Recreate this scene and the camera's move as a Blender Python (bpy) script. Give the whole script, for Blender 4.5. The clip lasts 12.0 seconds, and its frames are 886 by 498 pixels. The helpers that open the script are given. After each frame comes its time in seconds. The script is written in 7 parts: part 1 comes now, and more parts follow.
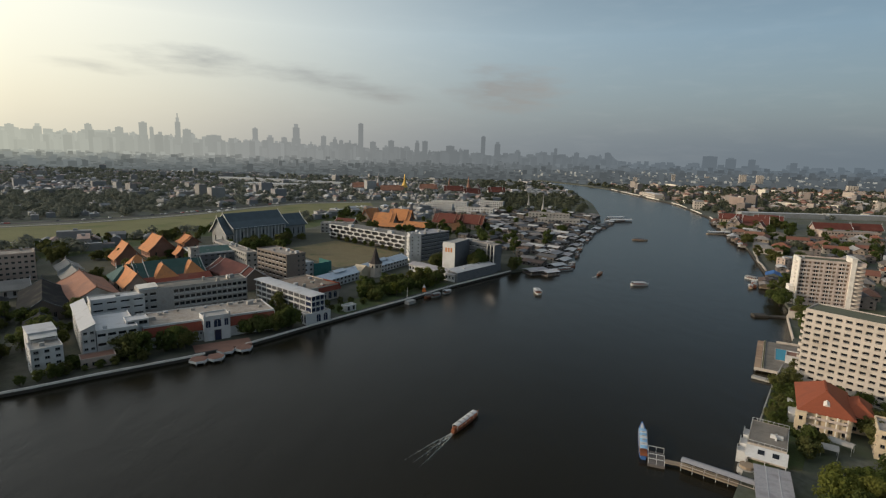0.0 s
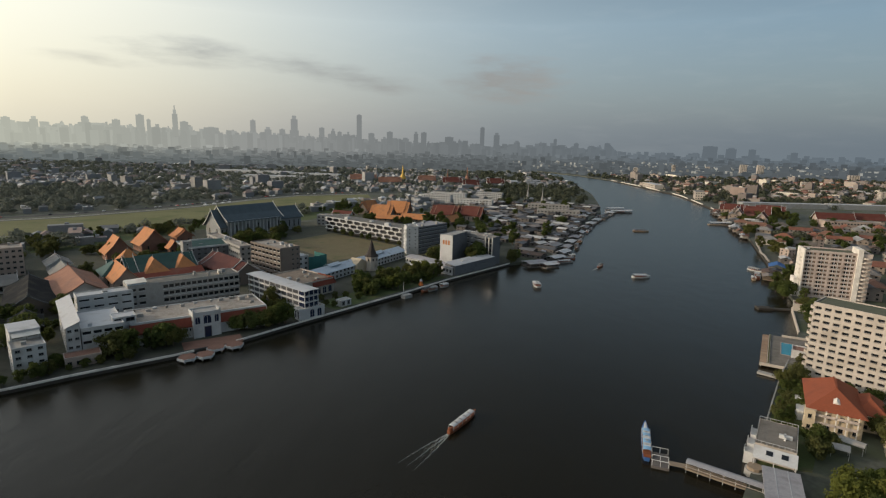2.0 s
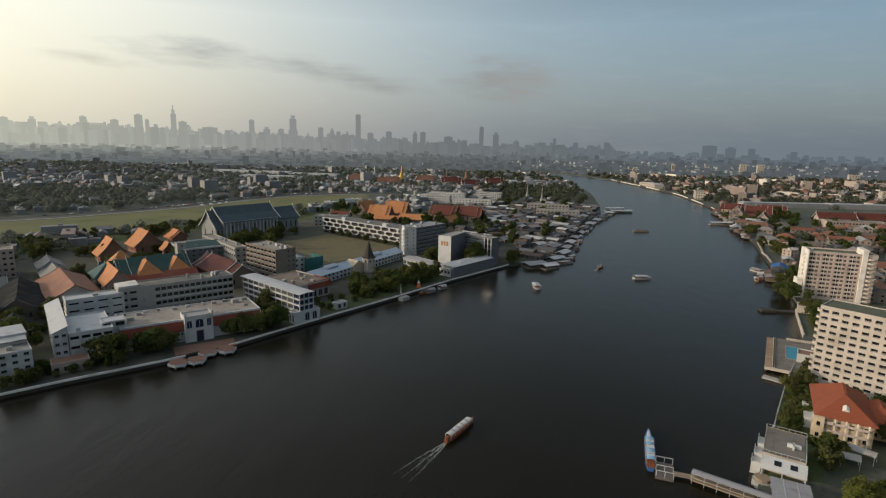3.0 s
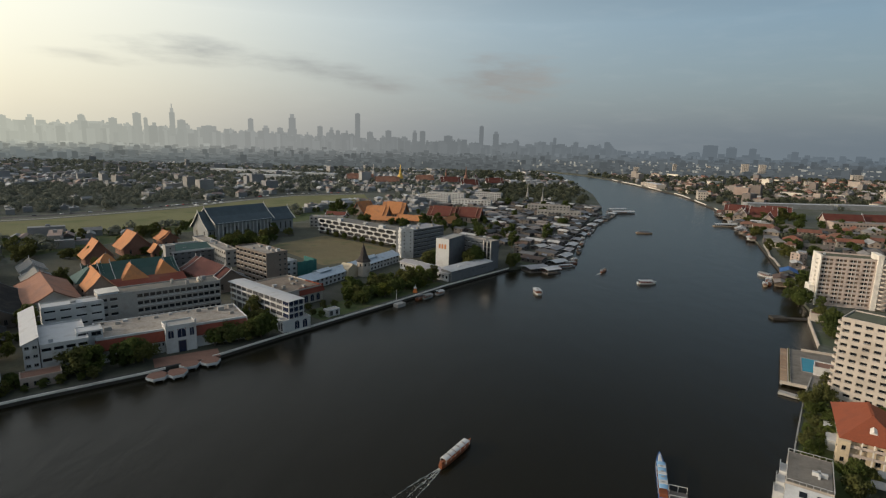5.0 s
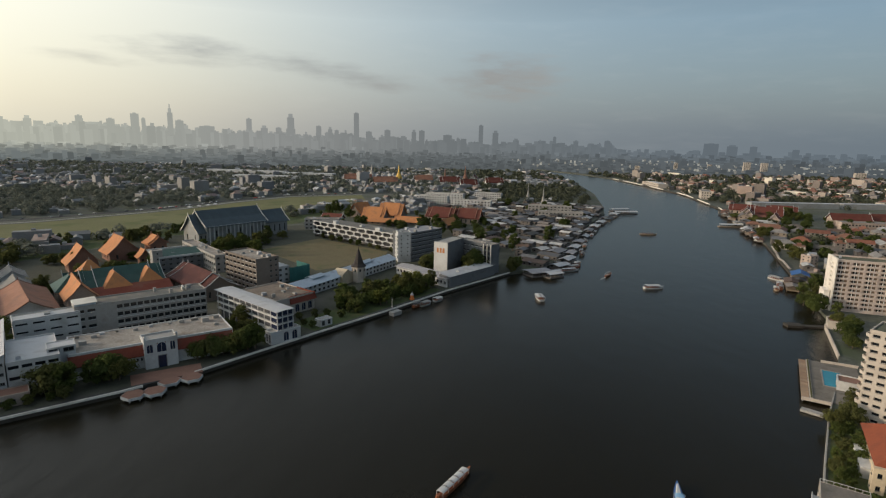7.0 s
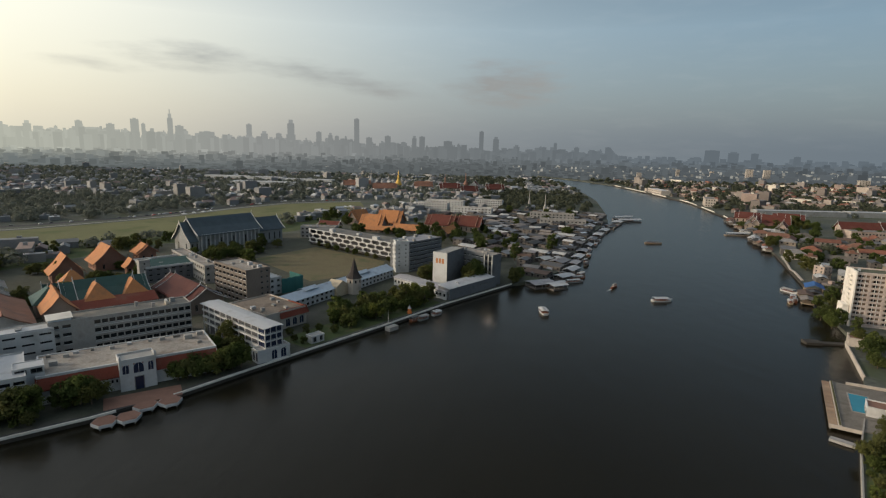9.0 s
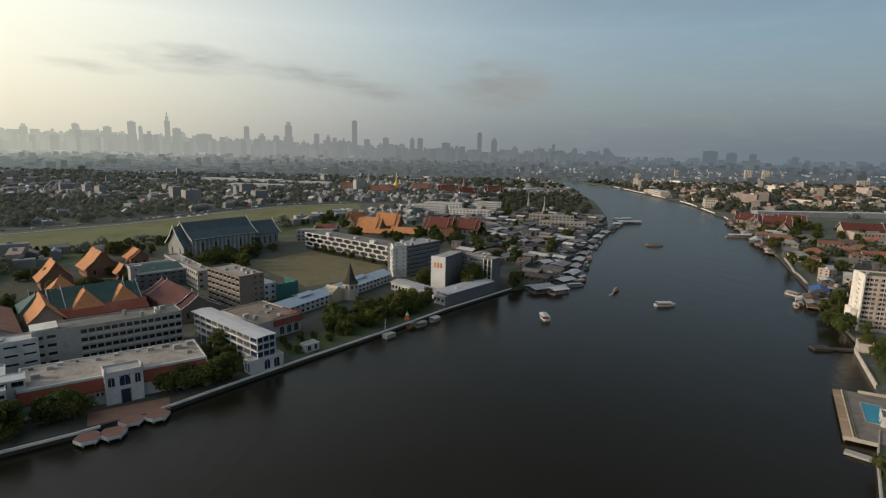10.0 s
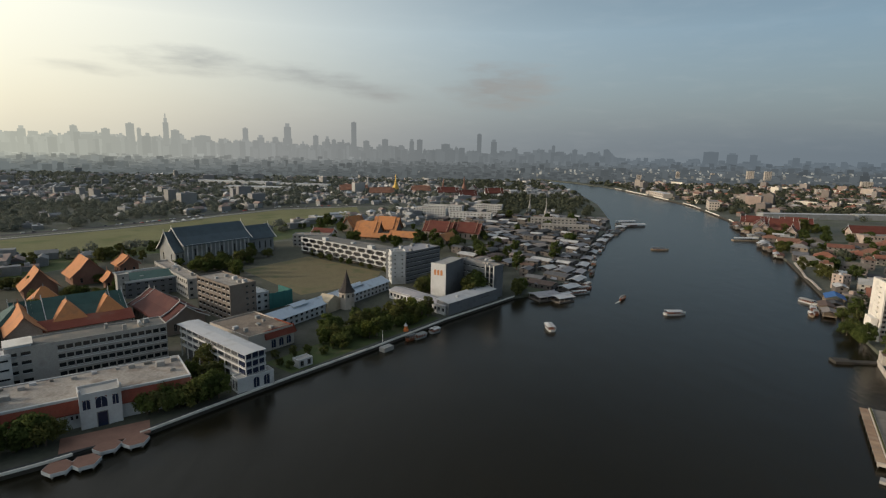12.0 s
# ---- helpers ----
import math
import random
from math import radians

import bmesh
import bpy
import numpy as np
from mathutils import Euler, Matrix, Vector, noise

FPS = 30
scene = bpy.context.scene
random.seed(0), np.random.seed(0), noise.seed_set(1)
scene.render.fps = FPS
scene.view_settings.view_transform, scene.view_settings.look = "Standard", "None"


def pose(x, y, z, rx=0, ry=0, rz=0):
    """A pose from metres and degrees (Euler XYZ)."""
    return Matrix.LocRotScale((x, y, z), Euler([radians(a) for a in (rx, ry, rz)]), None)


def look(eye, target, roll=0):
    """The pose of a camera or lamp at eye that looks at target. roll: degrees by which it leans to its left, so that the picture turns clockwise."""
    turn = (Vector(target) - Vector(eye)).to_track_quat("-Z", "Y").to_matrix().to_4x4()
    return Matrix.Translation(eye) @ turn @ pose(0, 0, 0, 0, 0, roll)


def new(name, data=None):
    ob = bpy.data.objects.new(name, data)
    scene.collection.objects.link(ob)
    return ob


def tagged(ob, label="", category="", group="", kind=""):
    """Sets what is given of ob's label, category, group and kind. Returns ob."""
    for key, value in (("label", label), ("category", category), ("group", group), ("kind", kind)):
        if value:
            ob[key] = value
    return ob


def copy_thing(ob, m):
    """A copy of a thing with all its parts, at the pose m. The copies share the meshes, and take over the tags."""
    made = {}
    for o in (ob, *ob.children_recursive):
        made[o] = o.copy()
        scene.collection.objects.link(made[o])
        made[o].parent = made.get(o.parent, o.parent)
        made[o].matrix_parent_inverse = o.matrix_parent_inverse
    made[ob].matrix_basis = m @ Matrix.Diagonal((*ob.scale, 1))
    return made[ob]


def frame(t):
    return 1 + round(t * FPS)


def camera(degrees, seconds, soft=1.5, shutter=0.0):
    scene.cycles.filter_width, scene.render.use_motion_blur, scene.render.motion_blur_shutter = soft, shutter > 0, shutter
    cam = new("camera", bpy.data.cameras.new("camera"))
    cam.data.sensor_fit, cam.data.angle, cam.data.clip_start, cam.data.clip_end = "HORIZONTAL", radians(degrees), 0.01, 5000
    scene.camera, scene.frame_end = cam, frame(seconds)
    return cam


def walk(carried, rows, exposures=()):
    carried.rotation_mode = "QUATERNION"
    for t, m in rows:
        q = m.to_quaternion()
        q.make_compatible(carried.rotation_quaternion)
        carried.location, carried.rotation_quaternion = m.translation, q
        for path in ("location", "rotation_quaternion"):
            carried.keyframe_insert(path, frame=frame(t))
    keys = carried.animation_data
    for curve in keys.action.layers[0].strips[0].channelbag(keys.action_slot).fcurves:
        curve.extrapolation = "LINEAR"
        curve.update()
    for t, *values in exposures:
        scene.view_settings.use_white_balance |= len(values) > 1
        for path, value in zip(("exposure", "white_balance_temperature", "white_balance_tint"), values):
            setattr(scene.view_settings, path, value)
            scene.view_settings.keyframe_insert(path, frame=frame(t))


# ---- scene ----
cam = camera(77.33, 12.0, 1.22)
ROWS = [
    (0, 0.000, -0.000, 106.000, 79.747, 1.712, 0.000),
    (0.5, 0.437, 1.689, 105.722, 79.461, 1.604, -0.012),
    (1, 0.892, 3.600, 105.490, 79.212, 1.537, -0.029),
    (1.5, 1.381, 5.946, 105.305, 79.022, 1.532, -0.029),
    (2, 1.809, 8.802, 105.244, 78.882, 1.455, -0.060),
    (2.5, 2.248, 11.955, 105.217, 78.825, 1.476, -0.093),
    (3, 2.770, 15.355, 105.136, 78.853, 1.387, -0.120),
    (5, 4.344, 30.983, 105.422, 78.762, 1.511, -0.142),
    (5.5, 4.674, 35.067, 105.582, 78.765, 1.536, -0.104),
    (6, 5.008, 39.397, 105.549, 78.739, 1.461, -0.145),
    (6.5, 5.346, 43.749, 105.551, 78.719, 1.325, -0.107),
    (7, 5.576, 48.111, 105.750, 78.689, 1.278, -0.151),
    (9, 6.187, 65.480, 105.639, 79.300, 1.421, -0.113),
    (9.5, 6.319, 69.683, 105.764, 79.429, 1.303, -0.187),
    (10, 6.381, 74.122, 105.968, 79.461, 1.197, -0.260),
    (10.5, 6.350, 78.612, 106.344, 79.997, 1.111, -0.453),
    (11, 6.306, 82.468, 106.530, 79.164, 1.057, -0.162),
    (11.5, 6.115, 86.244, 106.466, 79.141, 1.063, -0.128),
    (12, 6.023, 90.204, 106.774, 79.584, 1.100, -0.285),
]
walk(cam, [(t, pose(x, y, z) @ pose(0, 0, 0, 0, 0, yaw) @ pose(0, 0, 0, tilt) @ pose(0, 0, 0, 0, 0, roll)) for t, x, y, z, tilt, roll, yaw in ROWS])

# ---- world, sun, exposure ----
SUN_AZ, SUN_EL = radians(-98.0), radians(15.0)
SUN_DIR = Vector((math.sin(SUN_AZ) * math.cos(SUN_EL), math.cos(SUN_AZ) * math.cos(SUN_EL), math.sin(SUN_EL)))
scene.view_settings.exposure = 0.0


def make_world():
    world = bpy.data.worlds.new("morning_sky")
    scene.world = world
    world.use_nodes = True
    nt = world.node_tree
    nt.nodes.clear()
    N, L = nt.nodes.new, nt.links.new

    def math_node(op, a, b=None, clamp=False):
        n = N("ShaderNodeMath")
        n.operation, n.use_clamp = op, clamp
        for i, v in enumerate((a, b)):
            if v is None:
                continue
            if isinstance(v, (int, float)):
                n.inputs[i].default_value = v
            else:
                L(v, n.inputs[i])
        return n.outputs[0]

    def mix(f, a, b, mode="MIX"):
        n = N("ShaderNodeMix")
        n.data_type, n.blend_type = "RGBA", mode
        for k, v in ((0, f), (6, a), (7, b)):
            if isinstance(v, (int, float)):
                n.inputs[k].default_value = v
            elif isinstance(v, tuple):
                n.inputs[k].default_value = (*v, 1)
            else:
                L(v, n.inputs[k])
        return n.outputs[2]

    out, bg = N("ShaderNodeOutputWorld"), N("ShaderNodeBackground")
    co = N("ShaderNodeTexCoord")
    sep = N("ShaderNodeSeparateXYZ")
    L(co.outputs["Generated"], sep.inputs[0])
    X, Y, Z = sep.outputs
    sky = N("ShaderNodeTexSky")
    sky.sky_type, sky.sun_disc = "NISHITA", False
    sky.sun_elevation, sky.sun_rotation = SUN_EL, SUN_AZ
    sky.dust_density, sky.air_density, sky.ozone_density = 4.0, 1.2, 1.5
    # morning haze: cream towards the sun, slate blue away from it
    flat = math_node("SQRT", math_node("ADD", math_node("MULTIPLY", X, X), math_node("MULTIPLY", Y, Y)))
    side = math_node("DIVIDE", X, math_node("MAXIMUM", flat, 0.001))
    ramp = N("ShaderNodeValToRGB")
    r = ramp.color_ramp
    r.interpolation = "B_SPLINE"
    stops = HAZE_LOW
    r.elements[0].position, r.elements[0].color = stops[0][0], (*stops[0][1], 1)
    r.elements[1].position, r.elements[1].color = stops[-1][0], (*stops[-1][1], 1)
    for p, c in stops[1:-1]:
        r.elements.new(p).color = (*c, 1)
    L(math_node("MULTIPLY_ADD", side, 0.5), ramp.inputs[0])
    ramp.inputs[0].links[0].from_node.inputs[2].default_value = 0.5
    ramp2 = N("ShaderNodeValToRGB")
    r = ramp2.color_ramp
    r.interpolation = "B_SPLINE"
    stops = HAZE_HIGH
    r.elements[0].position, r.elements[0].color = stops[0][0], (*stops[0][1], 1)
    r.elements[1].position, r.elements[1].color = stops[-1][0], (*stops[-1][1], 1)
    for p, c in stops[1:-1]:
        r.elements.new(p).color = (*c, 1)
    L(ramp.inputs[0].links[0].from_socket, ramp2.inputs[0])
    up = math_node("DIVIDE", Z, 0.26, True)
    haze = mix(up, ramp.outputs[0], ramp2.outputs[0])
    # deep blue overhead
    over = math_node("MULTIPLY", math_node("SUBTRACT", Z, 0.19), 4.2, True)
    over = math_node("POWER", over, 0.7)
    lit = math_node("POWER", math_node("MULTIPLY", math_node("SUBTRACT", 0.62, ramp.inputs[0].links[0].from_socket), 1.7, True), 1.3)
    overhead = mix(lit, ZENITH, ZENITH_SUN)
    haze = mix(over, haze, overhead)
    # thin cloud streaks low over the city
    warp = N("ShaderNodeMapping")
    warp.inputs["Scale"].default_value = (7.0, 7.0, 34.0)
    warp.inputs["Rotation"].default_value = (0.0, radians(10), 0.0)
    L(co.outputs["Generated"], warp.inputs[0])
    noise_n = N("ShaderNodeTexNoise")
    noise_n.inputs["Scale"].default_value, noise_n.inputs["Detail"].default_value = 1.9, 9.0
    noise_n.inputs["Roughness"].default_value = 0.55
    L(warp.outputs[0], noise_n.inputs["Vector"])
    # long grey streaks that sink away from the sun, and one broken bank
    cover = None
    for cs, cz, rs, rz, slope, dens in CLOUDS:
        ds = math_node("SUBTRACT", side, cs)
        dz = math_node("SUBTRACT", math_node("SUBTRACT", Z, cz), math_node("MULTIPLY", ds, slope))
        e = math_node("ADD", math_node("POWER", math_node("ABSOLUTE", math_node("DIVIDE", ds, rs)), 2.0), math_node("POWER", math_node("ABSOLUTE", math_node("DIVIDE", dz, rz)), 2.0))
        e = math_node("ADD", e, math_node("MULTIPLY", math_node("SUBTRACT", noise_n.outputs[0], 0.5), -3.6))
        e = math_node("MULTIPLY", math_node("POWER", math_node("MULTIPLY", math_node("SUBTRACT", 1.5, e), 0.5, True), 1.7), dens)
        cover = e if cover is None else math_node("MAXIMUM", cover, e)
    veil = math_node("MULTIPLY", math_node("SUBTRACT", noise_n.outputs[0], 0.5), 0.10)
    haze = mix(cover, haze, (0.225, 0.225, 0.24))
    haze = mix(math_node("ADD", 0.0, veil, True), haze, (0.9, 0.88, 0.84))
    tot = mix(0.05, haze, sky.outputs[0], "ADD")
    L(tot, bg.inputs[0])
    bg.inputs[1].default_value = 1.0
    L(bg.outputs[0], out.inputs[0])


# colours of the hazy sky from the sun's side (0) to the far side (1): at the horizon and higher up
HAZE_LOW = [(0.0, (2.3, 2.05, 1.5)), (0.07, (1.7, 1.52, 1.1)), (0.14, (0.86, 0.80, 0.61)), (0.2, (0.74, 0.70, 0.56)), (0.36, (0.385, 0.385, 0.37)), (0.55, (0.205, 0.235, 0.258)), (0.8, (0.145, 0.182, 0.218)), (1.0, (0.12, 0.16, 0.20))]
HAZE_HIGH = [(0.0, (3.0, 2.75, 2.2)), (0.07, (2.1, 1.93, 1.55)), (0.14, (1.15, 1.09, 0.88)), (0.2, (1.03, 0.98, 0.8)), (0.38, (0.55, 0.61, 0.61)), (0.55, (0.265, 0.365, 0.44)), (0.8, (0.11, 0.19, 0.275)), (1.0, (0.095, 0.17, 0.26))]
# overhead: dark blue away from the sun, paler on its side
# clouds: where they lie, half width, half height, slope, density
CLOUDS = [(-0.41, 0.126, 0.10, 0.022, -0.05, 0.62), (-0.18, 0.104, 0.15, 0.020, -0.15, 0.68), (0.11, 0.104, 0.10, 0.040, -0.01, 1.25), (-0.52, 0.104, 0.06, 0.010, -0.03, 0.4)]
ZENITH, ZENITH_SUN = (0.076, 0.090, 0.104), (0.68, 0.72, 0.73)
make_world()

sun = new("sun", bpy.data.lights.new("sun", "SUN"))
sun.data.energy, sun.data.angle, sun.data.color = 2.1, radians(1.0), (1.0, 0.82, 0.62)
sun.matrix_world = look(SUN_DIR * 100, (0, 0, 0))


# ---- materials ----
def material(name, color, rough=0.8, var=0.25, scale=0.3, fine=3.0, bump=0.0, metal=0.0, tints=None, island=False, stain=None, spec=0.3, thin=0.0):
    """A procedural surface: base colour varied at two scales, per object or per piece, with stains and relief."""
    m = bpy.data.materials.new(name)
    m.use_nodes = True
    nt = m.node_tree
    N, L = nt.nodes.new, nt.links.new
    b = nt.nodes["Principled BSDF"]
    b.inputs["Roughness"].default_value, b.inputs["Metallic"].default_value = rough, metal
    b.inputs["Specular IOR Level"].default_value = spec
    co = N("ShaderNodeTexCoord")
    geo = N("ShaderNodeNewGeometry")
    vec = geo.outputs["Position"]
    if tints:
        ramp = N("ShaderNodeValToRGB")
        r = ramp.color_ramp
        r.interpolation = "CONSTANT"
        n = len(tints)
        r.elements[0].color = (*tints[0], 1)
        r.elements[1].position, r.elements[1].color = 1 / n, (*tints[1], 1)
        for i in range(2, n):
            r.elements.new(i / n).color = (*tints[i], 1)
        if island:
            L(geo.outputs["Random Per Island"], ramp.inputs[0])
        else:
            info = N("ShaderNodeObjectInfo")
            L(info.outputs["Random"], ramp.inputs[0])
        base = ramp.outputs[0]
    else:
        rgb = N("ShaderNodeRGB")
        rgb.outputs[0].default_value = (*color, 1)
        base = rgb.outputs[0]
    n1, n2 = N("ShaderNodeTexNoise"), N("ShaderNodeTexNoise")
    for n, s in ((n1, scale), (n2, fine)):
        n.inputs["Scale"].default_value, n.inputs["Detail"].default_value = s, 4.0
        L(vec, n.inputs["Vector"])
    add = N("ShaderNodeMath")
    add.operation = "ADD"
    L(n1.outputs[0], add.inputs[0])
    L(n2.outputs[0], add.inputs[1])
    mr = N("ShaderNodeMapRange")
    mr.inputs[1].default_value, mr.inputs[2].default_value = 0.6, 1.4
    mr.inputs[3].default_value, mr.inputs[4].default_value = 1 - var, 1 + var * 0.7
    L(add.outputs[0], mr.inputs[0])
    mul = N("ShaderNodeVectorMath")
    mul.operation = "SCALE"
    L(base, mul.inputs[0])
    L(mr.outputs[0], mul.inputs["Scale"])
    col = mul.outputs[0]
    if stain:
        n3 = N("ShaderNodeTexNoise")
        n3.inputs["Scale"].default_value, n3.inputs["Detail"].default_value = stain[1], 6.0
        L(vec, n3.inputs["Vector"])
        mr3 = N("ShaderNodeMapRange")
        mr3.inputs[1].default_value, mr3.inputs[2].default_value = 0.52, 0.68
        L(n3.outputs[0], mr3.inputs[0])
        mx = N("ShaderNodeMix")
        mx.data_type = "RGBA"
        mx.inputs[7].default_value = (*stain[0], 1)
        L(mr3.outputs[0], mx.inputs[0])
        L(col, mx.inputs[6])
        col = mx.outputs[2]
    L(col, b.inputs["Base Color"])
    if thin:
        tr, sh = N("ShaderNodeBsdfTranslucent"), N("ShaderNodeMixShader")
        sh.inputs[0].default_value = thin
        L(col, tr.inputs[0])
        L(b.outputs[0], sh.inputs[1])
        L(tr.outputs[0], sh.inputs[2])
        L(sh.outputs[0], nt.nodes["Material Output"].inputs[0])
    if bump:
        bp = N("ShaderNodeBump")
        bp.inputs["Strength"].default_value, bp.inputs["Distance"].default_value = bump, 0.3
        L(n2.outputs[0], bp.inputs["Height"])
        L(bp.outputs[0], b.inputs["Normal"])
    return m


def water_material():
    m = bpy.data.materials.new("river_water")
    m.use_nodes = True
    nt = m.node_tree
    N, L = nt.nodes.new, nt.links.new
    b = nt.nodes["Principled BSDF"]
    b.inputs["Roughness"].default_value = 0.24
    b.inputs["IOR"].default_value = 1.33
    b.inputs["Specular IOR Level"].default_value = 0.3
    geo = N("ShaderNodeNewGeometry")
    silt = N("ShaderNodeTexNoise")
    silt.inputs["Scale"].default_value, silt.inputs["Detail"].default_value = 0.012, 5
    L(geo.outputs["Position"], silt.inputs["Vector"])
    mx = N("ShaderNodeMix")
    mx.data_type = "RGBA"
    mx.inputs[6].default_value, mx.inputs[7].default_value = (0.0104, 0.0090, 0.0050, 1), (0.0158, 0.0134, 0.0070, 1)
    L(silt.outputs[0], mx.inputs[0])
    L(mx.outputs[2], b.inputs["Base Color"])
    mp = N("ShaderNodeMapping")
    mp.inputs["Rotation"].default_value = (0, 0, radians(30))
    mp.inputs["Scale"].default_value = (1.0, 0.45, 1.0)
    L(geo.outputs["Position"], mp.inputs[0])
    waves = []
    for s, d in ((0.10, 2), (0.5, 3)):
        n = N("ShaderNodeTexNoise")
        n.inputs["Scale"].default_value, n.inputs["Detail"].default_value = s, d
        L(mp.outputs[0], n.inputs["Vector"])
        waves.append(n)
    b1, b2 = N("ShaderNodeBump"), N("ShaderNodeBump")
    b1.inputs["Strength"].default_value, b1.inputs["Distance"].default_value = 0.4, 0.6
    b2.inputs["Strength"].default_value, b2.inputs["Distance"].default_value = 0.42, 0.22
    L(waves[0].outputs[0], b1.inputs["Height"])
    L(waves[1].outputs[0], b2.inputs["Height"])
    L(b1.outputs[0], b2.inputs["Normal"])
    L(b2.outputs[0], b.inputs["Normal"])
    return m


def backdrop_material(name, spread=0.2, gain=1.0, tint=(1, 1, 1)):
    """The far city, kilometres off, its morning haze painted as a plain glow: paler with distance and towards the sun's
    side.
    """
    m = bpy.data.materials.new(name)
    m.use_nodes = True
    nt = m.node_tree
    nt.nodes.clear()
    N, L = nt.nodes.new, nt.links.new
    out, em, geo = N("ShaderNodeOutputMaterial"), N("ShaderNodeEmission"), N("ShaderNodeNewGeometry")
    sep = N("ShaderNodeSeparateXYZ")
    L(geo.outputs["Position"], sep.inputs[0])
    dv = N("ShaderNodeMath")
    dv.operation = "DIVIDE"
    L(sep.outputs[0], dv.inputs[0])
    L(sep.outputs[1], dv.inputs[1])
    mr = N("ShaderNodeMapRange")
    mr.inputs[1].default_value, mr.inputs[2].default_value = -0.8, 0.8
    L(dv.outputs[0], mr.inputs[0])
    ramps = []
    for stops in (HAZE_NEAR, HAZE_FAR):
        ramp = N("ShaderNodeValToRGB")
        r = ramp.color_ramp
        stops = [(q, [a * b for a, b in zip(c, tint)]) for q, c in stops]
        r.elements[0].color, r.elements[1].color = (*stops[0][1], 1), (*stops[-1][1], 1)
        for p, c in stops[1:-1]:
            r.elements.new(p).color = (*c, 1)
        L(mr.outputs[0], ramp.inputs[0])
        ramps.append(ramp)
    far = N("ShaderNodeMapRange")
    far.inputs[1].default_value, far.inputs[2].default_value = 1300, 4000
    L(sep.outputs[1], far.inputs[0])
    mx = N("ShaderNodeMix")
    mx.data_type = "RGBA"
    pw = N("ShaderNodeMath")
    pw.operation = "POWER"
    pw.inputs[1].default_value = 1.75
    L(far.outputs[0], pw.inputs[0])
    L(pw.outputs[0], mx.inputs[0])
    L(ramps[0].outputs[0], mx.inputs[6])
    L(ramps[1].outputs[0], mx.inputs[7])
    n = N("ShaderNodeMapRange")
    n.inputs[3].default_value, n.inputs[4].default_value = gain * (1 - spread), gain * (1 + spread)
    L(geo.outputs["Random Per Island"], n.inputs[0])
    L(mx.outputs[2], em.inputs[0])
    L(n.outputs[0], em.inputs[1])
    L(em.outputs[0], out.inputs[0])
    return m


# haze put into the backdrop's emission: nearest and farthest colours, left to right
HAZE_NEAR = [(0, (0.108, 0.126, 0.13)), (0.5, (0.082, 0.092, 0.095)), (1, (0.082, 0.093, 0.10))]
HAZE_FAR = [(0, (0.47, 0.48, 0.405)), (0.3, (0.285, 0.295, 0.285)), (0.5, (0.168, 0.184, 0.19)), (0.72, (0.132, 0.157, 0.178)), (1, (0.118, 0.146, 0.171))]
M = {}
M["water"] = water_material()
M["ground"] = material("town_ground", (0.105, 0.112, 0.092), 0.95, 0.5, 0.02, 0.4, stain=((0.075, 0.09, 0.05), 0.03))
M["grass"] = material("dry_grass", (0.16, 0.16, 0.07), 0.95, 0.25, 0.02, 0.6, stain=((0.11, 0.125, 0.045), 0.03))
M["lawn"] = material("garden_lawn", (0.075, 0.10, 0.035), 0.95, 0.35, 0.1, 1.0, stain=((0.10, 0.095, 0.05), 0.15))
M["pitch"] = material("worn_pitch", (0.16, 0.135, 0.075), 0.95, 0.25, 0.05, 0.6, stain=((0.10, 0.105, 0.05), 0.05))
M["asphalt"] = material("asphalt", (0.06, 0.06, 0.06), 0.9, 0.25, 0.1, 2)
M["paving"] = material("grey_paving", (0.30, 0.29, 0.27), 0.9, 0.25, 0.15, 2.5, stain=((0.2, 0.19, 0.17), 0.2))
M["concrete"] = material("pale_concrete", (0.36, 0.35, 0.33), 0.85, 0.25, 0.15, 2.0, stain=((0.28, 0.265, 0.245), 0.15))
M["white"] = material("white_render", (0.55, 0.555, 0.55), 0.8, 0.14, 0.15, 1.5, stain=((0.40, 0.395, 0.38), 0.12))
M["cream"] = material("cream_render", (0.49, 0.44, 0.385), 0.8, 0.14, 0.15, 1.5, stain=((0.38, 0.335, 0.285), 0.10))
M["pale_pink"] = material("pale_pink_render", (0.52, 0.44, 0.39), 0.85, 0.15, 0.15, 1.5, stain=((0.40, 0.33, 0.29), 0.12))
M["grey_wall"] = material("grey_render", (0.29, 0.30, 0.30), 0.85, 0.2, 0.15, 1.5, stain=((0.23, 0.23, 0.21), 0.12))
M["brown_wall"] = material("brown_brick_wall", (0.185, 0.158, 0.136), 0.85, 0.2, 0.2, 2.0)
M["pink_wall"] = material("pinkish_render", (0.42, 0.34, 0.29), 0.85, 0.2, 0.15, 1.5)
M["flat_roof"] = material("weathered_flat_roof", (0.35, 0.315, 0.275), 0.9, 0.4, 0.12, 1.2, stain=((0.22, 0.18, 0.15), 0.2))
M["stained_roof"] = material("stained_brown_flat_roof", (0.24, 0.195, 0.155), 0.9, 0.4, 0.12, 1.2, stain=((0.13, 0.105, 0.085), 0.12))
M["dark_roof"] = material("dark_flat_roof", (0.17, 0.165, 0.15), 0.9, 0.3, 0.12, 1.2, stain=((0.25, 0.22, 0.18), 0.1))
M["sheet"] = material("pale_metal_sheet", (0.48, 0.49, 0.505), 0.6, 0.14, 0.15, 2.0, stain=((0.38, 0.38, 0.385), 0.15))
M["grey_sheet"] = material("lavender_grey_sheet", (0.34, 0.335, 0.35), 0.7, 0.25, 0.2, 2.0, stain=((0.24, 0.23, 0.24), 0.2))
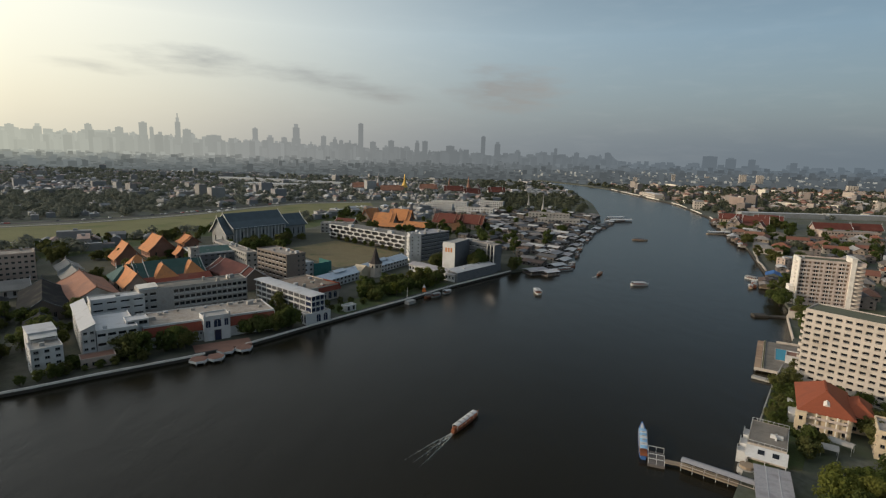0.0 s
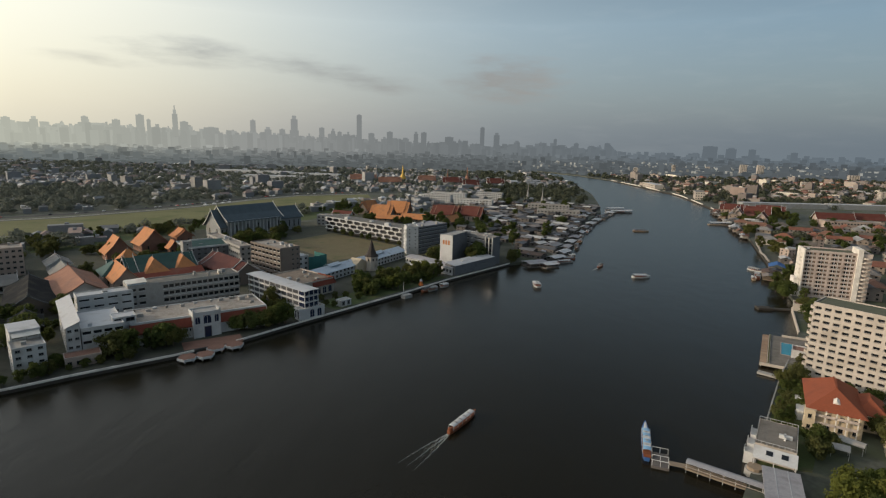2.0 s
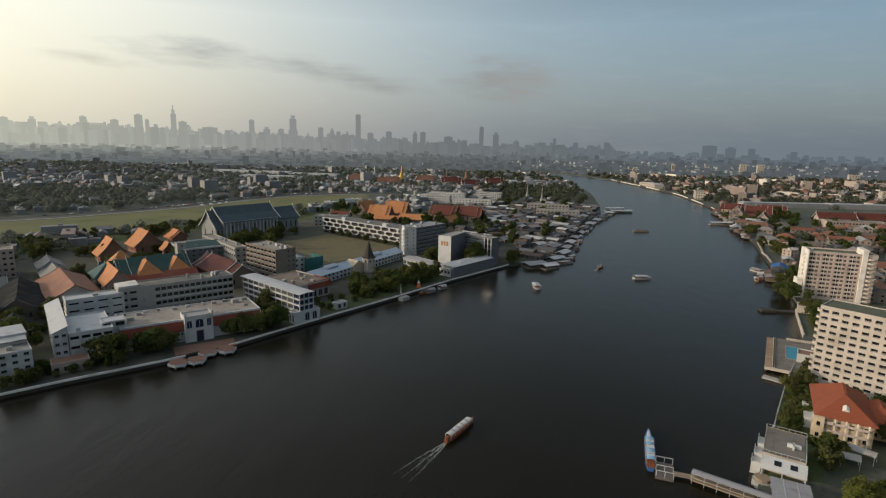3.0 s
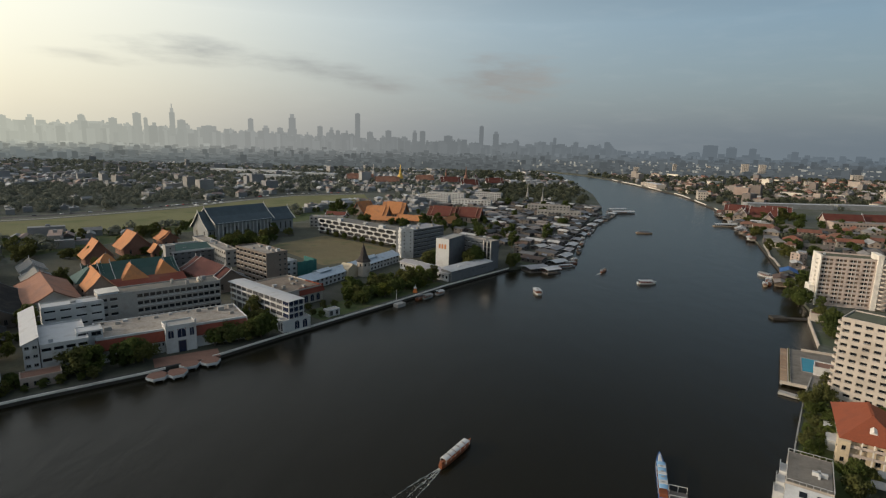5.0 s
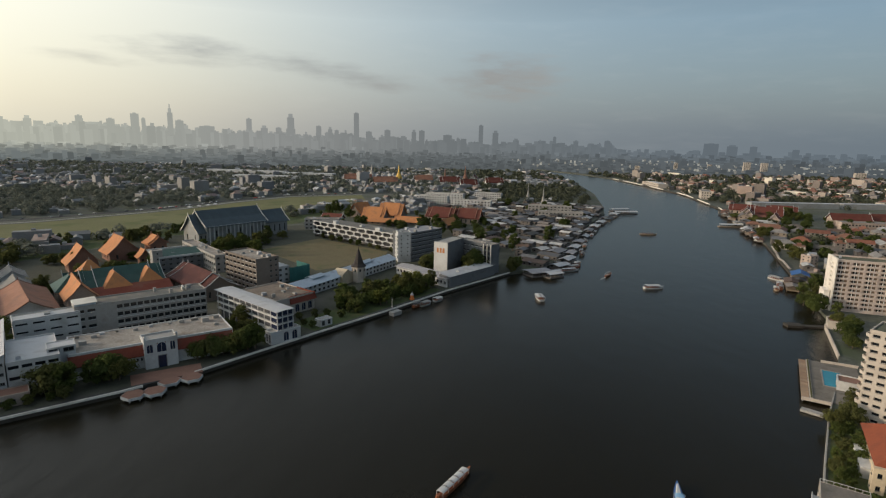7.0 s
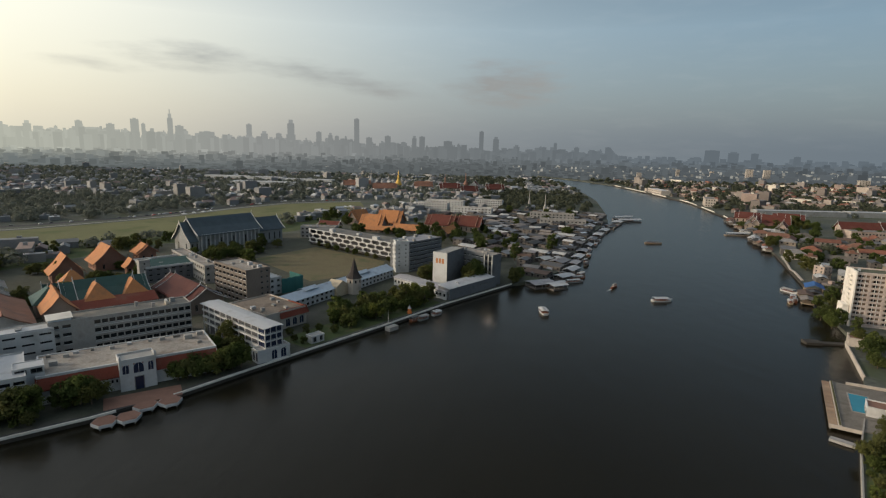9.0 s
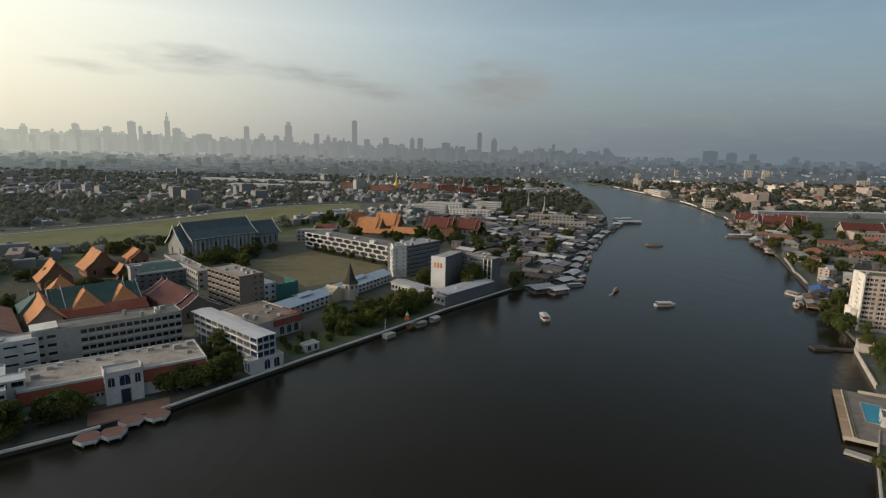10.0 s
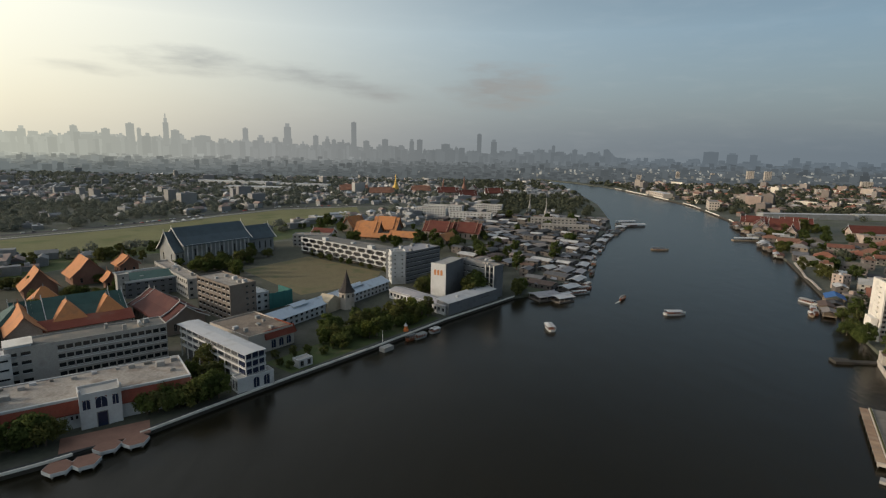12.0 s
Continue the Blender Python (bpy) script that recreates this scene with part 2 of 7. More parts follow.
M["blue_sheet"] = material("blue_grey_metal_sheet", (0.50, 0.57, 0.64), 0.5, 0.15, 0.15, 2.0, stain=((0.33, 0.36, 0.4), 0.15))
M["orange_tile"] = material("orange_clay_tile", (0.50, 0.215, 0.085), 0.75, 0.22, 0.15, 2.0, 0.3, stain=((0.36, 0.17, 0.08), 0.15))
M["red_tile"] = material("red_brown_clay_tile", (0.125, 0.038, 0.027), 0.75, 0.25, 0.15, 2.0, 0.3, stain=((0.12, 0.045, 0.033), 0.15))
M["dark_red_tile"] = material("dark_red_glazed_tile", (0.075, 0.020, 0.016), 0.75, 0.25, 0.15, 2.0, 0.3, stain=((0.10, 0.034, 0.026), 0.15))
M["pink_tile"] = material("faded_clay_tile", (0.30, 0.150, 0.10), 0.8, 0.25, 0.15, 2.0, 0.3, stain=((0.22, 0.12, 0.09), 0.12))
M["villa_tile"] = material("red_villa_tile", (0.27, 0.075, 0.036), 0.75, 0.2, 0.15, 2.0, 0.3, stain=((0.20, 0.06, 0.032), 0.15))
M["mansard_tile"] = material("mansard_clay_tile", (0.22, 0.055, 0.033), 0.75, 0.25, 0.15, 2.0, 0.3, stain=((0.22, 0.085, 0.055), 0.15))
M["shingle"] = material("dark_cone_shingle", (0.05, 0.042, 0.038), 0.8, 0.3, 0.4, 3.0, 0.2)
M["green_tile"] = material("dark_green_glazed_tile", (0.035, 0.085, 0.075), 0.6, 0.25, 0.2, 2.0, 0.2)
M["slate"] = material("dark_slate_blue_tile", (0.075, 0.10, 0.115), 0.6, 0.25, 0.15, 1.5, 0.2)
M["terrace"] = material("dark_worn_terrace", (0.066, 0.064, 0.060), 0.9, 0.3, 0.3, 2.0, 0.2, spec=0.12, stain=((0.10, 0.095, 0.088), 0.12))
# dark old tile, blackened further to hold the shade of unlit slopes
M["old_shade_tile"] = material("weathered_shade_dark_tile", (0.030, 0.032, 0.034), 0.95, 0.35, 0.12, 1.5, 0.2, spec=0.06, stain=((0.055, 0.052, 0.046), 0.12))
M["grey_tile"] = material("grey_clay_tile", (0.24, 0.23, 0.215), 0.8, 0.25, 0.15, 2.0, 0.2)
M["wood"] = material("weathered_boards", (0.30, 0.235, 0.17), 0.85, 0.25, 0.3, 3.0)
M["brown_wood"] = material("varnished_red_wood", (0.22, 0.075, 0.035), 0.5, 0.2, 0.3, 3.0)
M["glass"] = material("dark_window_glass", (0.015, 0.018, 0.022), 0.15, 0.2, 0.2, 1.0, spec=0.5)
M["loggia"] = material("brown_loggia_wall", (0.25, 0.185, 0.145), 0.85, 0.2, 0.3, 2.0)
# dark grey that holds the shade of recesses in its colour
M["shade_wall"] = material("shaded_grey_wall", (0.10, 0.105, 0.115), 0.8, 0.25, 0.2, 1.5)
M["olive_deck"] = material("olive_roof_deck", (0.12, 0.125, 0.085), 0.85, 0.25, 0.2, 1.5)
M["wet_wall"] = material("stained_river_wall", (0.055, 0.05, 0.043), 0.8, 0.3, 0.3, 2.0)
M["dark_boards"] = material("dark_weathered_boards", (0.135, 0.122, 0.113), 0.9, 0.3, 0.3, 2.0)
M["blue_glass"] = material("dark_blue_glass", (0.02, 0.028, 0.06), 0.2, 0.2, 0.2, 1.0, spec=0.5)
M["deck_board"] = material("worn_deck_boards", (0.34, 0.24, 0.16), 0.85, 0.25, 0.4, 3.0, tints=[(0.34, 0.235, 0.155), (0.30, 0.20, 0.135), (0.39, 0.275, 0.185), (0.33, 0.24, 0.17)])
M["terrace"] = material("brown_terrace_paving", (0.20, 0.18, 0.155), 0.9, 0.3, 0.15, 2.0, stain=((0.13, 0.12, 0.10), 0.2))
M["hedge"] = material("clipped_hedge", (0.10, 0.095, 0.035), 0.9, 0.4, 0.6, 4.0, 0.4)
# stained grey; on the panel tower it also carries the side's shade
M["slate_wall"] = material("stained_shade_grey_render", (0.16, 0.17, 0.18), 0.85, 0.3, 0.15, 1.5, stain=((0.11, 0.115, 0.12), 0.15))
# white lifted to put sunlight into the apartment hotel's piers and side
M["bright_paint"] = material("sun_brightened_white", (0.76, 0.72, 0.65), 0.8, 0.1, 0.2, 1.5, stain=((0.6, 0.56, 0.5), 0.15))
# cream yellowed and lifted, the sunlit look of villa and porch in its colour
M["villa_wall"] = material("sun_warmed_cream_render", (0.58, 0.48, 0.34), 0.8, 0.15, 0.2, 1.5, stain=((0.44, 0.35, 0.25), 0.15))
M["frame"] = material("grey_window_frame", (0.2, 0.2, 0.19), 0.6, 0.1)
M["teal"] = material("teal_hoarding", (0.04, 0.16, 0.15), 0.7, 0.2, 0.3, 2.0)
M["blue"] = material("blue_tarpaulin", (0.045, 0.13, 0.34), 0.6, 0.2, 0.3, 2.0)
M["boat_blue"] = material("blue_boat_paint", (0.05, 0.13, 0.33), 0.5, 0.15, 0.5, 3.0)
M["boat_light"] = material("light_blue_boat_roof", (0.24, 0.44, 0.64), 0.5, 0.12, 0.5, 3.0)
M["pool"] = material("pool_water", (0.03, 0.24, 0.33), 0.1, 0.1, 0.3, 2.0)
M["gold"] = material("gilded_tile", (0.62, 0.40, 0.10), 0.4, 0.2, 0.3, 2.0, metal=0.5)
M["terracotta"] = material("terracotta_paving", (0.27, 0.15, 0.11), 0.85, 0.2, 0.3, 2.0)
M["orange_cloth"] = material("orange_shrine_cloth", (0.75, 0.22, 0.06), 0.8, 0.2, 0.5, 2.0)
M["foam"] = material("wake_foam", (0.55, 0.55, 0.5), 0.6, 0.3, 0.5, 3.0)
M["bark"] = material("grey_brown_bark", (0.13, 0.10, 0.075), 0.95, 0.3, 1.0, 5.0)
M["leaf"] = material("mixed_green_leaves", (0.07, 0.09, 0.03), 0.9, 0.4, 0.08, 0.9, tints=[(0.098, 0.122, 0.034), (0.122, 0.126, 0.040), (0.084, 0.108, 0.032), (0.118, 0.124, 0.044), (0.104, 0.124, 0.038)], spec=0.1, thin=0.38)
# leaf colour with sunlight put in, yellower and lighter than the plain leaves
M["leaf_sunlit"] = material("sunlit_yellow_green_leaves", (0.15, 0.15, 0.035), 0.85, 0.35, 0.1, 0.9, tints=[(0.150, 0.165, 0.036), (0.105, 0.130, 0.030), (0.175, 0.180, 0.040)], spec=0.2, thin=0.5)
# old town leaves made pale grey-green, haze lifted into their colour
M["leaf_hazed"] = material("old_town_trees_hazed", (0.165, 0.180, 0.150), 0.9, 0.3, 0.02, 0.3, spec=0.1, thin=0.45)
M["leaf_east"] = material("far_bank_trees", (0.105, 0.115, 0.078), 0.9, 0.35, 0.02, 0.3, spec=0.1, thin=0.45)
M["earth"] = material("shaded_campus_ground", (0.074, 0.077, 0.056), 0.95, 0.4, 0.04, 0.5, stain=((0.10, 0.096, 0.08), 0.05))
# old town walls and roofs greyed and lifted to stand in for haze
M["city_wall"] = material("old_town_walls_hazed", (0.3, 0.3, 0.3), 0.9, 0.2, 0.05, 0.6, tints=[(0.287, 0.292, 0.292), (0.255, 0.260, 0.260), (0.383, 0.383, 0.377), (0.265, 0.260, 0.250), (0.224, 0.229, 0.234), (0.308, 0.303, 0.292), (0.265, 0.271, 0.281), (0.234, 0.239, 0.239), (0.255, 0.255, 0.260)], island=True)
M["city_roof"] = material("old_town_roofs_hazed", (0.2, 0.2, 0.2), 0.9, 0.2, 0.05, 0.6, tints=[(0.238, 0.249, 0.255), (0.280, 0.217, 0.196), (0.322, 0.332, 0.339), (0.231, 0.238, 0.241), (0.259, 0.252, 0.245), (0.294, 0.224, 0.196), (0.476, 0.490, 0.504), (0.245, 0.252, 0.259), (0.266, 0.273, 0.280)], island=True)
M["east_wall"] = material("far_bank_walls", (0.5, 0.48, 0.43), 0.85, 0.25, 0.05, 0.6, tints=[(0.28, 0.25, 0.225), (0.22, 0.20, 0.185), (0.70, 0.65, 0.55), (0.28, 0.22, 0.19), (0.21, 0.19, 0.18), (0.42, 0.36, 0.31), (0.26, 0.235, 0.22), (0.19, 0.165, 0.15), (0.32, 0.25, 0.215)], island=True)
M["east_roof"] = material("far_bank_roofs", (0.25, 0.2, 0.18), 0.85, 0.3, 0.05, 0.6, tints=[(0.17, 0.15, 0.14), (0.27, 0.12, 0.085), (0.22, 0.20, 0.19), (0.14, 0.12, 0.11), (0.24, 0.13, 0.10), (0.26, 0.115, 0.075), (0.38, 0.375, 0.37), (0.21, 0.105, 0.08), (0.17, 0.16, 0.155)], island=True)
M["house_wall"] = material("house_walls", (0.5, 0.48, 0.43), 0.85, 0.25, 0.2, 1.5, tints=[(0.36, 0.33, 0.28), (0.25, 0.225, 0.20), (0.50, 0.46, 0.40), (0.29, 0.24, 0.19), (0.20, 0.175, 0.16), (0.33, 0.27, 0.22)])
M["house_roof"] = material("house_roofs", (0.25, 0.2, 0.18), 0.8, 0.35, 0.2, 1.5, tints=[(0.16, 0.15, 0.14), (0.24, 0.10, 0.065), (0.24, 0.23, 0.22), (0.13, 0.115, 0.10), (0.22, 0.115, 0.08), (0.26, 0.11, 0.07), (0.34, 0.34, 0.33), (0.19, 0.085, 0.06)])
M["shed_roof"] = material("rusty_sheet_roofs", (0.25, 0.24, 0.23), 0.7, 0.35, 0.3, 1.5, tints=[(0.10, 0.102, 0.108), (0.15, 0.152, 0.158), (0.48, 0.48, 0.47), (0.06, 0.06, 0.06), (0.14, 0.095, 0.075), (0.21, 0.215, 0.23), (0.085, 0.087, 0.093), (0.26, 0.225, 0.20)])
M["backdrop"] = backdrop_material("far_city_painted_haze", 0.08)
M["backdrop_town"] = backdrop_material("far_roofs_painted_haze", 0.26)
M["backdrop_facade"] = backdrop_material("far_facades_sun_glow", 0.5, 2.1, (1.3, 1.12, 0.93))
M["car"] = material("car_paint", (0.6, 0.6, 0.6), 0.35, 0.1, tints=[(0.7, 0.7, 0.7), (0.08, 0.08, 0.09), (0.4, 0.41, 0.42), (0.55, 0.1, 0.08), (0.65, 0.63, 0.58)])

GROUND = 2.0      # land level above the river


# ---- mesh helpers ----
def quad(bm, *pts):
    return bm.faces.new([bm.verts.new(p) for p in pts])


def box(bm, x0, x1, y0, y1, z0, z1, mi=0):
    v = [bm.verts.new((x, y, z)) for z in (z0, z1) for y in (y0, y1) for x in (x0, x1)]
    for f in ((0, 2, 3, 1), (4, 5, 7, 6), (0, 1, 5, 4), (1, 3, 7, 5), (3, 2, 6, 7), (2, 0, 4, 6)):
        bm.faces.new([v[i] for i in f]).material_index = mi


def solid(bm, outline, z0, z1):
    """An upright prism over a counter-clockwise outline."""
    lo, hi = [bm.verts.new((x, y, z0)) for x, y in outline], [bm.verts.new((x, y, z1)) for x, y in outline]
    bm.faces.new(hi)
    bm.faces.new(lo[::-1])
    n = len(outline)
    for i in range(n):
        j = (i + 1) % n
        bm.faces.new((lo[i], lo[j], hi[j], hi[i]))


def sweep(bm, sections):
    """Joins rings of equal length, closed at both ends."""
    rings = [[bm.verts.new(p) for p in s] for s in sections]
    for a, b in zip(rings, rings[1:]):
        n = len(a)
        for i in range(n):
            bm.faces.new((a[i], a[(i + 1) % n], b[(i + 1) % n], b[i]))
    bm.faces.new(rings[0][::-1])
    bm.faces.new(rings[-1])


def lathe(bm, profile, sides=10, x=0.0, y=0.0):
    sweep(bm, [[(x + r * math.cos(2 * math.pi * i / sides), y + r * math.sin(2 * math.pi * i / sides), z) for i in range(sides)] for r, z in profile])


def finish(bm, name, *mats):
    me = bpy.data.meshes.new(name)
    bmesh.ops.recalc_face_normals(bm, faces=bm.faces)
    bm.to_mesh(me)
    bm.free()
    for m in mats:
        me.materials.append(M[m] if isinstance(m, str) else m)
    return me


def part(name, bm, mat, parent, label=""):
    ob = new(name, finish(bm, name, *(mat if isinstance(mat, tuple) else (mat,))))
    ob.parent = parent
    if label:
        ob["label"] = label
    return ob


def place(name, mesh, parent, m):
    ob = new(name, mesh)
    ob.parent = parent
    ob.matrix_basis = m
    return ob


def thing(name, x, y, a=0.0, label="", category="", group="", z=GROUND):
    ob = new(name)
    ob.empty_display_size = 1.0
    ob.matrix_basis = pose(x, y, z, 0, 0, a)
    return tagged(ob, label, category, group)


def structure(name, bm, mat, label=""):
    return tagged(new(name, finish(bm, name, mat)), label, name.split("_")[0], kind="structure")


WINDOWS, PANES = {}, {}


def window_mesh(w, h, style):
    key = (round(w, 2), round(h, 2), style)
    if key not in WINDOWS:
        bm = bmesh.new()
        f = min(0.14, w * 0.08)
        if style == "plain":
            xs, zs = (-w / 2, f - w / 2, -f / 2, f / 2, w / 2 - f, w / 2), (0, f, h - f, h)
            grid = [[bm.verts.new((x, -0.06, z)) for x in xs] for z in zs]
            for j in range(3):
                for i in range(5):
                    if j != 1 or i in (0, 2, 4):
                        bm.faces.new((grid[j][i], grid[j][i + 1], grid[j + 1][i + 1], grid[j + 1][i]))
            bmesh.ops.solidify(bm, geom=bm.faces[:], thickness=0.05)
            box(bm, -w / 2, w / 2, 0.0, 0.05, 0, h, 1)
            box(bm, -w / 2 - 0.1, w / 2 + 0.1, -0.45, 0.02, -0.12, 0)
        elif style == "balcony":
            box(bm, -f / 2, f / 2, -0.06, 0.02, 0, h)
            box(bm, -w / 2 - 0.15, w / 2 + 0.15, -1.1, 0.02, -0.55, -0.4)
            box(bm, -w / 2 - 0.15, w / 2 + 0.15, -1.1, -0.98, -0.55, 0.1)
            for x in (-w / 2 - 0.15, w / 2 + 0.03):
                box(bm, x, x + 0.12, -1.1, 0.0, -0.55, 0.1)
        elif style == "loggia":
            box(bm, -w / 2, w / 2, 0.0, 0.05, 0, h, 2)
            box(bm, -w * (0.32 if w > 5 else 0.46), 0.0 if w > 5 else w * 0.36, -0.06, 0.0, 0, h * 0.9, 1)
            box(bm, -w / 2, w / 2, -1.06, -1.0, 0.28, 0.36)
            for x in (() if w < 5 else (-w / 6, w / 6)):
                box(bm, x - 0.06, x + 0.06, -1.05, 0.0, 0, h)
        elif style == "gallery":
            box(bm, -w / 2, w / 2, 0.0, 0.05, 0, h, 1)
            box(bm, -w / 2, w / 2, -0.5, -0.4, 0, 0.35)
        elif style == "arch":
            n = 8
            pts = [(-w / 2, 0.0), (w / 2, 0.0)] + [(w / 2 * math.cos(math.pi * i / n), h - w / 2 + w / 2 * math.sin(math.pi * i / n)) for i in range(n + 1)]
            for (x0, z0), (x1, z1) in zip(pts[2:], pts[3:]):
                k0, k1 = 1.12, 1.12
                c = h - w / 2
                quad(bm, (x0, -0.2, z0), (x1, -0.2, z1), (x1 * k1, -0.2, c + (z1 - c) * k1), (x0 * k0, -0.2, c + (z0 - c) * k0))
                quad(bm, (x0, -0.2, z0), (x0, -0.03, z0), (x1, -0.03, z1), (x1, -0.2, z1))
            box(bm, -0.06, 0.06, -0.12, -0.05, 0, h - 0.1)
        WINDOWS[key] = finish(bm, "window", "cream" if style == "balcony" else "white" if style in ("gallery", "arch", "loggia") else "frame", "glass", "loggia")
        if style in ("balcony", "arch"):
            bm = bmesh.new()
            if style == "arch":
                bm.faces.new([bm.verts.new((x, -0.05, z)) for x, z in pts])
            else:
                box(bm, -w / 2, w / 2, 0.0, 0.05, 0, h)
            PANES[key] = finish(bm, "pane", "blue_glass")
    return WINDOWS[key]


def put_window(root, m, w, h, style, name="window"):
    """A window in the frame m; the near ones have their pane as a piece of its own."""
    ob = place(name, window_mesh(w, h, style), root, m)
    key = (round(w, 2), round(h, 2), style)
    if key in PANES:
        place("pane", PANES[key], ob, Matrix())


def facade(bm, w, h, spec, m, root, name="window", panes=None):
    """A wall from (0, 0) to (w, 0), looking to -y, in the frame m, with real openings; each gets its window."""
    def P(x, y, z):
        return m @ Vector((x, y, z))
    if not spec:
        quad(bm, P(0, 0, 0), P(w, 0, 0), P(w, 0, h), P(0, 0, h))
        return
    cols, rows, ww, wh, sill = spec[:5]
    style = spec[5] if len(spec) > 5 else "plain"
    x0, x1, z0, z1 = spec[6] if len(spec) > 6 else (0, w, 0, h)
    depth = 0.9 if style == "gallery" else 1.15 if style == "loggia" else 0.35
    if x0 > 0.01:
        quad(bm, P(0, 0, 0), P(x0, 0, 0), P(x0, 0, h), P(0, 0, h))
    if x1 < w - 0.01:
        quad(bm, P(x1, 0, 0), P(w, 0, 0), P(w, 0, h), P(x1, 0, h))
    if z0 > 0.01:
        quad(bm, P(x0, 0, 0), P(x1, 0, 0), P(x1, 0, z0), P(x0, 0, z0))
    if z1 < h - 0.01:
        quad(bm, P(x0, 0, z1), P(x1, 0, z1), P(x1, 0, h), P(x0, 0, h))
    cw, fh = (x1 - x0) / cols, (z1 - z0) / rows
    for j in range(rows):
        b = z0 + j * fh
        s, e = b + sill, b + sill + wh
        quad(bm, P(x0, 0, b), P(x1, 0, b), P(x1, 0, s), P(x0, 0, s))
        quad(bm, P(x0, 0, e), P(x1, 0, e), P(x1, 0, b + fh), P(x0, 0, b + fh))
        last = x0
        for i in range(cols):
            c = x0 + (i + 0.5) * cw
            l, r = c - ww / 2, c + ww / 2
            quad(bm, P(last, 0, s), P(l, 0, s), P(l, 0, e), P(last, 0, e))
            quad(bm, P(l, 0, s), P(l, depth, s), P(l, depth, e), P(l, 0, e))
            quad(bm, P(r, 0, s), P(r, 0, e), P(r, depth, e), P(r, depth, s))
            quad(bm, P(l, 0, s), P(r, 0, s), P(r, depth, s), P(l, depth, s))
            quad(bm, P(l, 0, e), P(l, depth, e), P(r, depth, e), P(r, 0, e))
            last = r
            if panes is None:
                put_window(root, m @ pose(c, depth - 0.06, s), ww, wh, style, name)
            else:
                quad(panes, P(l, depth, s), P(r, depth, s), P(r, depth, e), P(l, depth, e))
        quad(bm, P(last, 0, s), P(x1, 0, s), P(x1, 0, e), P(last, 0, e))


def sides(w, d):
    return {"F": (w, pose(0, 0, 0)), "R": (d, pose(w, 0, 0, 0, 0, 90)), "B": (w, pose(w, d, 0, 0, 0, 180)), "L": (d, pose(0, d, 0, 0, 0, -90))}


def flat_top(root, w, d, h, mat, parapet=0.8, wall="white", units=0, seed=1):
    bm = bmesh.new()
    box(bm, 0.3, w - 0.3, 0.3, d - 0.3, h - 0.3, h + 0.004)
    part("roof", bm, mat, root)
    if parapet:
        bm = bmesh.new()
        for x0, x1, y0, y1 in ((-0.1, w + 0.1, -0.1, 0.3), (-0.1, w + 0.1, d - 0.3, d + 0.1), (-0.1, 0.3, 0.3, d - 0.3), (w - 0.3, w + 0.1, 0.3, d - 0.3)):
            box(bm, x0, x1, y0, y1, h - 0.35, h + parapet)
        part("parapet", bm, wall, root)
    rnd = random.Random(seed)
    for _ in range(units):
        bm = bmesh.new()
        a, b, c = rnd.uniform(1.2, 3.0), rnd.uniform(1.0, 2.4), rnd.uniform(0.8, 2.2)
        x, y = rnd.uniform(1.5, max(1.6, w - 5)), rnd.uniform(1.5, max(1.6, d - 4))
        box(bm, x, x + a, y, y + b, h, h + c)
        box(bm, x - 0.1, x + a + 0.1, y - 0.1, y + b + 0.1, h + c, h + c + 0.12)
        part("roof_unit", bm, rnd.choice(("concrete", "sheet", "grey_wall")), root)


def block(name, x, y, a, w, d, h, label, faces=None, wall="white", roof="flat_roof", parapet=0.8, units=0, z=GROUND, category="building", group="", seed=1):
    """A flat-roofed block; (x, y) is the near left corner of its front, which runs w metres along the angle a."""
    root = thing(name, x, y, a, label, category, group, z)
    bm = bmesh.new()
    faces = faces or {}
    for k, (ln, m) in sides(w, d).items():
        facade(bm, ln, h, faces.get(k), m, root)
    part("wall", bm, wall, root)
    flat_top(root, w, d, h, roof, parapet, wall, units, seed)
    return root


def gable(bm, x0, x1, y0, y1, z0, z1, over=0.8, thick=0.3, bend=0.0):
    """A gabled roof with its ridge along x: a folded sheet with thickness. bend lowers the middle of the slopes."""
    yc = (y0 + y1) / 2
    k = (z1 - z0) / (yc - y0)
    mid = (z0 + z1) / 2 - bend
    prof = [(y0 - over, z0 - over * k * 0.6), ((y0 + yc) / 2, mid), (yc, z1), ((y1 + yc) / 2, mid), (y1 + over, z0 - over * k * 0.6)]
    ring = [(y, z) for y, z in prof] + [(y, z - thick) for y, z in prof[::-1]]
    sweep(bm, [[(x, y, z) for y, z in ring] for x in (x0 - over, x1 + over)])
    return prof


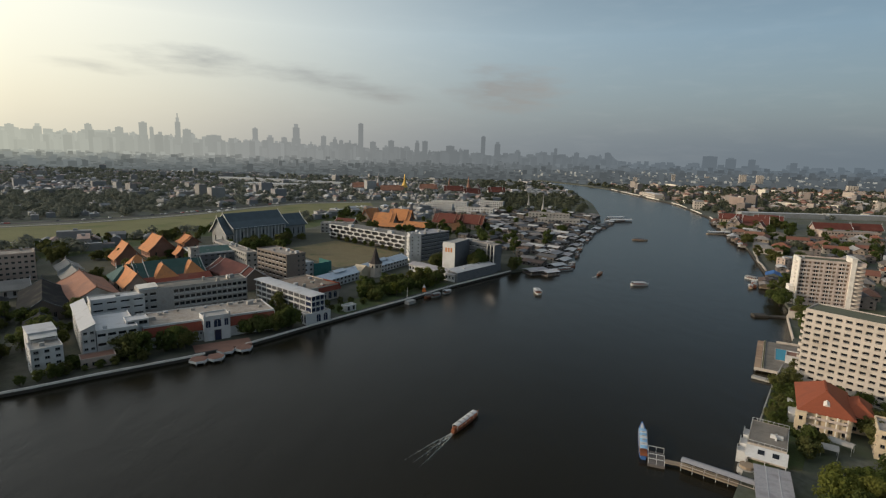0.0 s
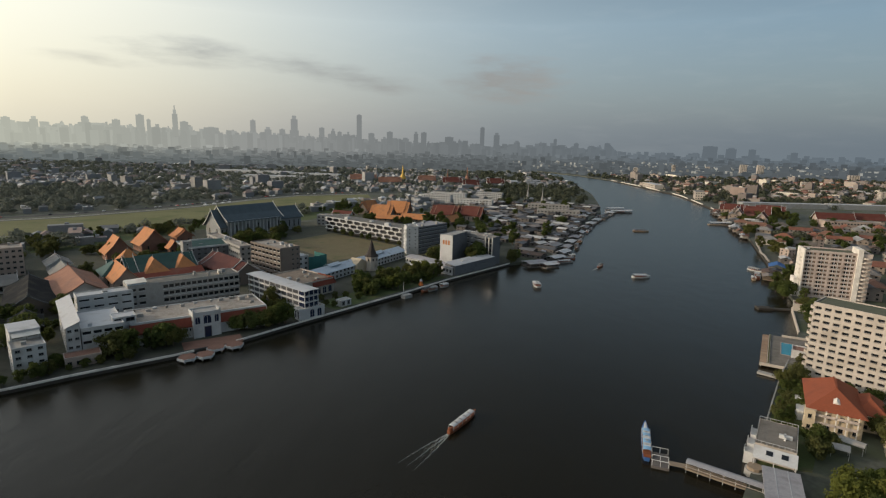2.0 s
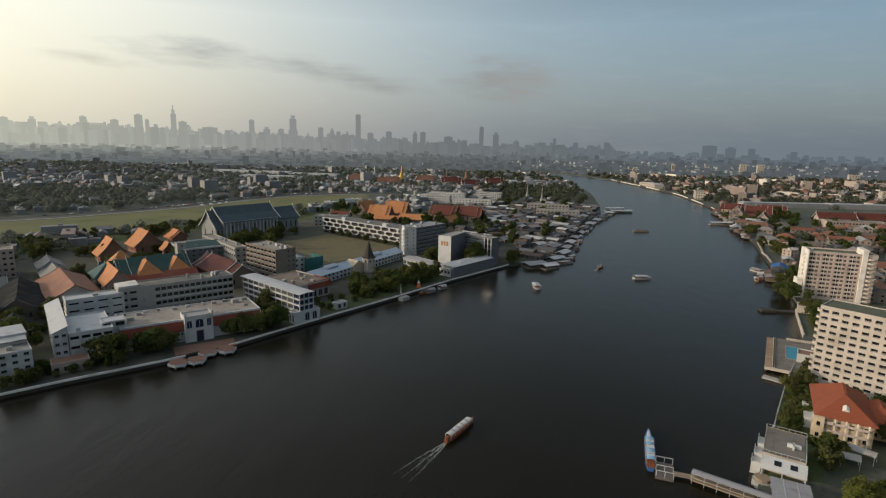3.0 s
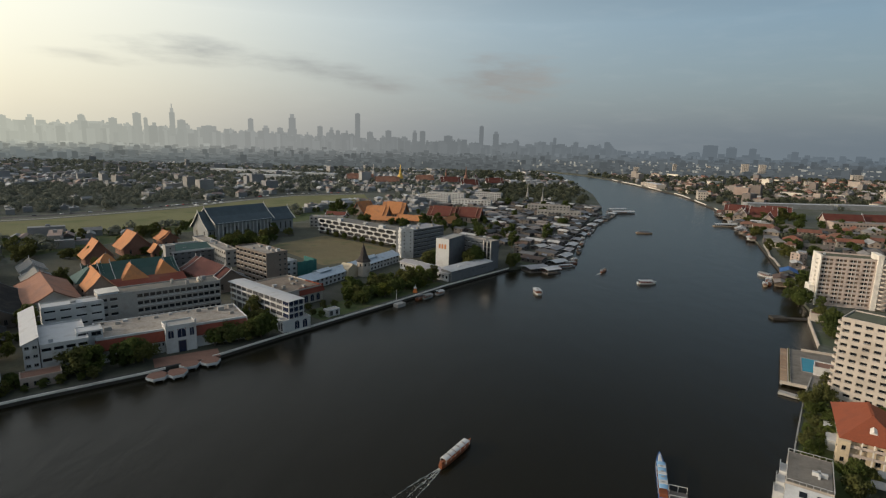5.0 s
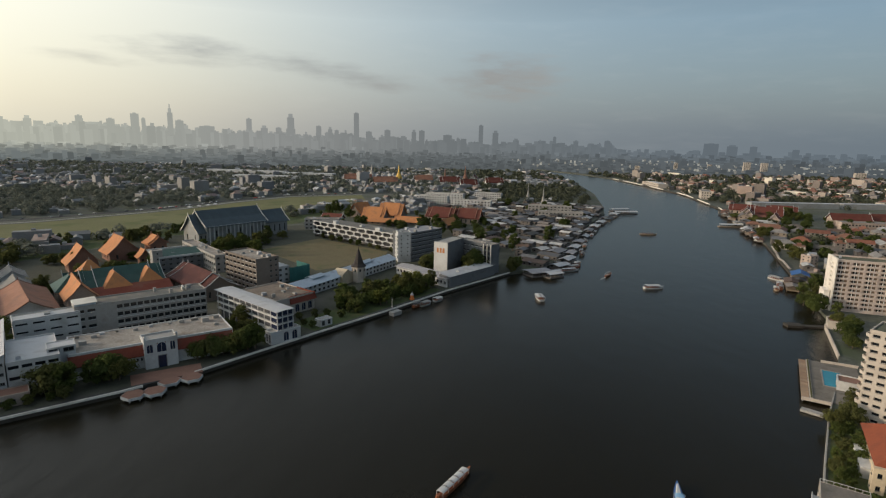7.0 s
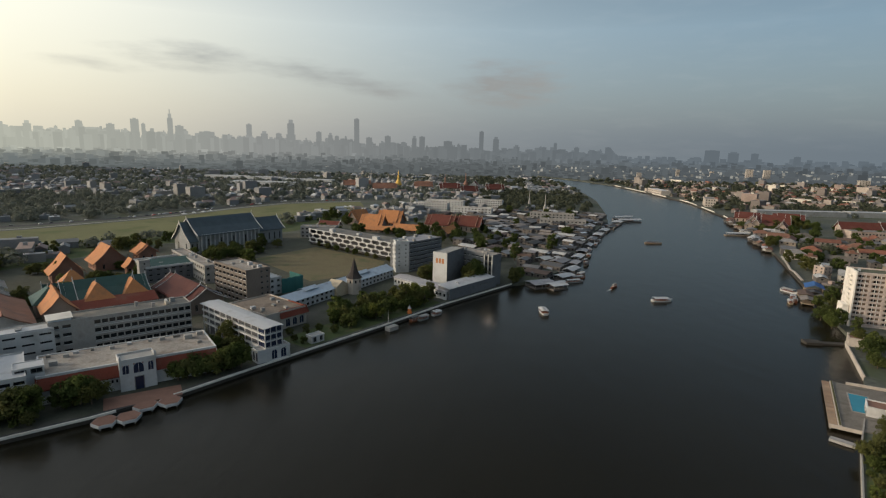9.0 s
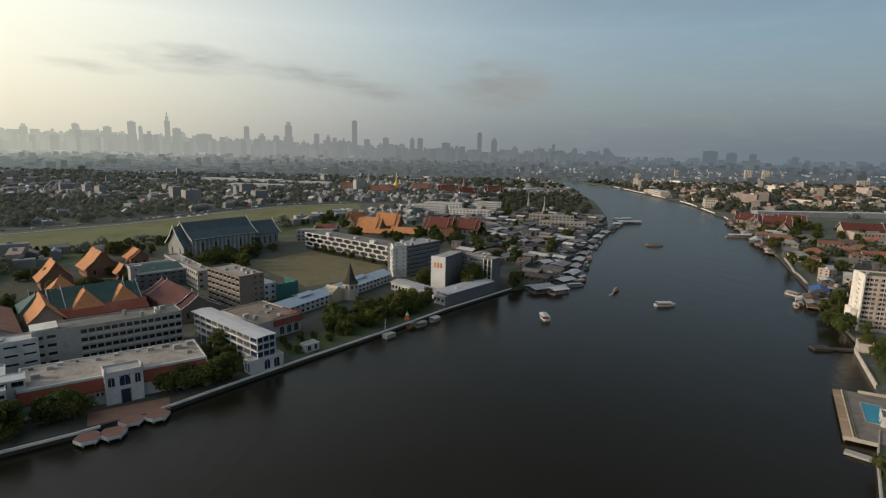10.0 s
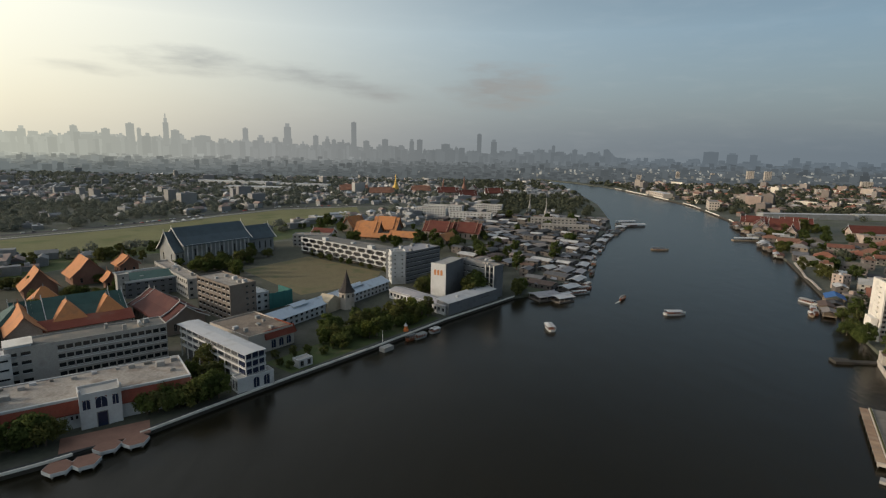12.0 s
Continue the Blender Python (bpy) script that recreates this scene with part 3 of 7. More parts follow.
def hip(bm, x0, x1, y0, y1, z0, z1, over=0.9, thick=0.25):
    x0, x1, y0, y1 = x0 - over, x1 + over, y0 - over, y1 + over
    w, d = x1 - x0, y1 - y0
    i = min(w, d) / 2
    if w >= d:
        r = [(x0 + i, (y0 + y1) / 2), (x1 - i, (y0 + y1) / 2)]
    else:
        r = [((x0 + x1) / 2, y0 + i), ((x0 + x1) / 2, y1 - i)]
    e = [bm.verts.new(p) for p in ((x0, y0, z0), (x1, y0, z0), (x1, y1, z0), (x0, y1, z0))]
    lo = [bm.verts.new(p) for p in ((x0, y0, z0 - thick), (x1, y0, z0 - thick), (x1, y1, z0 - thick), (x0, y1, z0 - thick))]
    a, b = [bm.verts.new((*p, z1)) for p in r]
    if w >= d:
        fs = [(e[0], e[1], b, a), (e[1], e[2], b), (e[2], e[3], a, b), (e[3], e[0], a)]
    else:
        fs = [(e[0], e[1], a), (e[1], e[2], b, a), (e[2], e[3], b), (e[3], e[0], a, b)]
    for f in fs:
        bm.faces.new(f)
    for k in range(4):
        bm.faces.new((lo[k], lo[(k + 1) % 4], e[(k + 1) % 4], e[k]))
    bm.faces.new(lo[::-1])


def thai_hall(x, y, a, length, span, wall_h, ridge, label, tile="orange_tile", border=None, tiers=2, wall="white", z=GROUND, name="temple_hall", bays=5):
    """A hall with a steep, tiered roof; (x, y) is its middle, the ridge runs along the angle a."""
    root = thing(name, x, y, a, label, "hall", "tiled halls", z)
    L2, S2 = length / 2, span / 2
    bm = bmesh.new()
    for k, (ln, m) in sides(length - 2, span - 2).items():
        m = pose(-L2 + 1, -S2 + 1, 0) @ m
        n = bays if k in "FB" else 2
        facade(bm, ln, wall_h, (n, 1, min(1.6, ln / n * 0.45), wall_h * 0.5, wall_h * 0.25), m, root)
    for s in (-1, 1):
        xx = s * (L2 - 1)
        v = [bm.verts.new((xx, yy, zz)) for yy, zz in ((-S2 + 1, wall_h), (S2 - 1, wall_h), (0, ridge - 0.6))]
        bm.faces.new(v)
    part("wall", bm, wall, root)
    for t in range(tiers):
        l = L2 - t * length * 0.16
        up = t * 0.9
        bm = bmesh.new()
        prof = gable(bm, -l, l, -S2, S2, wall_h + up, ridge + up - 0.9 * (tiers - 1), 1.0, 0.35, (ridge - wall_h) * 0.07)
        part("roof", bm, tile, root)
        for s in (-1, 1):
            bm = bmesh.new()
            xx, e = s * (l + 1.0), 0.34 if border else 0.15
            for (ya, za), (yb, zb) in zip(prof, prof[1:]):
                sweep(bm, [[(xx - e, yy, zz - 0.3), (xx + e, yy, zz - 0.3), (xx + e, yy, zz + 0.2 + e), (xx - e, yy, zz + 0.2 + e)] for yy, zz in ((ya, za), (yb, zb))])
            zr = prof[2][1]
            sweep(bm, [[(xx + s * o - r, -r, zr + q), (xx + s * o + r, -r, zr + q), (xx + s * o + r, r, zr + q), (xx + s * o - r, r, zr + q)] for o, q, r in ((0, 0, 0.3), (0.3, 0.9, 0.22), (0.1, 1.8, 0.12), (0.4, 2.4, 0.04))])
            part("bargeboard", bm, border or ("terracotta" if tile in ("orange_tile", "pink_tile") else "slate_wall" if tile == "old_shade_tile" else "white"), root)
    return root

# ---- the land, the river and its banks ----
LEFT_BANK = [(-900, -420), (-330, 104), (-172, 218), (-155.6, 232), (-124, 256.5), (-100, 280), (-80, 306), (-60, 331), (-28, 370), (10, 420), (60, 477), (76, 486), (108, 526), (132, 590), (160, 660), (188, 735), (245, 860), (270, 960), (312, 1170), (352, 1540), (345, 1880), (240, 2050), (-200, 2210)]
RIGHT_BANK = [(-300, -420), (-60, -60), (40, 84), (107, 176), (139, 221), (160, 250), (176, 270), (200, 302), (208, 313), (234, 362), (244, 373), (264, 422), (303, 512), (354, 634), (400, 770), (440, 885), (462, 960), (505, 1200), (500, 1420), (490, 1660), (445, 1850), (330, 2090), (-200, 2290)]
FAR = 4800.0


def along(bank, y):
    return float(np.interp(y, [p[1] for p in bank], [p[0] for p in bank]))


def on_land(x, y, margin=0.0):
    if y > 2290:
        return True
    return x < along(LEFT_BANK, y) - margin or x > along(RIGHT_BANK, y) + margin


def make_land():
    bm = bmesh.new()
    for bank, edge in ((LEFT_BANK, -FAR), (RIGHT_BANK, FAR)):
        for (xa, ya), (xb, yb) in zip(bank, bank[1:]):
            quad(bm, (edge, ya, GROUND), (xa, ya, GROUND), (xb, yb, GROUND), (edge, yb, GROUND))
            quad(bm, (xa, ya, -3), (xa, ya, GROUND), (xb, yb, GROUND), (xb, yb, -3))
    quad(bm, (-FAR, 2210, GROUND), (-200, 2210, GROUND), (-200, 2290, GROUND), (-FAR, 2290, GROUND))
    quad(bm, (-FAR, 2290, GROUND), (FAR, 2290, GROUND), (FAR, FAR, GROUND), (-FAR, FAR, GROUND))
    quad(bm, (-FAR, -1500, GROUND), (FAR, -1500, GROUND), (FAR, -420, GROUND), (-FAR, -420, GROUND))
    bmesh.ops.remove_doubles(bm, verts=bm.verts, dist=0.01)
    structure("ground", bm, "ground", "flat town ground of earth, paving and weeds")
    bm = bmesh.new()
    quad(bm, (-900, -420, 0), (900, -420, 0), (900, 2400, 0), (-900, 2400, 0))
    structure("water", bm, "water", "dark brown river water with small ripples")


make_land()


def ribbon(name, pts, width, z0, z1, mat, label, side=1):
    """A strip of even width along a line of points, on its left (side 1) or right."""
    bm = bmesh.new()
    P = [Vector(p) for p in pts]
    off = []
    for i in range(len(P)):
        t = (P[min(i + 1, len(P) - 1)] - P[max(i - 1, 0)]).normalized()
        off.append(P[i] + Vector((-t.y, t.x)) * width * side)
    sec = []
    for p, q in zip(P, off):
        sec.append([(p.x, p.y, z0), (q.x, q.y, z0), (q.x, q.y, z1), (p.x, p.y, z1)])
    sweep(bm, sec)
    return structure(name, bm, mat, label)


ribbon("pavement", LEFT_BANK[1:11], 2.2, GROUND - 0.5, GROUND + 0.12, "asphalt", "dark grey paved riverside walk")
ribbon("trim_river_wall", [(x + 0.25, y - 0.2) for x, y in LEFT_BANK[1:11]], 0.45, -2.0, 1.496, "wet_wall", "dark stained river wall along the walk")
for line in (LEFT_BANK[1:5] + [(-117.5, 262.5)], [(-102.5, 277.3)] + LEFT_BANK[5:11]):
    ribbon("trim_coping", [(x + 0.3, y - 0.24) for x, y in line], 0.6, 1.5, GROUND + 0.45, "bright_paint", "thin white parapet on the river wall")
ribbon("trim_river_wall", [(x - 0.2, y) for x, y in RIGHT_BANK[3:7]], 0.5, -2.0, GROUND + 0.6, "concrete", "pale concrete river wall with a broad coping", -1)
ribbon("trim_river_wall", [(x - 0.2, y) for x, y in RIGHT_BANK[8:10]], 0.6, -2.0, GROUND + 0.7, "cream", "cream river wall beside the hotel garden", -1)
ribbon("trim_river_wall", [(x - 0.2, y) for x, y in RIGHT_BANK[11:14]], 0.5, -2.0, GROUND + 0.3, "wet_wall", "stained river wall below the old houses", -1)
ribbon("trim_coping", [(303, 510), (317, 543), (319.4, 553), (331, 576), (350, 617)], 1.6, GROUND + 0.304, GROUND + 1.2, "cream", "pale winding parapet below the old houses", -1)
ribbon("trim_quay", [(x - 0.3, y) for x, y in RIGHT_BANK[14:20]], 1.2, -2.0, GROUND + 0.3, "wet_wall", "stained quay wall along the far bank", -1)
for ya, yb in ((905, 960), (1010, 1090), (1120, 1230), (1300, 1380), (1420, 1560), (1590, 1640)):
    ribbon("trim_quay_coping", [(along(RIGHT_BANK, y) - 0.4, y) for y in (ya, (ya + yb) / 2, yb)], 0.8, GROUND + 0.304, GROUND + 1.9, "bright_paint", "sunlit pale parapet on the far quay", -1)


def sheet(name, outline, z, mat, label):
    bm = bmesh.new()
    solid(bm, outline, z - 0.5, z)
    return structure(name, bm, mat, label)


FIELD = [(-640, 392), (-480, 505), (-388, 576), (-350, 605), (-290, 672), (-230, 778), (-188, 858), (-122, 965), (-140, 1045), (-252, 985), (-310, 892), (-350, 802), (-386, 749), (-422, 704), (-455, 666), (-560, 584), (-660, 510)]
sheet("ground_lawn", FIELD, GROUND + 0.06, "grass", "broad dry lawn of a royal field")
PITCH = [(-160, 545), (-92, 470), (-46, 508), (-44, 548), (-120, 608)]
PARK = [(-640, 385), (-560, 330), (-420, 420), (-332, 480), (-272, 604), (-168, 702), (-132, 820), (-92, 900), (-119, 958), (-183, 853), (-225, 773), (-285, 666), (-346, 598), (-386, 569), (-478, 498)]
sheet("ground_park", PARK, GROUND + 0.02, "lawn", "shaded green park ground beside the great lawn")
sheet("ground_pitch", PITCH, GROUND + 0.06, "pitch", "worn sports pitch between campus buildings")
sheet("ground_campus", [(-196, 206), (-172, 220.5), (-156, 234), (-124, 258.5), (-101, 282), (-81.5, 308.5), (-62, 332), (-32, 372), (8, 424), (58, 480), (72, 492), (72, 640), (60, 690), (-120, 700), (-165, 690), (-270, 600), (-330, 480), (-330, 370), (-300, 330), (-240, 265)], GROUND + 0.03, "earth", "worn campus ground of dark earth and weeds")
sheet("ground_garden", [(108, 176), (140, 220.5), (161, 249.5), (169, 246), (158, 228), (150, 214), (138, 190), (124, 172)], GROUND + 0.06, "lawn", "green riverside garden lawn of the hotel")
sheet("ground_garden", [(-62, 333), (-31, 373), (6, 421), (0, 428), (-30, 410), (-66, 362), (-78, 345)], GROUND + 0.06, "lawn", "green riverside garden lawn of the campus")
ribbon("pavement_walk", [(-700, 495), (-562, 592), (-458, 674), (-390, 757), (-354, 810), (-314, 900), (-256, 994), (-140, 1054)], 3.5, GROUND - 0.3, GROUND + 0.08, "concrete", "pale paved walk beyond the lawn")
ribbon("road", [(-712, 510), (-574, 606), (-470, 690), (-402, 770), (-366, 822), (-326, 908), (-266, 1004), (-146, 1068), (40, 1115)], 13, GROUND - 0.3, GROUND + 0.05, "asphalt", "asphalt road beyond the lawn")
ribbon("pavement_field", [(-640, 390), (-478, 502), (-386, 573), (-348, 602), (-288, 669), (-228, 776), (-186, 856), (-120, 963)], 3, GROUND - 0.3, GROUND + 0.08, "concrete", "pale paved walk along the lawn", -1)


# ---- campus on the left bank ----
def campus():
    # white wing at right angles to the river, under one steep bright roof slope
    w, d, h = 5.4, 52.0, 15.6
    r = thing("campus_wing", -167.5, 246.5, 38, "white rendered campus wing with a steep pale sheet roof slope", "building")
    bm = bmesh.new()
    S = sides(w, d)
    facade(bm, w, h, (2, 4, 1.6, 1.2, 1.5), S["F"][1], r)
    facade(bm, d, h + 2.2, (9, 4, 4.6, 1.6, 1.2, "gallery", (0, d, 0, h)), S["R"][1], r)
    facade(bm, w, h, None, S["B"][1], r)
    facade(bm, d, h, (12, 4, 2.0, 1.5, 1.3), S["L"][1], r)
    for y in (0, d):
        bm.faces.new([bm.verts.new(p) for p in ((0, y, h), (w, y, h), (w, y, h + 2.2))])
    part("wall", bm, "white", r)
    bm = bmesh.new()
    sweep(bm, [[(-0.7, y, h - 0.5), (w + 0.4, y, h + 2.2), (w + 0.4, y, h + 2.6), (-0.7, y, h - 0.1)] for y in (-0.8, d + 0.5)])
    part("roof", bm, "sheet", r, "pale cream metal sheet roof")
    r = block("campus_block", -191, 290.5, 40, 26.5, 13, 16.0, "grey-white campus block with dark louvred windows", {"F": (4, 4, 4.6, 1.3, 1.7, "gallery"), "L": (3, 4, 2, 1.5, 1.4)}, "white", "concrete", 0.5, 2, seed=3)
    bm = bmesh.new()
    box(bm, 0.5, 26.0, 1.0, 8.0, 16.4, 16.8)
    box(bm, 0.2, 26.3, 0.6, 1.0, 16.1, 17.0)
    part("roof_deck", bm, "sheet", r, "pale sheet roof deck")
    block("campus_annex", -163.2, 250.4, 38, 17.4, 30, 13.6, "white campus annex with dark window bands", {"F": (4, 3, 3.4, 1.8, 1.5, "gallery"), "R": (7, 2, 2.0, 1.5, 1.4)}, "white", "sheet", 0.6, 1, seed=4)
    block("roof_pavilion", -156, 263, 38, 10, 8, 15.0, "white pavilion with two dark openings behind the annex", {"F": (2, 1, 3.8, 1.8, 12.7)}, "white", "sheet", 0.3)
    # long teaching block with four rows of dark windows
    r = thing("teaching_block", -174.0, 308.3, 39, "long pale teaching block with four rows of dark openings", "building")
    bm = bmesh.new()
    S = sides(62, 14)
    facade(bm, 9.5, 18.0, (2, 4, 3.4, 1.9, 1.1, "gallery", (0, 9.5, 1.5, 17.4)), S["F"][1], r)
    facade(bm, 8.5, 18.0, None, S["F"][1] @ pose(9.5, 0, 0), r)
    facade(bm, 44.0, 18.0, (14, 4, 2.6, 2.35, 0.95, "gallery", (0, 44, 1.2, 17.4)), S["F"][1] @ pose(18, 0, 0), r)
    for k in "RL":
        facade(bm, 14, 18.0, (3, 4, 2, 1.5, 1.4), S[k][1], r)
    facade(bm, 62, 18.0, None, S["B"][1], r)
    part("wall", bm, "concrete", r)
    flat_top(r, 62, 14, 18.0, "dark_roof", 0.6, "concrete", 4, 5)
    for k in range(4):
        bm = bmesh.new()
        z = 1.9 + k * 4.05
        box(bm, 18, 62, -0.35, 0.0, z - 0.35, z - 0.05)
        part("sill_band", bm, "white", r, "pale ledge below a row of openings")
    bm = bmesh.new()
    box(bm, 0.2, 9.3, 0.2, 7.5, 17.9, 19.6)
    part("stair_head", bm, "blue_sheet", r, "blue-painted stair head")
    bm = bmesh.new()
    sweep(bm, [[(-0.5, y, z), (9.9, y, z + 0.3), (9.9, y, z + 0.6), (-0.5, y, z + 0.3)] for y, z in ((-0.9, 19.5), (8.0, 20.1))])
    part("roof_canopy", bm, "bright_paint", r, "bright cream canopy on the stair head")
    bm = bmesh.new()
    sweep(bm, [[(51, 4, 18), (53, 4, 18), (53, 8, 18), (51, 8, 18)], [(50, 2, 20.5), (51, 2, 20.5), (51.5, 5, 21), (50.5, 5, 21)]])
    part("gable_finial", bm, "bright_paint", r, "white carved gable end")
    # low river building with a red mansard front and a white gate
    w, d, h = 66.0, 27.0, 11.0
    r = thing("river_hall", -148.6, 264.9, 35, "low white river hall with a red mansard edge and flat roof", "building")
    bm = bmesh.new()
    S = sides(w, d)
    facade(bm, 21, 6.6, (2, 1, 3.6, 3.8, 0.6, "arch", (6, 20, 0, 6.6)), S["F"][1], r)
    facade(bm, w - 21, 6.6, None, S["F"][1] @ pose(21, 0, 0), r)
    facade(bm, d, h, (5, 2, 1.8, 1.8, 1.4), S["R"][1], r)
    facade(bm, w, h, None, S["B"][1], r)
    facade(bm, d, h, (5, 2, 1.8, 1.8, 1.4), S["L"][1], r)
    part("wall", bm, "white", r)
    bm = bmesh.new()
    sweep(bm, [[(x, -1.0, 5.9), (x, -1.0, 6.3), (x, 1.4, 10.6), (x, 2.0, 10.6), (x, 2.0, 5.9)] for x in (-0.5, w + 0.5)])
    part("mansard", bm, "mansard_tile", r, "steep red tiled mansard")
    bm = bmesh.new()
    box(bm, 0.3, w - 0.3, 2.2, d - 0.3, h - 0.4, h)
    part("roof", bm, "flat_roof", r, "weathered beige flat roof")
    bm = bmesh.new()
    for x0, x1, y0, y1, zb in ((-0.2, w + 0.2, 1.3, 2.2, h - 0.6), (-0.2, w + 0.2, d - 0.4, d + 0.1, h - 0.4), (-0.2, 0.4, 2.2, d - 0.4, h - 0.4), (w - 0.4, w + 0.2, 2.2, d - 0.4, h - 0.4)):
        box(bm, x0, x1, y0, y1, zb, h + 0.4)
    part("parapet", bm, "white", r, "whitewashed parapet")
    # three small dark slots on the wall at each side of the gate
    for x in (24.6, 26.2, 27.8, 47.0, 48.6, 50.2):
        bm = bmesh.new()
        box(bm, x, x + 0.7, -0.06, 0.04, 3.6, 4.9)
        part("slot_window", bm, "glass", r)
    for x, ww, mt in ((3.0, 1.6, "dark_roof"), (12.5, 2.2, "sheet"), (19.0, 1.2, "dark_roof"), (33.0, 1.8, "sheet"), (41.5, 1.4, "concrete"), (52.0, 3.0, "dark_roof")):
        bm = bmesh.new()
        box(bm, x, x + ww, 23.2, 24.6, h, h + 0.9)
        part("roof_box", bm, mt, r)
    for x, y, s in ((4, 12, 3.0), (9, 20, 2.2), (26, 21, 2.0), (46, 22, 2.4), (56, 18, 3.2), (60, 10, 2.0), (62, 21, 2.6)):
        bm = bmesh.new()
        box(bm, x, x + s, y, y + s * 0.8, h, h + s * 0.6)
        part("roof_unit", bm, "concrete", r)
    g = thing("river_gate", -124.3, 278.2, 37, "tall white gatehouse with arched blue-black openings", "gatehouse")
    bm = bmesh.new()
    S = sides(13.5, 9)
    facade(bm, 4.4, 13, (1, 1, 2.4, 3.8, 0.8, "arch", (0, 4.4, 6.6, 12.4)), S["F"][1], g)
    facade(bm, 5.1, 13, (1, 1, 3.8, 4.4, 0.6, "arch", (0, 5.1, 6.6, 12.4)), S["F"][1] @ pose(4.4, 0, 0), g)
    facade(bm, 4.0, 13, (1, 1, 2.0, 4.0, 0.8, "arch", (0, 4.0, 6.6, 12.4)), S["F"][1] @ pose(9.5, 0, 0), g)
    facade(bm, 9, 13, (2, 2, 2.0, 3.6, 1.2, "arch"), S["R"][1], g)
    facade(bm, 13.5, 13, None, S["B"][1], g)
    facade(bm, 9, 13, (2, 2, 2.0, 3.6, 1.2, "arch"), S["L"][1], g)
    part("wall", bm, "white", g)
    bm = bmesh.new()
    box(bm, 5.1, 8.8, -0.12, 0.0, 0, 5.8)
    d = part("door", bm, "frame", g, "dark arched gate door")
    bm = bmesh.new()
    box(bm, 5.4, 8.5, -0.16, -0.12, 0, 5.5)
    part("door_leaf", bm, "blue_glass", d)
    for x in (4.6, 8.9):
        bm = bmesh.new()
        box(bm, x, x + 0.4, -0.3, 0, 0, 5.6)
        part("pilaster", bm, "white", g)
    flat_top(g, 13.5, 9, 13, "concrete", 0.7, "white")
    for x in (0, 12.9):
        bm = bmesh.new()
        lathe(bm, [(0.5, 13.6), (0.5, 14.6), (0.7, 14.8), (0.1, 15.6)], 6, x + 0.3, 0.3)
        part("finial", bm, "white", g)
    # gallery building with a pale sheet roof and an arcaded river front
    w, d, h = 9.8, 60.0, 16.2
    r = thing("gallery_building", -76.4, 314.4, 50, "white gallery building with open dark floors and pale sheet roof", "building")
    # core wall coloured dark to give the open floors their shade
    bm = bmesh.new()
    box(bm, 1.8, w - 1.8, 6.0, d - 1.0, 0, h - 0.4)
    part("core_wall", bm, "shade_wall", r, "recessed wall behind the galleries, coloured dark for their shade")
    bm = bmesh.new()
    box(bm, 0.3, w - 0.3, 0.5, 5.9, 5.8, h - 0.2)
    part("glazing", bm, "blue_glass", r, "dark blue glazing on the river front")
    bm = bmesh.new()
    box(bm, 0.2, w - 0.2, 0.2, 14, 0, 5.6)
    part("base_wall", bm, "white", r)
    for k in range(3):
        z = 5.9 + k * 3.45
        bm = bmesh.new()
        box(bm, 0, w, 0, d, z - 0.3, z)
        part("floor_slab", bm, "white", r)
        for x0, x1, y0, y1 in ((-0.08, 0, 0, d), (w, w + 0.08, 0, d), (0, w, -0.08, 0)):
            bm = bmesh.new()
            box(bm, x0, x1, y0, y1, z - 0.3, z + 0.55)
            box(bm, x0, x1, y0, y1, z + 0.8, z + 0.9)
            part("railing", bm, "white", r)
    for i in range(11):
        for x in (0.1, w - 0.45):
            bm = bmesh.new()
            box(bm, x, x + 0.35, 0.1 + i * 5.9, 0.5 + i * 5.9, 0, h - 0.1)
            part("column", bm, "white", r)
    for x in (3.1, 6.3):
        bm = bmesh.new()
        box(bm, x, x + 0.35, 0.1, 0.45, 5.7, h - 0.1)
        part("column", bm, "white", r)
    bm = bmesh.new()
    sweep(bm, [[(-0.8, y, h + 0.1), (w / 2, y, h + 0.5), (w + 0.2, y, h + 0.1), (w + 0.2, y, h - 0.15), (w / 2, y, h + 0.2), (-0.8, y, h - 0.15)] for y in (-0.8, d + 1)])
    part("roof", bm, "sheet", r, "long pale sheet roof")
    g = thing("arcade_front", -78.6, 310.4, 44, "white riverside arcade with tall arched openings", "gatehouse")
    bm = bmesh.new()
    S = sides(16.5, 6)
    facade(bm, 16.5, 6.2, (2, 1, 2.8, 4.6, 0.8, "arch", (6.0, 15.5, 0, 6.2)), S["F"][1], g)
    for k in "RBL":
        facade(bm, S[k][0], 6.2, (2, 1, 1.8, 4.4, 0.8, "arch") if k != "B" else None, S[k][1], g)
    part("wall", bm, "white", g)
    flat_top(g, 16.5, 6, 6.2, "concrete", 0.5, "white")
    # flat-roofed hall with a red mansard
    r = block("mansard_hall", -88, 352, 52, 27, 36, 10.0, "cream hall with a stained flat roof and red mansard", {"F": (3, 1, 2.8, 4.4, 1.0, "arch", (12, 26, 0, 10)), "R": (6, 2, 2, 2, 1.5), "L": (6, 2, 2, 2, 1.5)}, "cream", "stained_roof", 0.6, 6, seed=8)
    bm = bmesh.new()
    sweep(bm, [[(x, -1.4, 6.6), (x, 0.4, 10.9), (x, 0.9, 10.9), (x, -0.6, 6.6)] for x in (9, 27.4)])
    sweep(bm, [[(28.4, y, 6.6), (26.6, y, 10.9), (26.1, y, 10.9), (27.6, y, 6.6)] for y in (-0.8, 16)])
    part("mansard", bm, "mansard_tile", r, "steep red tiled mansard")
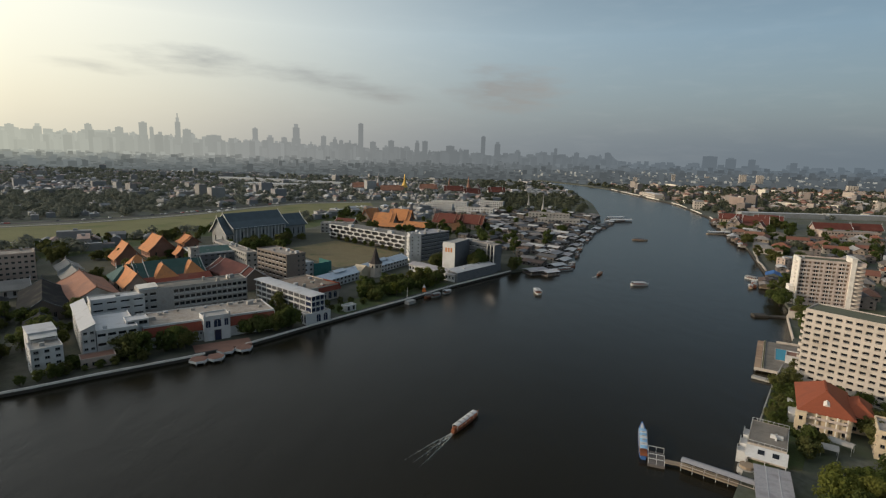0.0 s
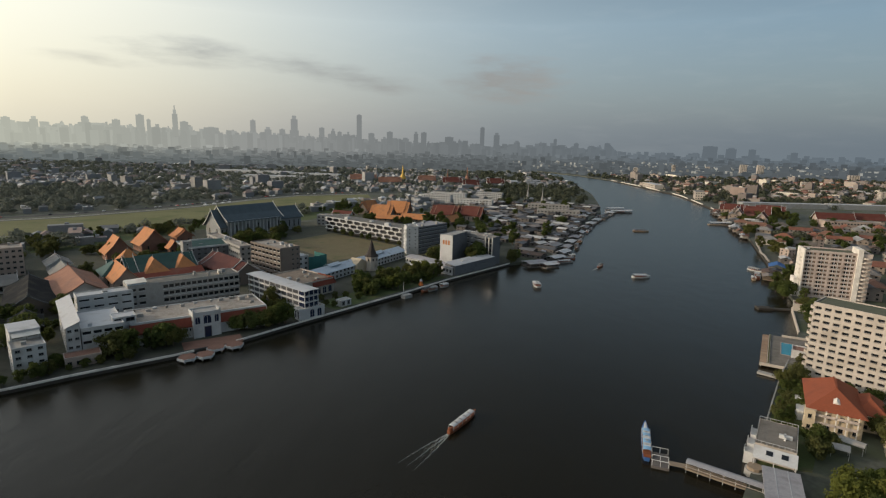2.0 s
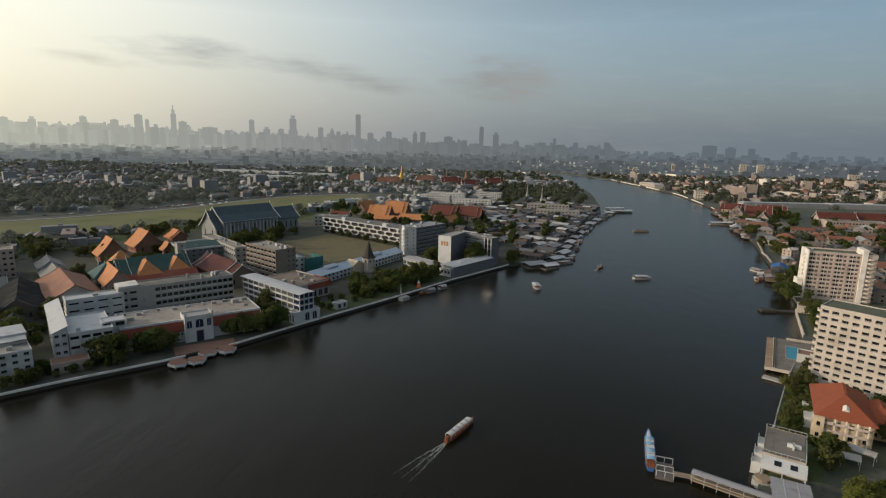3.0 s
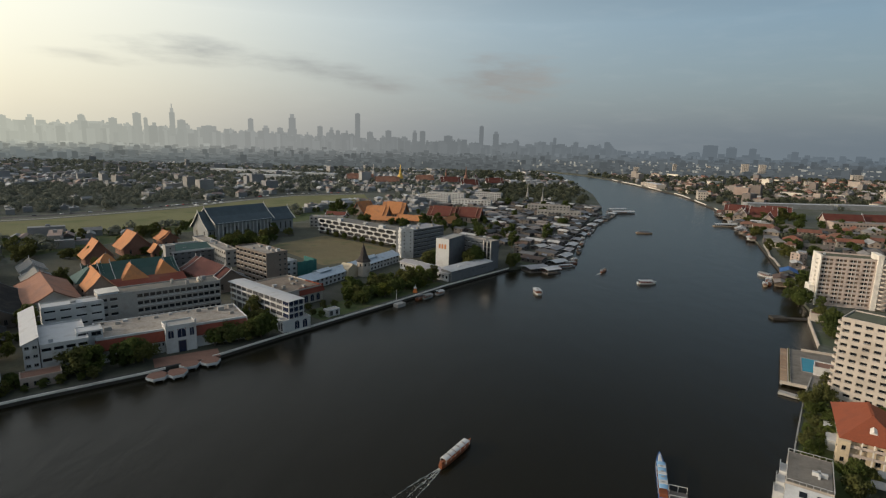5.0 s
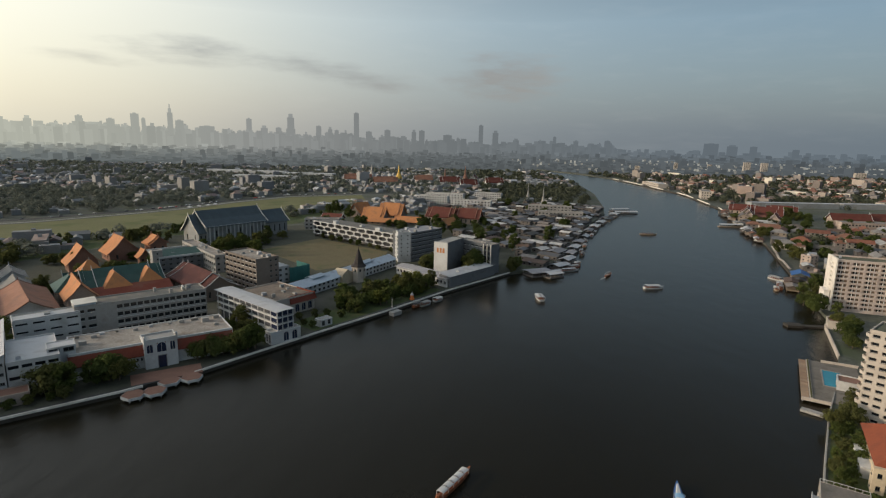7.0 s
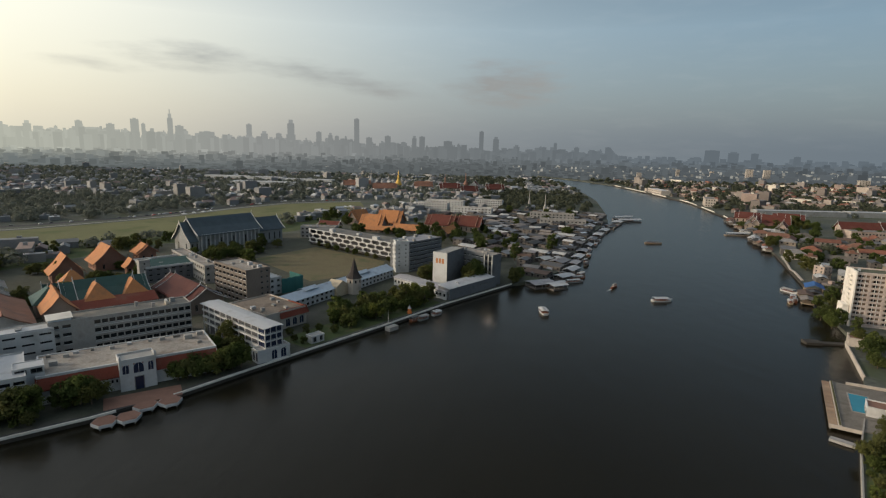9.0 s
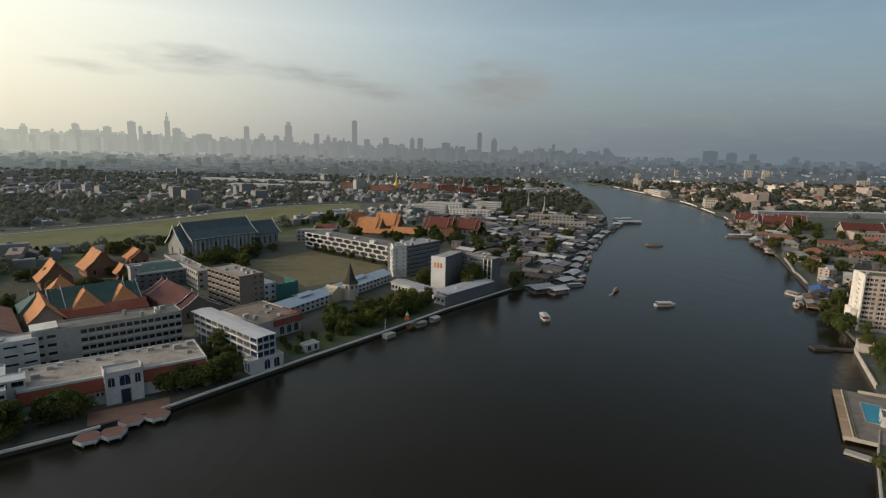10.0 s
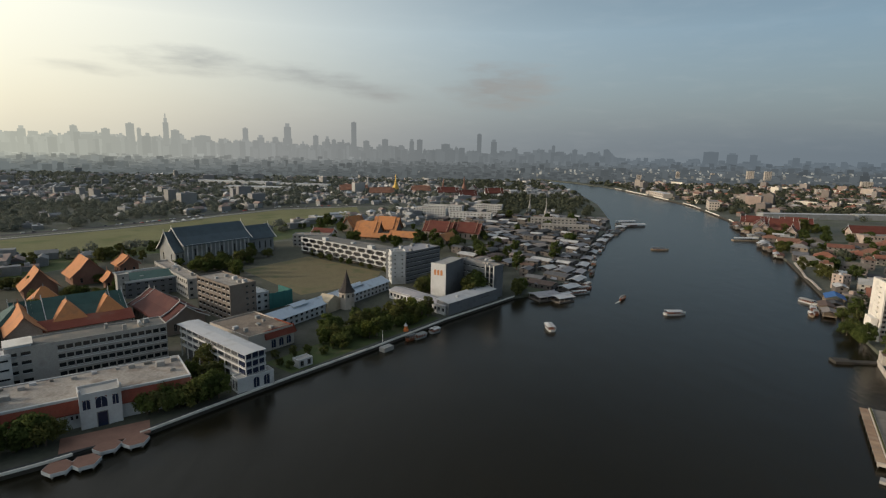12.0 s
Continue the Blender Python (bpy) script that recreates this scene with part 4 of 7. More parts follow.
    # tall brown block
    block("brown_block", -116.5, 404, -40.5 + 90, 17, 40, 22.0, "brown brick tower block with balconies and roof plant", {"L": (8, 6, 3.9, 2.0, 1.0, "gallery"), "F": (2, 6, 1.4, 1.4, 1.5, "plain", (9, 17, 0, 22))}, "brown_wall", "flat_roof", 0.9, 7, seed=9)
    block("teal_block", -113, 425, 48, 14, 26, 11.5, "low block wrapped in dark teal hoarding", {"F": (3, 3, 2, 1.5, 1.2)}, "white", "sheet", 0.5, 2)
    r = thing("hoarding", -103, 434, 48, "tall dark teal site hoarding", "hoarding")
    for i in range(7):
        bm = bmesh.new()
        box(bm, i * 2.4, i * 2.4 + 2.3, 0, 0.2, 0, 10.5 - 0.3 * (i % 2))
        part("panel", bm, "teal", r)
        bm = bmesh.new()
        box(bm, 16.8, 17.0, i * 2.4, i * 2.4 + 2.3, 0, 10.5)
        part("panel", bm, "teal", r)
    # grey courtyard building
    r = block("courtyard_building", -205, 452, 42, 36, 36, 11.0, "grey courtyard block with a dark stained roof", {"F": (7, 3, 2.2, 1.3, 1.4), "L": (8, 3, 2.2, 1.3, 1.4)}, "slate_wall", "dark_roof", 0.0, 3, seed=10)
    for x0, x1, y0, y1 in ((-0.2, 36.2, -0.2, 0.7), (-0.2, 36.2, 35.3, 36.2), (-0.2, 0.7, 0.7, 35.3), (35.3, 36.2, 0.7, 35.3)):
        bm = bmesh.new()
        box(bm, x0, x1, y0, y1, 10.7, 12.0)
        part("parapet", bm, "white", r)
    bm = bmesh.new()
    sweep(bm, [[(x, 3, 11.02), (x, 17, 14.2), (x, 31, 11.02)] for x in (4, 33)])
    part("roof_ridge", bm, "green_tile", r, "low dark green pitched roof")
    block("long_range", -157, 461, 132, 76, 10, 13.0, "long range with a weathered beige flat roof", {"B": (18, 3, 2.2, 1.7, 1.6), "F": (18, 3, 2.2, 1.7, 1.6), "L": (2, 3, 2, 1.7, 1.6)}, "concrete", "flat_roof", 0.8, 6, seed=11)
    block("courtyard_stair", -209, 450, 42, 7, 7, 16.5, "grey concrete stair tower", {"F": (1, 4, 1.2, 1.2, 1.4)}, "concrete", "concrete", 0.5)
    # long blue-grey roofed range with the conical tower
    r = thing("domed_range", -88, 388, 61, "long white range with a blue-grey sheet roof", "building")
    bm = bmesh.new()
    for k, (ln, m) in sides(116, 14).items():
        n = 26 if k in "FB" else 3
        facade(bm, ln, 6.6, (n, 2, 2.2, 1.6, 1.0), m, r)
    part("wall", bm, "white", r)
    bm = bmesh.new()
    gable(bm, 0, 116, 0, 14, 6.6, 9.6, 1.0, 0.3)
    part("roof", bm, "blue_sheet", r, "blue-grey metal sheet roof")
    for x in (22, 78):
        bm = bmesh.new()
        gable(bm, x, x + 12, 4, 10, 9.4, 10.6, 0.5, 0.25)
        part("roof_vent", bm, "blue_sheet", r)
    bm = bmesh.new()
    sweep(bm, [[(46, -2, 0), (58, -2, 0), (58, -2, 7.4), (52, -2, 10.6), (46, -2, 7.4)], [(46, 8, 0), (58, 8, 0), (58, 8, 7.4), (52, 8, 10.6), (46, 8, 7.4)]])
    part("porch", bm, "villa_wall", r, "cream gabled porch, sunlight put into its colour")
    r = thing("conical_tower", -54.5, 440.5, 45, "white polygonal tower with a steep dark conical roof", "tower")
    bm = bmesh.new()
    lathe(bm, [(5.0, 0), (5.0, 11.0), (5.3, 11.1), (5.3, 11.6)], 8)
    part("wall", bm, "cream", r)
    for k in range(8):
        put_window(r, pose(0, 0, 8.0, 0, 0, 45 * k + 22.5) @ pose(0, -4.68, 0), 1.2, 1.8, "plain")
    bm = bmesh.new()
    lathe(bm, [(5.9, 11.3), (3.9, 13.4), (2.7, 16.2), (1.8, 19.2), (1.0, 22.0), (0.25, 24.2), (0.05, 25.6)], 8)
    part("roof", bm, "shingle", r, "dark brown shingled cone roof")
    # car park with rows of hexagonal openings
    r = thing("car_park", -129, 622, -38.5, "white three-storey car park with rows of hexagonal openings", "car park")
    W, D, n = 123.0, 24.0, 11
    cw = W / n
    for j in range(3):
        zb = 3.4 + j * 4.25
        sh = 0.5 * cw if j % 2 else 0.0
        bm = bmesh.new()
        box(bm, 0, W, -0.3, 0.5, zb - 0.25, zb + 0.35)
        if j == 2:
            box(bm, 0, W, -0.3, 0.5, zb + 3.95, zb + 4.7)
        for i in range(n + 1):
            x = min(W - 0.6, max(0.6, i * cw + sh))
            sweep(bm, [[(x + a, y, z) for a, z in ((2.2, zb + 0.35), (0.35, zb + 1.9), (0.35, zb + 2.4), (2.2, zb + 4.0), (-2.2, zb + 4.0), (-0.35, zb + 2.4), (-0.35, zb + 1.9), (-2.2, zb + 0.35))] for y in (-0.3, 0.5)])
        part("screen_wall", bm, "white", r, "white concrete screen with wide hexagonal holes")
    for j in range(4):
        bm = bmesh.new()
        box(bm, 0.3, W - 0.3, 0.6, D, 1.4 + j * 4.7, 1.8 + j * 4.7)
        part("deck", bm, "dark_roof", r)
    # inner walls coloured dark so the hexagonal holes look shaded
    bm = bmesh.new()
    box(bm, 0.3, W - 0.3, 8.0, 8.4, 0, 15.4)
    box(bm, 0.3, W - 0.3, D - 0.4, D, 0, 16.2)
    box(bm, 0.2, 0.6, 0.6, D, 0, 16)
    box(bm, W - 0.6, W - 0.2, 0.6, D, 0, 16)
    part("back_wall", bm, "shade_wall", r)
    for x, y, sx, sz in ((26, 4, 5, 2.6), (60, 9, 3, 1.6), (88, 3, 6, 2.8), (112, 8, 4, 2.2)):
        bm = bmesh.new()
        box(bm, x, x + sx, y, y + 4, 15.85, 15.9 + sz)
        part("stair_head", bm, "white", r)
    # white stair tower and the blue-grey block behind it
    r = block("stepped_tower", -31, 505, 14, 11, 12, 25.0, "cream stair tower with small windows and stepped sides", {"F": (2, 6, 1.0, 0.9, 1.6, "plain", (0, 11, 4, 24))}, "white", "concrete", 0.8, 1)
    bm = bmesh.new()
    for k in range(6):
        box(bm, -0.9, 0.0, 0.5, 11, 4 + k * 3.4, 6.2 + k * 3.4)
    part("bay", bm, "white", r)
    block("science_block", -20, 507, 50, 40, 22, 24.5, "blue-grey campus block with banded windows", {"F": (9, 7, 3.8, 1.3, 1.5, "gallery"), "R": (5, 7, 3.4, 1.3, 1.5, "gallery")}, "slate_wall", "grey_sheet", 0.6, 6, seed=13)
    # white tower with three orange panels
    # side walls in darker grey, the unlit side's shade put into the colour
    r = block("panel_tower", 10.0, 461.4, 61.5, 28, 11.2, 25.5, "white-fronted slab tower with three orange panels near its top", {}, "slate_wall", "concrete", 0.4)
    bm = bmesh.new()
    box(bm, -0.25, -0.02, -0.3, 11.5, 0, 25.9)
    part("front_wall", bm, "white", r, "sunlit white end wall")
    for k in range(3):
        bm = bmesh.new()
        y = 2.3 + k * 2.5
        box(bm, -0.36, -0.25, y, y + 1.7, 17.6, 20.6)
        bm2 = [(y + 0.85 + 0.85 * math.cos(math.pi * i / 6), 20.6 + 0.85 * math.sin(math.pi * i / 6)) for i in range(7)]
        sweep(bm, [[(xx, yy, zz) for yy, zz in bm2] for xx in (-0.36, -0.25)])
        part("panel", bm, "orange_tile", r, "arched orange-brown panel")
    block("lecture_block", 29.0, 484, 44, 26, 11, 20.5, "grey lecture block half hidden by trees", {"F": (6, 6, 3.4, 1.4, 1.5, "gallery")}, "grey_wall", "flat_roof", 0.7, 4, seed=14)
    # low river range with a sunlit roof
    r = block("river_range", 12, 427, 49.5, 54, 10, 7.6, "low grey river range with a pale flat roof", {"F": (3, 1, 2.0, 0.6, 4.5, "plain", (34, 44, 0, 7.6)), "L": (3, 1, 1.6, 1.4, 3)}, "slate_wall", "sheet", 0.4, 1)
    bm = bmesh.new()
    sweep(bm, [[(x, -0.4, 7.7), (x, 10.3, 9.2), (x, 10.3, 9.5), (x, -0.4, 8.0)] for x in (-0.5, 52)])
    part("roof_sheet", bm, "sheet", r, "pale sloping sheet roof")
    r = block("covered_walk", -29, 466, -45, 54.5, 12, 6.0, "low range with a pale sheet roof", {"F": (15, 1, 2.4, 2.6, 1.6, "gallery")}, "white", "sheet", 0.3)
    bm = bmesh.new()
    gable(bm, 0, 54.5, 0, 12, 6.1, 7.5, 0.8, 0.25)
    part("roof_sheet", bm, "grey_sheet", r)
    r = block("corner_block", 44.5, 469, 48, 10, 34, 23.0, "grey corner block with dark glazed stair strips", {"L": (6, 5, 3.2, 1.4, 1.5, "gallery", (0, 25, 0, 23))}, "slate_wall", "flat_roof", 0.7, 3, seed=15)
    for k in range(2):
        bm = bmesh.new()
        box(bm, -0.2, 0.0, 1.0 + k * 3.6, 3.8 + k * 3.6, 2.5, 22.0)
        part("glazed_strip", bm, "glass", r, "tall dark glazed strip")
        for z in range(4):
            bm = bmesh.new()
            box(bm, -0.28, -0.2, 1.0 + k * 3.6, 3.8 + k * 3.6, 6.2 + z * 4.0, 6.6 + z * 4.0)
            part("transom", bm, "grey_wall", r)
    for y in (0.4, 4.0, 7.6):
        bm = bmesh.new()
        box(bm, -0.7, 0.0, y, y + 0.5, 0, 23.5)
        part("fin", bm, "bright_paint", r)
    r = block("white_house", -178.3, 228.2, 44, 12, 12, 12.0, "white rendered river house stepping back to an upper floor", {"F": (3, 4, 1.9, 1.2, 1.2), "L": (3, 4, 1.5, 1.2, 1.2), "R": (3, 4, 1.5, 1.2, 1.2)}, "white", "concrete", 0.5, 1, seed=16)
    bm = bmesh.new()
    S = sides(11, 14)
    for k in "FRBL":
        facade(bm, S[k][0], 16.0, (2, 1, 3.6, 2.0, 13.0) if k == "F" else None, pose(1.0, 12.2, 0) @ S[k][1], r)
    part("upper_wall", bm, "white", r)
    bm = bmesh.new()
    box(bm, 0.8, 12.2, 12.0, 26.4, 16.0, 16.5)
    part("upper_roof", bm, "sheet", r)
    bm = bmesh.new()
    sweep(bm, [[(x, 8.4, 14.4), (x, 12.2, 15.3), (x, 12.2, 15.5), (x, 8.4, 14.6)] for x in (1.4, 11.6)])
    part("awning", bm, "bright_paint", r, "white awning over the roof terrace")
    for x in (1.6, 6.4, 11.2):
        bm = bmesh.new()
        box(bm, x, x + 0.15, 8.6, 8.75, 12.0, 14.5)
        part("awning_post", bm, "frame", r)
    block("grey_house", -207.5, 213.5, 38, 20, 34, 9.0, "pale grey long house with a sheet roof", {"F": (5, 2, 1.6, 1.4, 1.4), "R": (8, 2, 1.6, 1.4, 1.4)}, "white", "sheet", 0.4, 2, seed=17)
    block("pink_block", -322, 378, 40, 30, 20, 20.0, "pinkish rendered block of several storeys", {"F": (8, 5, 2.0, 1.5, 1.4), "R": (4, 5, 2, 1.5, 1.4)}, "pink_wall", "flat_roof", 0.8, 3, seed=18)
    block("pink_block", -322, 352, 40, 20, 16, 13.0, "pinkish rendered block of several storeys", {"F": (5, 3, 2.0, 1.5, 1.4)}, "pink_wall", "flat_roof", 0.8, 2, seed=19)
    # terraces on the water
    for k, (x, y) in enumerate(((-117.2, 255.0), (-110.6, 258.8), (-109.2, 268.4), (-101.6, 272.6))):
        r = thing("river_terrace", x, y, 35, "hexagonal terracotta-paved terrace with a white edge over the water", "terrace", "river terraces", z=0.0)
        bm = bmesh.new()
        R = 4.6
        solid(bm, [(R * math.cos(math.pi / 3 * i), R * math.sin(math.pi / 3 * i)) for i in range(6)], 0.9, 2.06)
        part("edge", bm, "white", r)
        bm = bmesh.new()
        solid(bm, [((R - 0.22) * math.cos(math.pi / 3 * i), (R - 0.22) * math.sin(math.pi / 3 * i)) for i in range(6)], 1.6, 2.16)
        part("paving", bm, "terracotta", r, "terracotta paving")
        for i in range(6):
            bm = bmesh.new()
            lathe(bm, [(0.3, -2), (0.3, 1.3)], 6, (R - 1) * math.cos(math.pi / 3 * i), (R - 1) * math.sin(math.pi / 3 * i))
            part("pile", bm, "concrete", r)
    sheet("pavement_terrace", [(-122, 262), (-99, 278), (-104, 287), (-128, 272)], GROUND + 0.135, "terracotta", "terracotta forecourt before the gatehouse")
    # small pavilions and the shrine on the walk
    block("river_pavilion", -60, 338.5, 50, 8, 5, 3.8, "small white garden pavilion", {"F": (2, 1, 2, 2.6, 0.8)}, "white", "concrete", 0.4)
    block("garden_house", -163, 237.5, 38, 14, 8, 4.5, "low pink-walled garden house", {"F": (4, 1, 1.8, 1.8, 1.0)}, "pink_wall", "terracotta", 0.4)
    r = thing("shrine", -13, 396, 48, "orange-draped shrine on the riverside walk", "shrine")
    bm = bmesh.new()
    lathe(bm, [(1.6, 0), (1.6, 1.2), (1.1, 1.4), (1.0, 3.2)], 8)
    part("base", bm, "orange_cloth", r, "orange cloth")
    bm = bmesh.new()
    lathe(bm, [(1.2, 3.2), (0.7, 4.0), (0.2, 4.8), (0.05, 5.6)], 8)
    part("spire", bm, "white", r)
    r = thing("landing_stage", -25, 368.5, 50, "small concrete landing stage with a white flag pole", "landing", z=0)
    bm = bmesh.new()
    box(bm, 0, 7, -3.5, 0.5, -1, 2.3)
    part("platform", bm, "concrete", r)
    bm = bmesh.new()
    lathe(bm, [(0.18, 2.3), (0.08, 10.5)], 6, 3.5, 1.4)
    part("pole", bm, "white", r)


campus()


# ---- tiled halls behind the campus ----
def pyramid_wing(x, y, a, w, d, wall_h, top, label, tile="orange_tile"):
    """A square wing under a steep hipped roof; (x, y) is its middle."""
    r = thing("hipped_wing", x, y, a, label, "hall", "hipped wings")
    bm = bmesh.new()
    for k, (ln, m) in sides(w - 2, d - 2).items():
        facade(bm, ln, wall_h, (3, 1, 1.6, wall_h * 0.5, wall_h * 0.25), pose(-w / 2 + 1, -d / 2 + 1, 0) @ m, r)
    part("wall", bm, "pink_wall", r)
    bm = bmesh.new()
    hip(bm, -w / 2, w / 2, -d / 2, d / 2, wall_h, top, 0.6, 0.3)
    part("roof", bm, tile, r)
    bm = bmesh.new()
    lathe(bm, [(0.35, top - 0.2), (0.25, top + 0.8), (0.04, top + 2.0)], 6)
    part("finial", bm, "concrete", r)


def halls():
    thai_hall(-267, 457, 133, 20, 21, 7, 19.5, "steep orange-tiled hall with brown walls", tiers=1, wall="terracotta")
    thai_hall(-261, 498, 136, 24, 24, 7, 19.5, "steep orange-tiled hall with brown walls", tiers=1, wall="terracotta")
    thai_hall(-245, 524, 136, 18, 15, 9, 16, "orange-tiled hall with a carved gable", wall="terracotta")
    thai_hall(-231, 478, 133, 10, 9, 7, 13, "small pavilion with an orange tiled roof", tiers=1, wall="terracotta")
    # main hall with green field and orange cross gables
    r = thai_hall(-202, 397, 41, 44, 28, 9, 18.5, "large hall with a dark green tiled roof", "green_tile", tiers=2, bays=9)
    for u, v, wd, dp, top in ((-5.5, -8, 18, 25, 17.8), (14.0, -7, 17, 24, 17.6)):
        x, y = -202 + u * math.cos(radians(41)) - v * math.sin(radians(41)), 397 + u * math.sin(radians(41)) + v * math.cos(radians(41))
        pyramid_wing(x, y, 41, wd, dp, 7.6, top, "hipped wing of the great hall with orange tiles")
    pyramid_wing(-237, 420, 43, 15, 13, 8, 16.5, "small hipped hall with an orange tiled roof")
    pyramid_wing(-226, 382, 41, 17, 22, 8, 15.5, "hipped end of the great hall with grey-green tiles", "green_tile")
    thai_hall(-214, 371, 131, 34, 16, 8, 16.5, "orange-tiled end wing of the great hall", tiers=1, name="gable_wing", wall="pink_wall")
    rb = thing("verandah", -205, 364, 41, "long red-tiled verandah before the great hall", "verandah")
    bm = bmesh.new()
    sweep(bm, [[(x, -3.5, 6.6), (x, 6, 10.2), (x, 6, 9.8), (x, -3.5, 6.2)] for x in (0, 48)])
    part("roof", bm, "mansard_tile", rb)
    for i in range(13):
        bm = bmesh.new()
        box(bm, 0.4 + i * 3.9, 0.9 + i * 3.9, -2.6, -2.1, 0, 6.6)
        part("column", bm, "white", rb)
    bm = bmesh.new()
    box(bm, 0.5, 47.5, 3, 6, 0, 8.8)
    part("wall", bm, "white", rb)
    thai_hall(-154, 405, 136, 54, 24, 8, 16.5, "long hall with a dark red tiled roof and white gable", "dark_red_tile", bays=8, wall="brown_wall")
    thai_hall(-232, 352, 132, 56, 26, 7, 14, "long hall with a faded orange tiled roof", "pink_tile", tiers=1, bays=9)
    thai_hall(-262, 385, 132, 24, 16, 6, 12, "old hall with a grey tiled roof", "grey_tile", tiers=1)
    thai_hall(-284, 410, 132, 20, 15, 7, 12, "old hall with a grey tiled roof", "grey_tile", tiers=1)
    thai_hall(-286, 350, 42, 26, 14, 6, 11, "old hall with a grey tiled roof", "grey_tile", tiers=1)
    thai_hall(-244, 327, 126, 58, 24, 6, 13, "long old hall with a dark weathered tile roof, shade put into its colour", "old_shade_tile", tiers=1, bays=8, wall="brown_wall")
    thai_hall(-214, 283, 126, 20, 14, 5, 9, "small old hall with a dark weathered tile roof, shade put into its colour", "old_shade_tile", tiers=1, wall="brown_wall")
    thai_hall(-264, 303, 126, 50, 24, 5, 11, "broad old hall with a dark weathered tile roof, shade put into its colour", "old_shade_tile", tiers=1, wall="pink_wall")
    # the great theatre with slate-blue roofs
    # theatre walls in grey render, their shade put into the colour
    thai_hall(-209, 597, 53, 66, 35, 17, 31, "great theatre hall with a dark slate roof and white gables", "slate", tiers=1, name="theatre_hall", bays=10, wall="grey_wall", border="bright_paint")
    thai_hall(-228, 571, 53, 16, 29, 12, 28, "lower theatre porch with a dark slate roof", "slate", tiers=1, name="theatre_porch", bays=3, wall="grey_wall", border="bright_paint")
    thai_hall(-181, 634, 53, 34, 26, 14, 25.5, "lower theatre wing with a dark slate roof", "slate", tiers=1, name="theatre_wing", bays=5, wall="grey_wall", border="bright_paint")
    # small porch whose gilded gable catches the sun
    r = thai_hall(-231, 393, 41, 9, 11, 7, 14.5, "small green-roofed porch with a gilded gable", "green_tile", tiers=1, bays=2)
    bm = bmesh.new()
    sweep(bm, [[(x, -4.6, 7.2), (x, 4.6, 7.2), (x, 0, 13.6)] for x in (-3.75, -3.55)])
    part("gilded_gable", bm, "gold", r, "gilded carved gable")
    block("theatre_annex", -148, 660, 0, 38, 14, 12, "low pale annex with a flat roof", {"F": (8, 3, 2.2, 1.8, 1.2)}, "grey_wall", "flat_roof", 0.7, 3, seed=21)
    # orange-roofed monastery beyond the car park
    # brown walls on the orange-roofed halls put the gables' shade into the colour
    thai_hall(-79, 742, -16, 29, 24, 4.5, 17.5, "broad monastery hall with an orange tiled roof", tiers=2, bays=8, wall="brown_wall")
    thai_hall(-60, 772, -16, 31, 24, 5, 19.5, "broad monastery hall with an orange tiled roof", tiers=2, bays=8, wall="brown_wall")
    thai_hall(-103, 780, 60, 28, 19, 6, 18.5, "orange-tiled monastery hall seen end on", tiers=2, wall="brown_wall")
    thai_hall(-36, 718, -16, 32, 16, 4, 9.5, "low cloister range with an orange tiled roof", tiers=1, wall="brown_wall")
    thai_hall(-70, 712, -16, 40, 12, 4, 8, "low cloister range with an orange tiled roof", tiers=1, wall="brown_wall")
    thai_hall(5, 742, -20, 34, 22, 8, 19, "red-tiled monastery hall with white gables", "red_tile", tiers=2, border="terracotta", wall="pink_wall")
    thai_hall(38, 735, -20, 32, 20, 8, 19, "red-tiled monastery hall with white gables", "red_tile", tiers=2, border="terracotta", wall="pink_wall")
    thai_hall(12, 700, 60, 26, 15, 5, 11, "monastery hall with an orange tiled roof", tiers=1, wall="brown_wall")
    thai_hall(-128, 720, -20, 26, 12, 6, 11, "monastery range with a red tiled roof", "red_tile", tiers=1)


halls()


